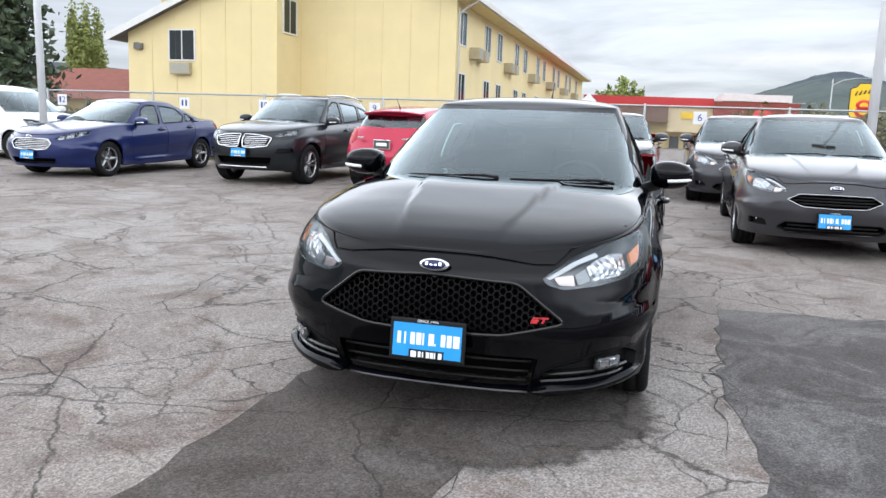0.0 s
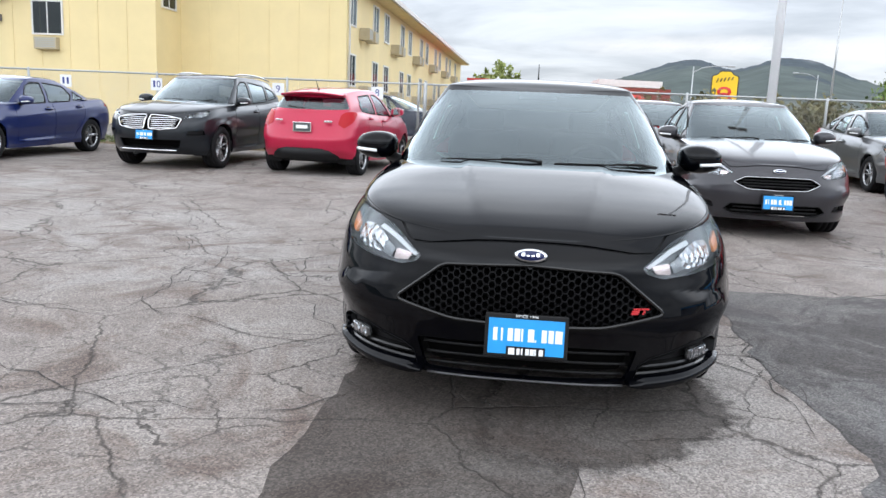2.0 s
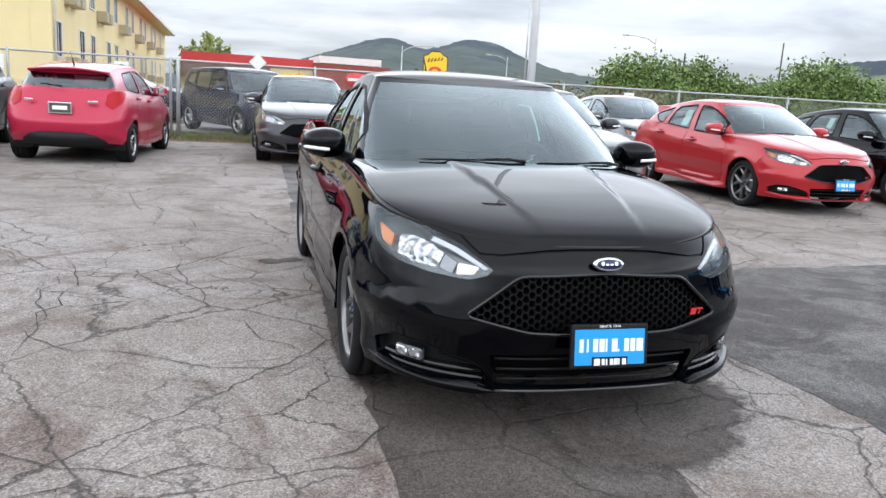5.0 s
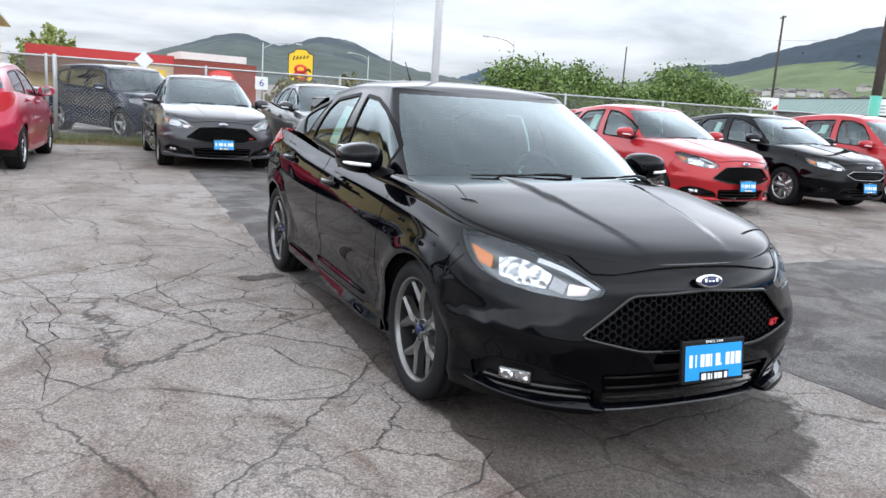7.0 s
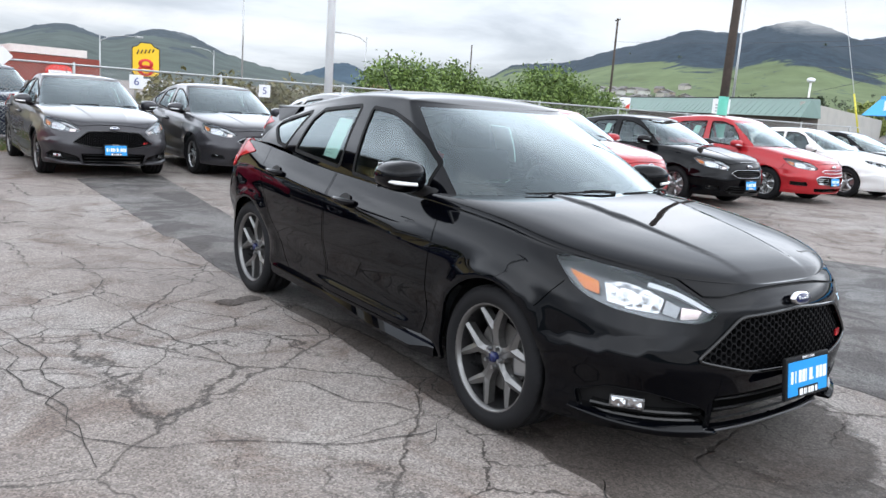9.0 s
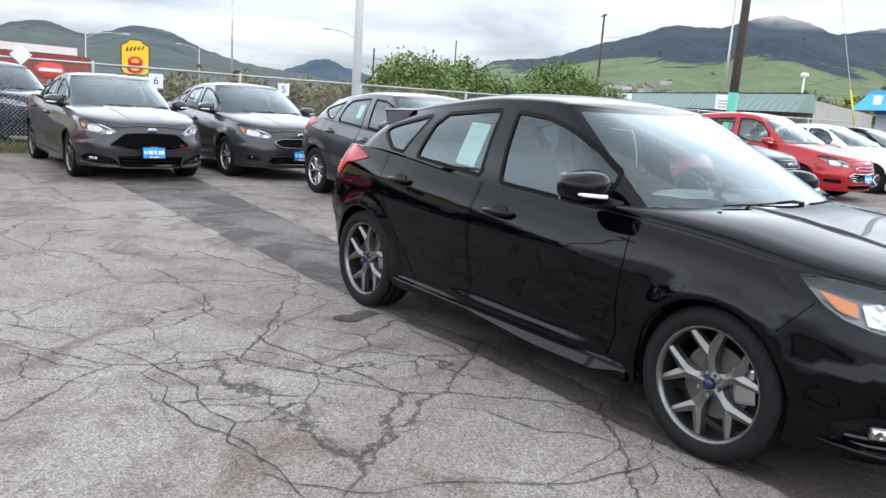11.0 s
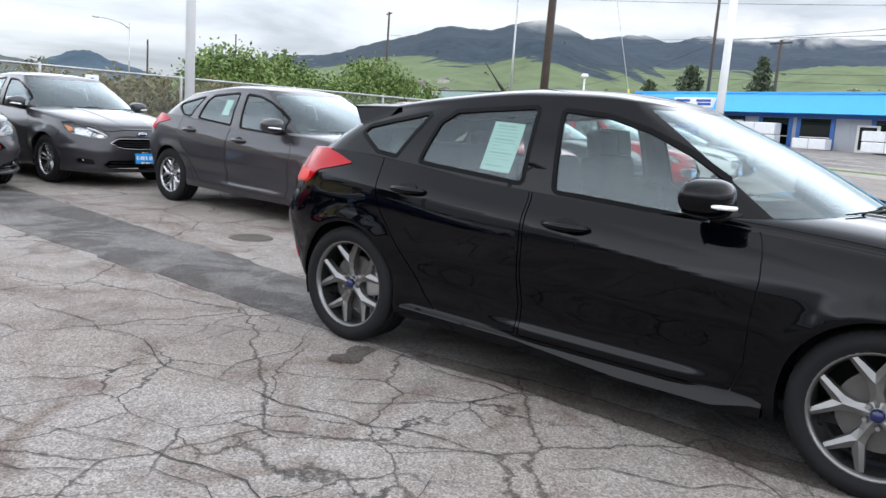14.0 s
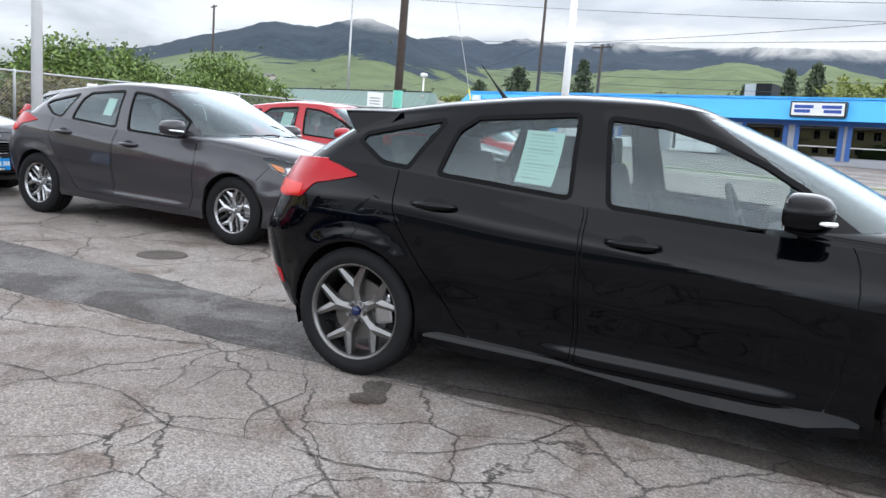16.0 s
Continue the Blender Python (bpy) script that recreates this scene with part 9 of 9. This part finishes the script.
for x, w in ((-0.43, 0.14), (0.43, 0.12)):
    bm = bmesh.new()
    box(bm, x - w / 2, 1.845, 0.885, x + w / 2, 1.875, 0.915, 0.005)
    part("badge", bm, CHROME, fiesta)
bm = bmesh.new()
rows = []
for x in np.linspace(-0.66, 0.66, 13):
    e = 0.30 * (abs(x) / 0.66) ** 3
    rows.append([(x, 1.93 - e, 0.46), (x, 1.962 - e, 0.42), (x, 1.955 - e, 0.33), (x, 1.90 - e, 0.27)])
vv = [[bm.verts.new(p) for p in r_] for r_ in rows]
for a, b in zip(vv, vv[1:]):
    for k in range(3):
        bm.faces.new((a[k], a[k + 1], b[k + 1], b[k])).smooth = True
part("bumper_insert", bm, TRIM, fiesta, "black lower bumper insert")
bm = bmesh.new()
rows = []
for x in np.linspace(-0.55, 0.55, 11):
    e = 0.06 * (abs(x) / 0.55) ** 2
    rows.append([(x, 1.38 - e, 1.385 - e * 0.7), (x, 1.56 - e, 1.375 - e * 0.7), (x, 1.60 - e, 1.360 - e * 0.7), (x, 1.55 - e, 1.335 - e * 0.7), (x, 1.42 - e, 1.325 - e)])
vv = [[bm.verts.new(p) for p in r_] for r_ in rows]
for a, b in zip(vv, vv[1:]):
    for k in range(4):
        bm.faces.new((a[k], a[k + 1], b[k + 1], b[k])).smooth = True
bmesh.ops.recalc_face_normals(bm, faces=bm.faces)
part("roof_spoiler", bm, RED_PINK, fiesta)
bm = bmesh.new()
tube(bm, [(0.0, 1.80, 1.10), (0.16, 1.775, 1.115), (0.30, 1.76, 1.13)], 0.010, 6)
part("rear_wiper", bm, TRIM, fiesta)
fiesta.matrix_basis = pose(-3.53, 9.32, 0, 0, 0, 173.6)

# tall red family car
TALL = dict(FOCUS, shoulder=[(y, z + 0.02 + 0.03 * min(1, max(0, (y + 1.6)))) for y, z in FOCUS["shoulder"]], belt=(-1.25, 0.50, 2.02, 0.38, 0.79, 0.68), top=(-0.30, 0.13, 1.72, 0.16, 0.58, 0.54),
            roof=[(-0.30, 1.48), (0, 1.53), (0.4, 1.54), (1.0, 1.50), (1.72, 1.41)], roof_crown=[(-0.30, 0), (-0.18, 0.035), (0.1, 0.06), (0.5, 0.07), (1.2, 0.065), (1.72, 0.05)])
S = Shape(**TALL)
g = [(0, 0.53), (0.40, 0.55), (0.50, 0.50), (0.42, 0.40), (0, 0.385)]
o = dict(FOCUS_FIT, fine=1, wheel="mesh", rim=0.215, grille=g, intake=[(0, 0.31), (0.50, 0.31), (0.45, 0.24), (0, 0.23)],
         windows=[[(-0.62, 1.0), (0.14, 1.03), (0.205, 1.45), (-0.05, 1.45), (-0.30, 1.38), (-0.50, 1.2)], [(0.335, 1.045), (0.99, 1.085), (1.02, 1.40), (0.36, 1.45)], [(1.12, 1.10), (1.55, 1.17), (1.42, 1.32), (1.14, 1.38)]],
         fog=[(0.76, -1.80, 0.46), (0.62, -2.02, 0.45), (0.60, -2.04, 0.36), (0.76, -1.80, 0.36)])
tall, low, house, panes, hl, fg, doors = build_car("family_car", "red tall family hatchback with a wide low grille", "car", S, RED_TRI, o)
framed_front(tall, S, low, g, CHROME, ((0.50, 0.42), (0.46, 0.43), (0.42, 0.38)), CHROME)
framed_front(tall, S, low, [(0, 0.665), (0.30, 0.67), (0.36, 0.64), (0.28, 0.61), (0, 0.605)], CHROME, ((0.635, 0.30),), TRIM, 0.008)
car_badge(tall, -2.225, 0.735)
dealer_plate(tall, -2.275, 0.45)
window_paper(panes[1], S, house, [(0.62, 1.36), (0.46, 1.36), (0.48, 1.18), (0.65, 1.18)], bars=False)
tall.matrix_basis = pose(12.25, 6.25, 0)

# boxy dark car on the side street and the white van
BOXY = dict(FOCUS, crease=None, nf=2.6, width=0.90, wb=2.57, wr=0.335, arch=0.365, nose=[(0, -1.98), (0.3, -2.06), (0.6, -2.07), (0.85, -2.05), (1, -1.97)], tail=[(0, 1.95), (0.3, 2.05), (0.6, 2.06), (0.85, 2.03), (1, 1.98)],
            shoulder=[(-2.2, 0.86), (-1.97, 0.90), (-1.5, 0.97), (-1.1, 1.0), (0, 1.03), (1, 1.07), (2.1, 1.08)], crown=[(-1.97, 0), (-1.9, 0.03), (-1.6, 0.06), (-1.2, 0.07), (-0.7, 0.06), (-0.4, 0), (2.2, 0)],
            belt=(-1.15, 0.40, 1.98, 0.25, 0.80, 0.76), top=(-0.55, 0.12, 1.80, 0.15, 0.66, 0.62), roof=[(-0.55, 1.50), (-0.1, 1.56), (0.8, 1.55), (1.8, 1.50)], roof_crown=[(-0.55, 0), (-0.4, 0.03), (0, 0.045), (1.2, 0.045), (1.8, 0.03)])
S = Shape(**BOXY)
o = dict(fine=1, close=False, wheel="five", rim=0.22, grille=[(0, 0.74), (0.30, 0.73), (0.28, 0.66), (0, 0.65)], intake=[(0, 0.45), (0.5, 0.45), (0.45, 0.28), (0, 0.27)],
         doors=[[(-0.72, 1.3), (-0.76, 0.7), (-0.72, 0.30), (0.25, 0.30), (0.27, 1.3)], [(0.29, 1.3), (0.27, 0.30), (0.72, 0.32), (0.9, 0.58), (1.08, 0.82), (1.12, 1.3)]],
         windows=[[(-0.62, 1.05), (0.18, 1.07), (0.22, 1.46), (-0.30, 1.46), (-0.48, 1.30)], [(0.32, 1.08), (1.02, 1.10), (1.04, 1.45), (0.34, 1.46)], [(1.14, 1.13), (1.55, 1.20), (1.50, 1.38), (1.16, 1.43)]],
         head=[(0.50, -1.98, 0.76), (0.54, -1.93, 0.86), (0.70, -1.72, 0.90), (0.80, -1.45, 0.92), (0.80, -1.6, 0.80), (0.66, -1.86, 0.76)],
         tail=[(0.80, 1.75, 1.35), (0.68, 1.95, 1.35), (0.66, 2.0, 0.95), (0.82, 1.85, 0.95)], handles=[(0.0, 0.2, 0.93), (0.85, 1.05, 0.95)],
         windscreen=(0.03, 0.235, 0.235, 0.94), rear_glass=(0.2, 0.9, 0.80), tints=[GLASS, GLASS_DARK, GLASS_DARK], back_tint=GLASS_DARK, mirror=(0.95, -0.62, 1.10), dash=-0.7)
boxy, low, house, panes, hl, fg, doors = build_car("boxy_car", "dark navy boxy car parked behind the fence", "car", S, NAVY, o)
boxy.matrix_basis = pose(-1.1, 15.75, float(rise(-1.1, 15.75)) + 0.012, 0, 0, 28)

VAN = dict(BOXY, width=0.98, wb=3.03, wr=0.335, nose=[(0, -2.36), (0.3, -2.46), (0.6, -2.47), (0.85, -2.43), (1, -2.33)], tail=[(0, 2.42), (0.3, 2.52), (0.6, 2.54), (0.85, 2.5), (1, 2.45)],
           taper=[(-2.6, 0.95), (-1.8, 0.985), (-0.9, 1), (1.5, 1), (2.6, 0.95)], low=[(-2.6, 0.24), (0, 0.22), (2.6, 0.32)],
           shoulder=[(-2.6, 0.86), (-2.33, 0.90), (-1.9, 0.98), (-1.4, 1.04), (0, 1.08), (1, 1.10), (2.6, 1.12)], crown=[(-2.33, 0), (-2.25, 0.03), (-1.9, 0.06), (-1.4, 0.07), (-0.9, 0.06), (-0.5, 0), (2.6, 0)],
           belt=(-1.55, 0.55, 2.45, 0.25, 0.86, 0.82), top=(-0.55, 0.15, 2.25, 0.15, 0.70, 0.66), roof=[(-0.55, 1.60), (0, 1.67), (1, 1.68), (2.25, 1.62)], roof_crown=[(-0.55, 0), (-0.4, 0.03), (0, 0.06), (1.2, 0.06), (2.25, 0.03)])
S = Shape(**VAN)
o = dict(fine=1, close=False, wheel="five", rim=0.21, grille=[(0, 0.76), (0.36, 0.75), (0.34, 0.66), (0, 0.65)], intake=[(0, 0.45), (0.5, 0.45), (0.45, 0.32), (0, 0.31)],
         doors=[[(-0.95, 1.3), (-1.0, 0.7), (-0.95, 0.30), (0.05, 0.30), (0.07, 1.3)], [(0.09, 1.3), (0.07, 0.30), (1.05, 0.32), (1.1, 0.6), (1.15, 1.3)]],
         windows=[[(-0.80, 1.10), (0.0, 1.12), (0.03, 1.55), (-0.35, 1.55), (-0.60, 1.36)], [(0.13, 1.13), (1.10, 1.14), (1.10, 1.57), (0.15, 1.57)], [(1.22, 1.15), (2.1, 1.18), (2.05, 1.53), (1.24, 1.57)]],
         head=[(0.52, -2.34, 0.74), (0.56, -2.28, 0.86), (0.74, -2.05, 0.90), (0.86, -1.78, 0.93), (0.86, -1.95, 0.80), (0.70, -2.22, 0.74)],
         tail=[(0.86, 2.2, 1.35), (0.74, 2.42, 1.35), (0.74, 2.46, 0.95), (0.9, 2.3, 0.95)], handles=[(-0.22, -0.02, 0.97), (0.2, 0.42, 0.97)],
         windscreen=(0.03, 0.235, 0.235, 0.94), rear_glass=(0.2, 0.9, 0.80), tints=[GLASS, GLASS_DARK, GLASS_DARK], back_tint=GLASS_DARK, mirror=(1.03, -0.88, 1.18), dash=-0.9, seat_y=-0.2)
van, low, house, panes, hl, fg, doors = build_car("minivan_car", "white minivan parked beside the fence", "car", S, WHITE_CAR, o)
van.matrix_basis = pose(-14.9, 10.6, 0, 0, 0, 84)
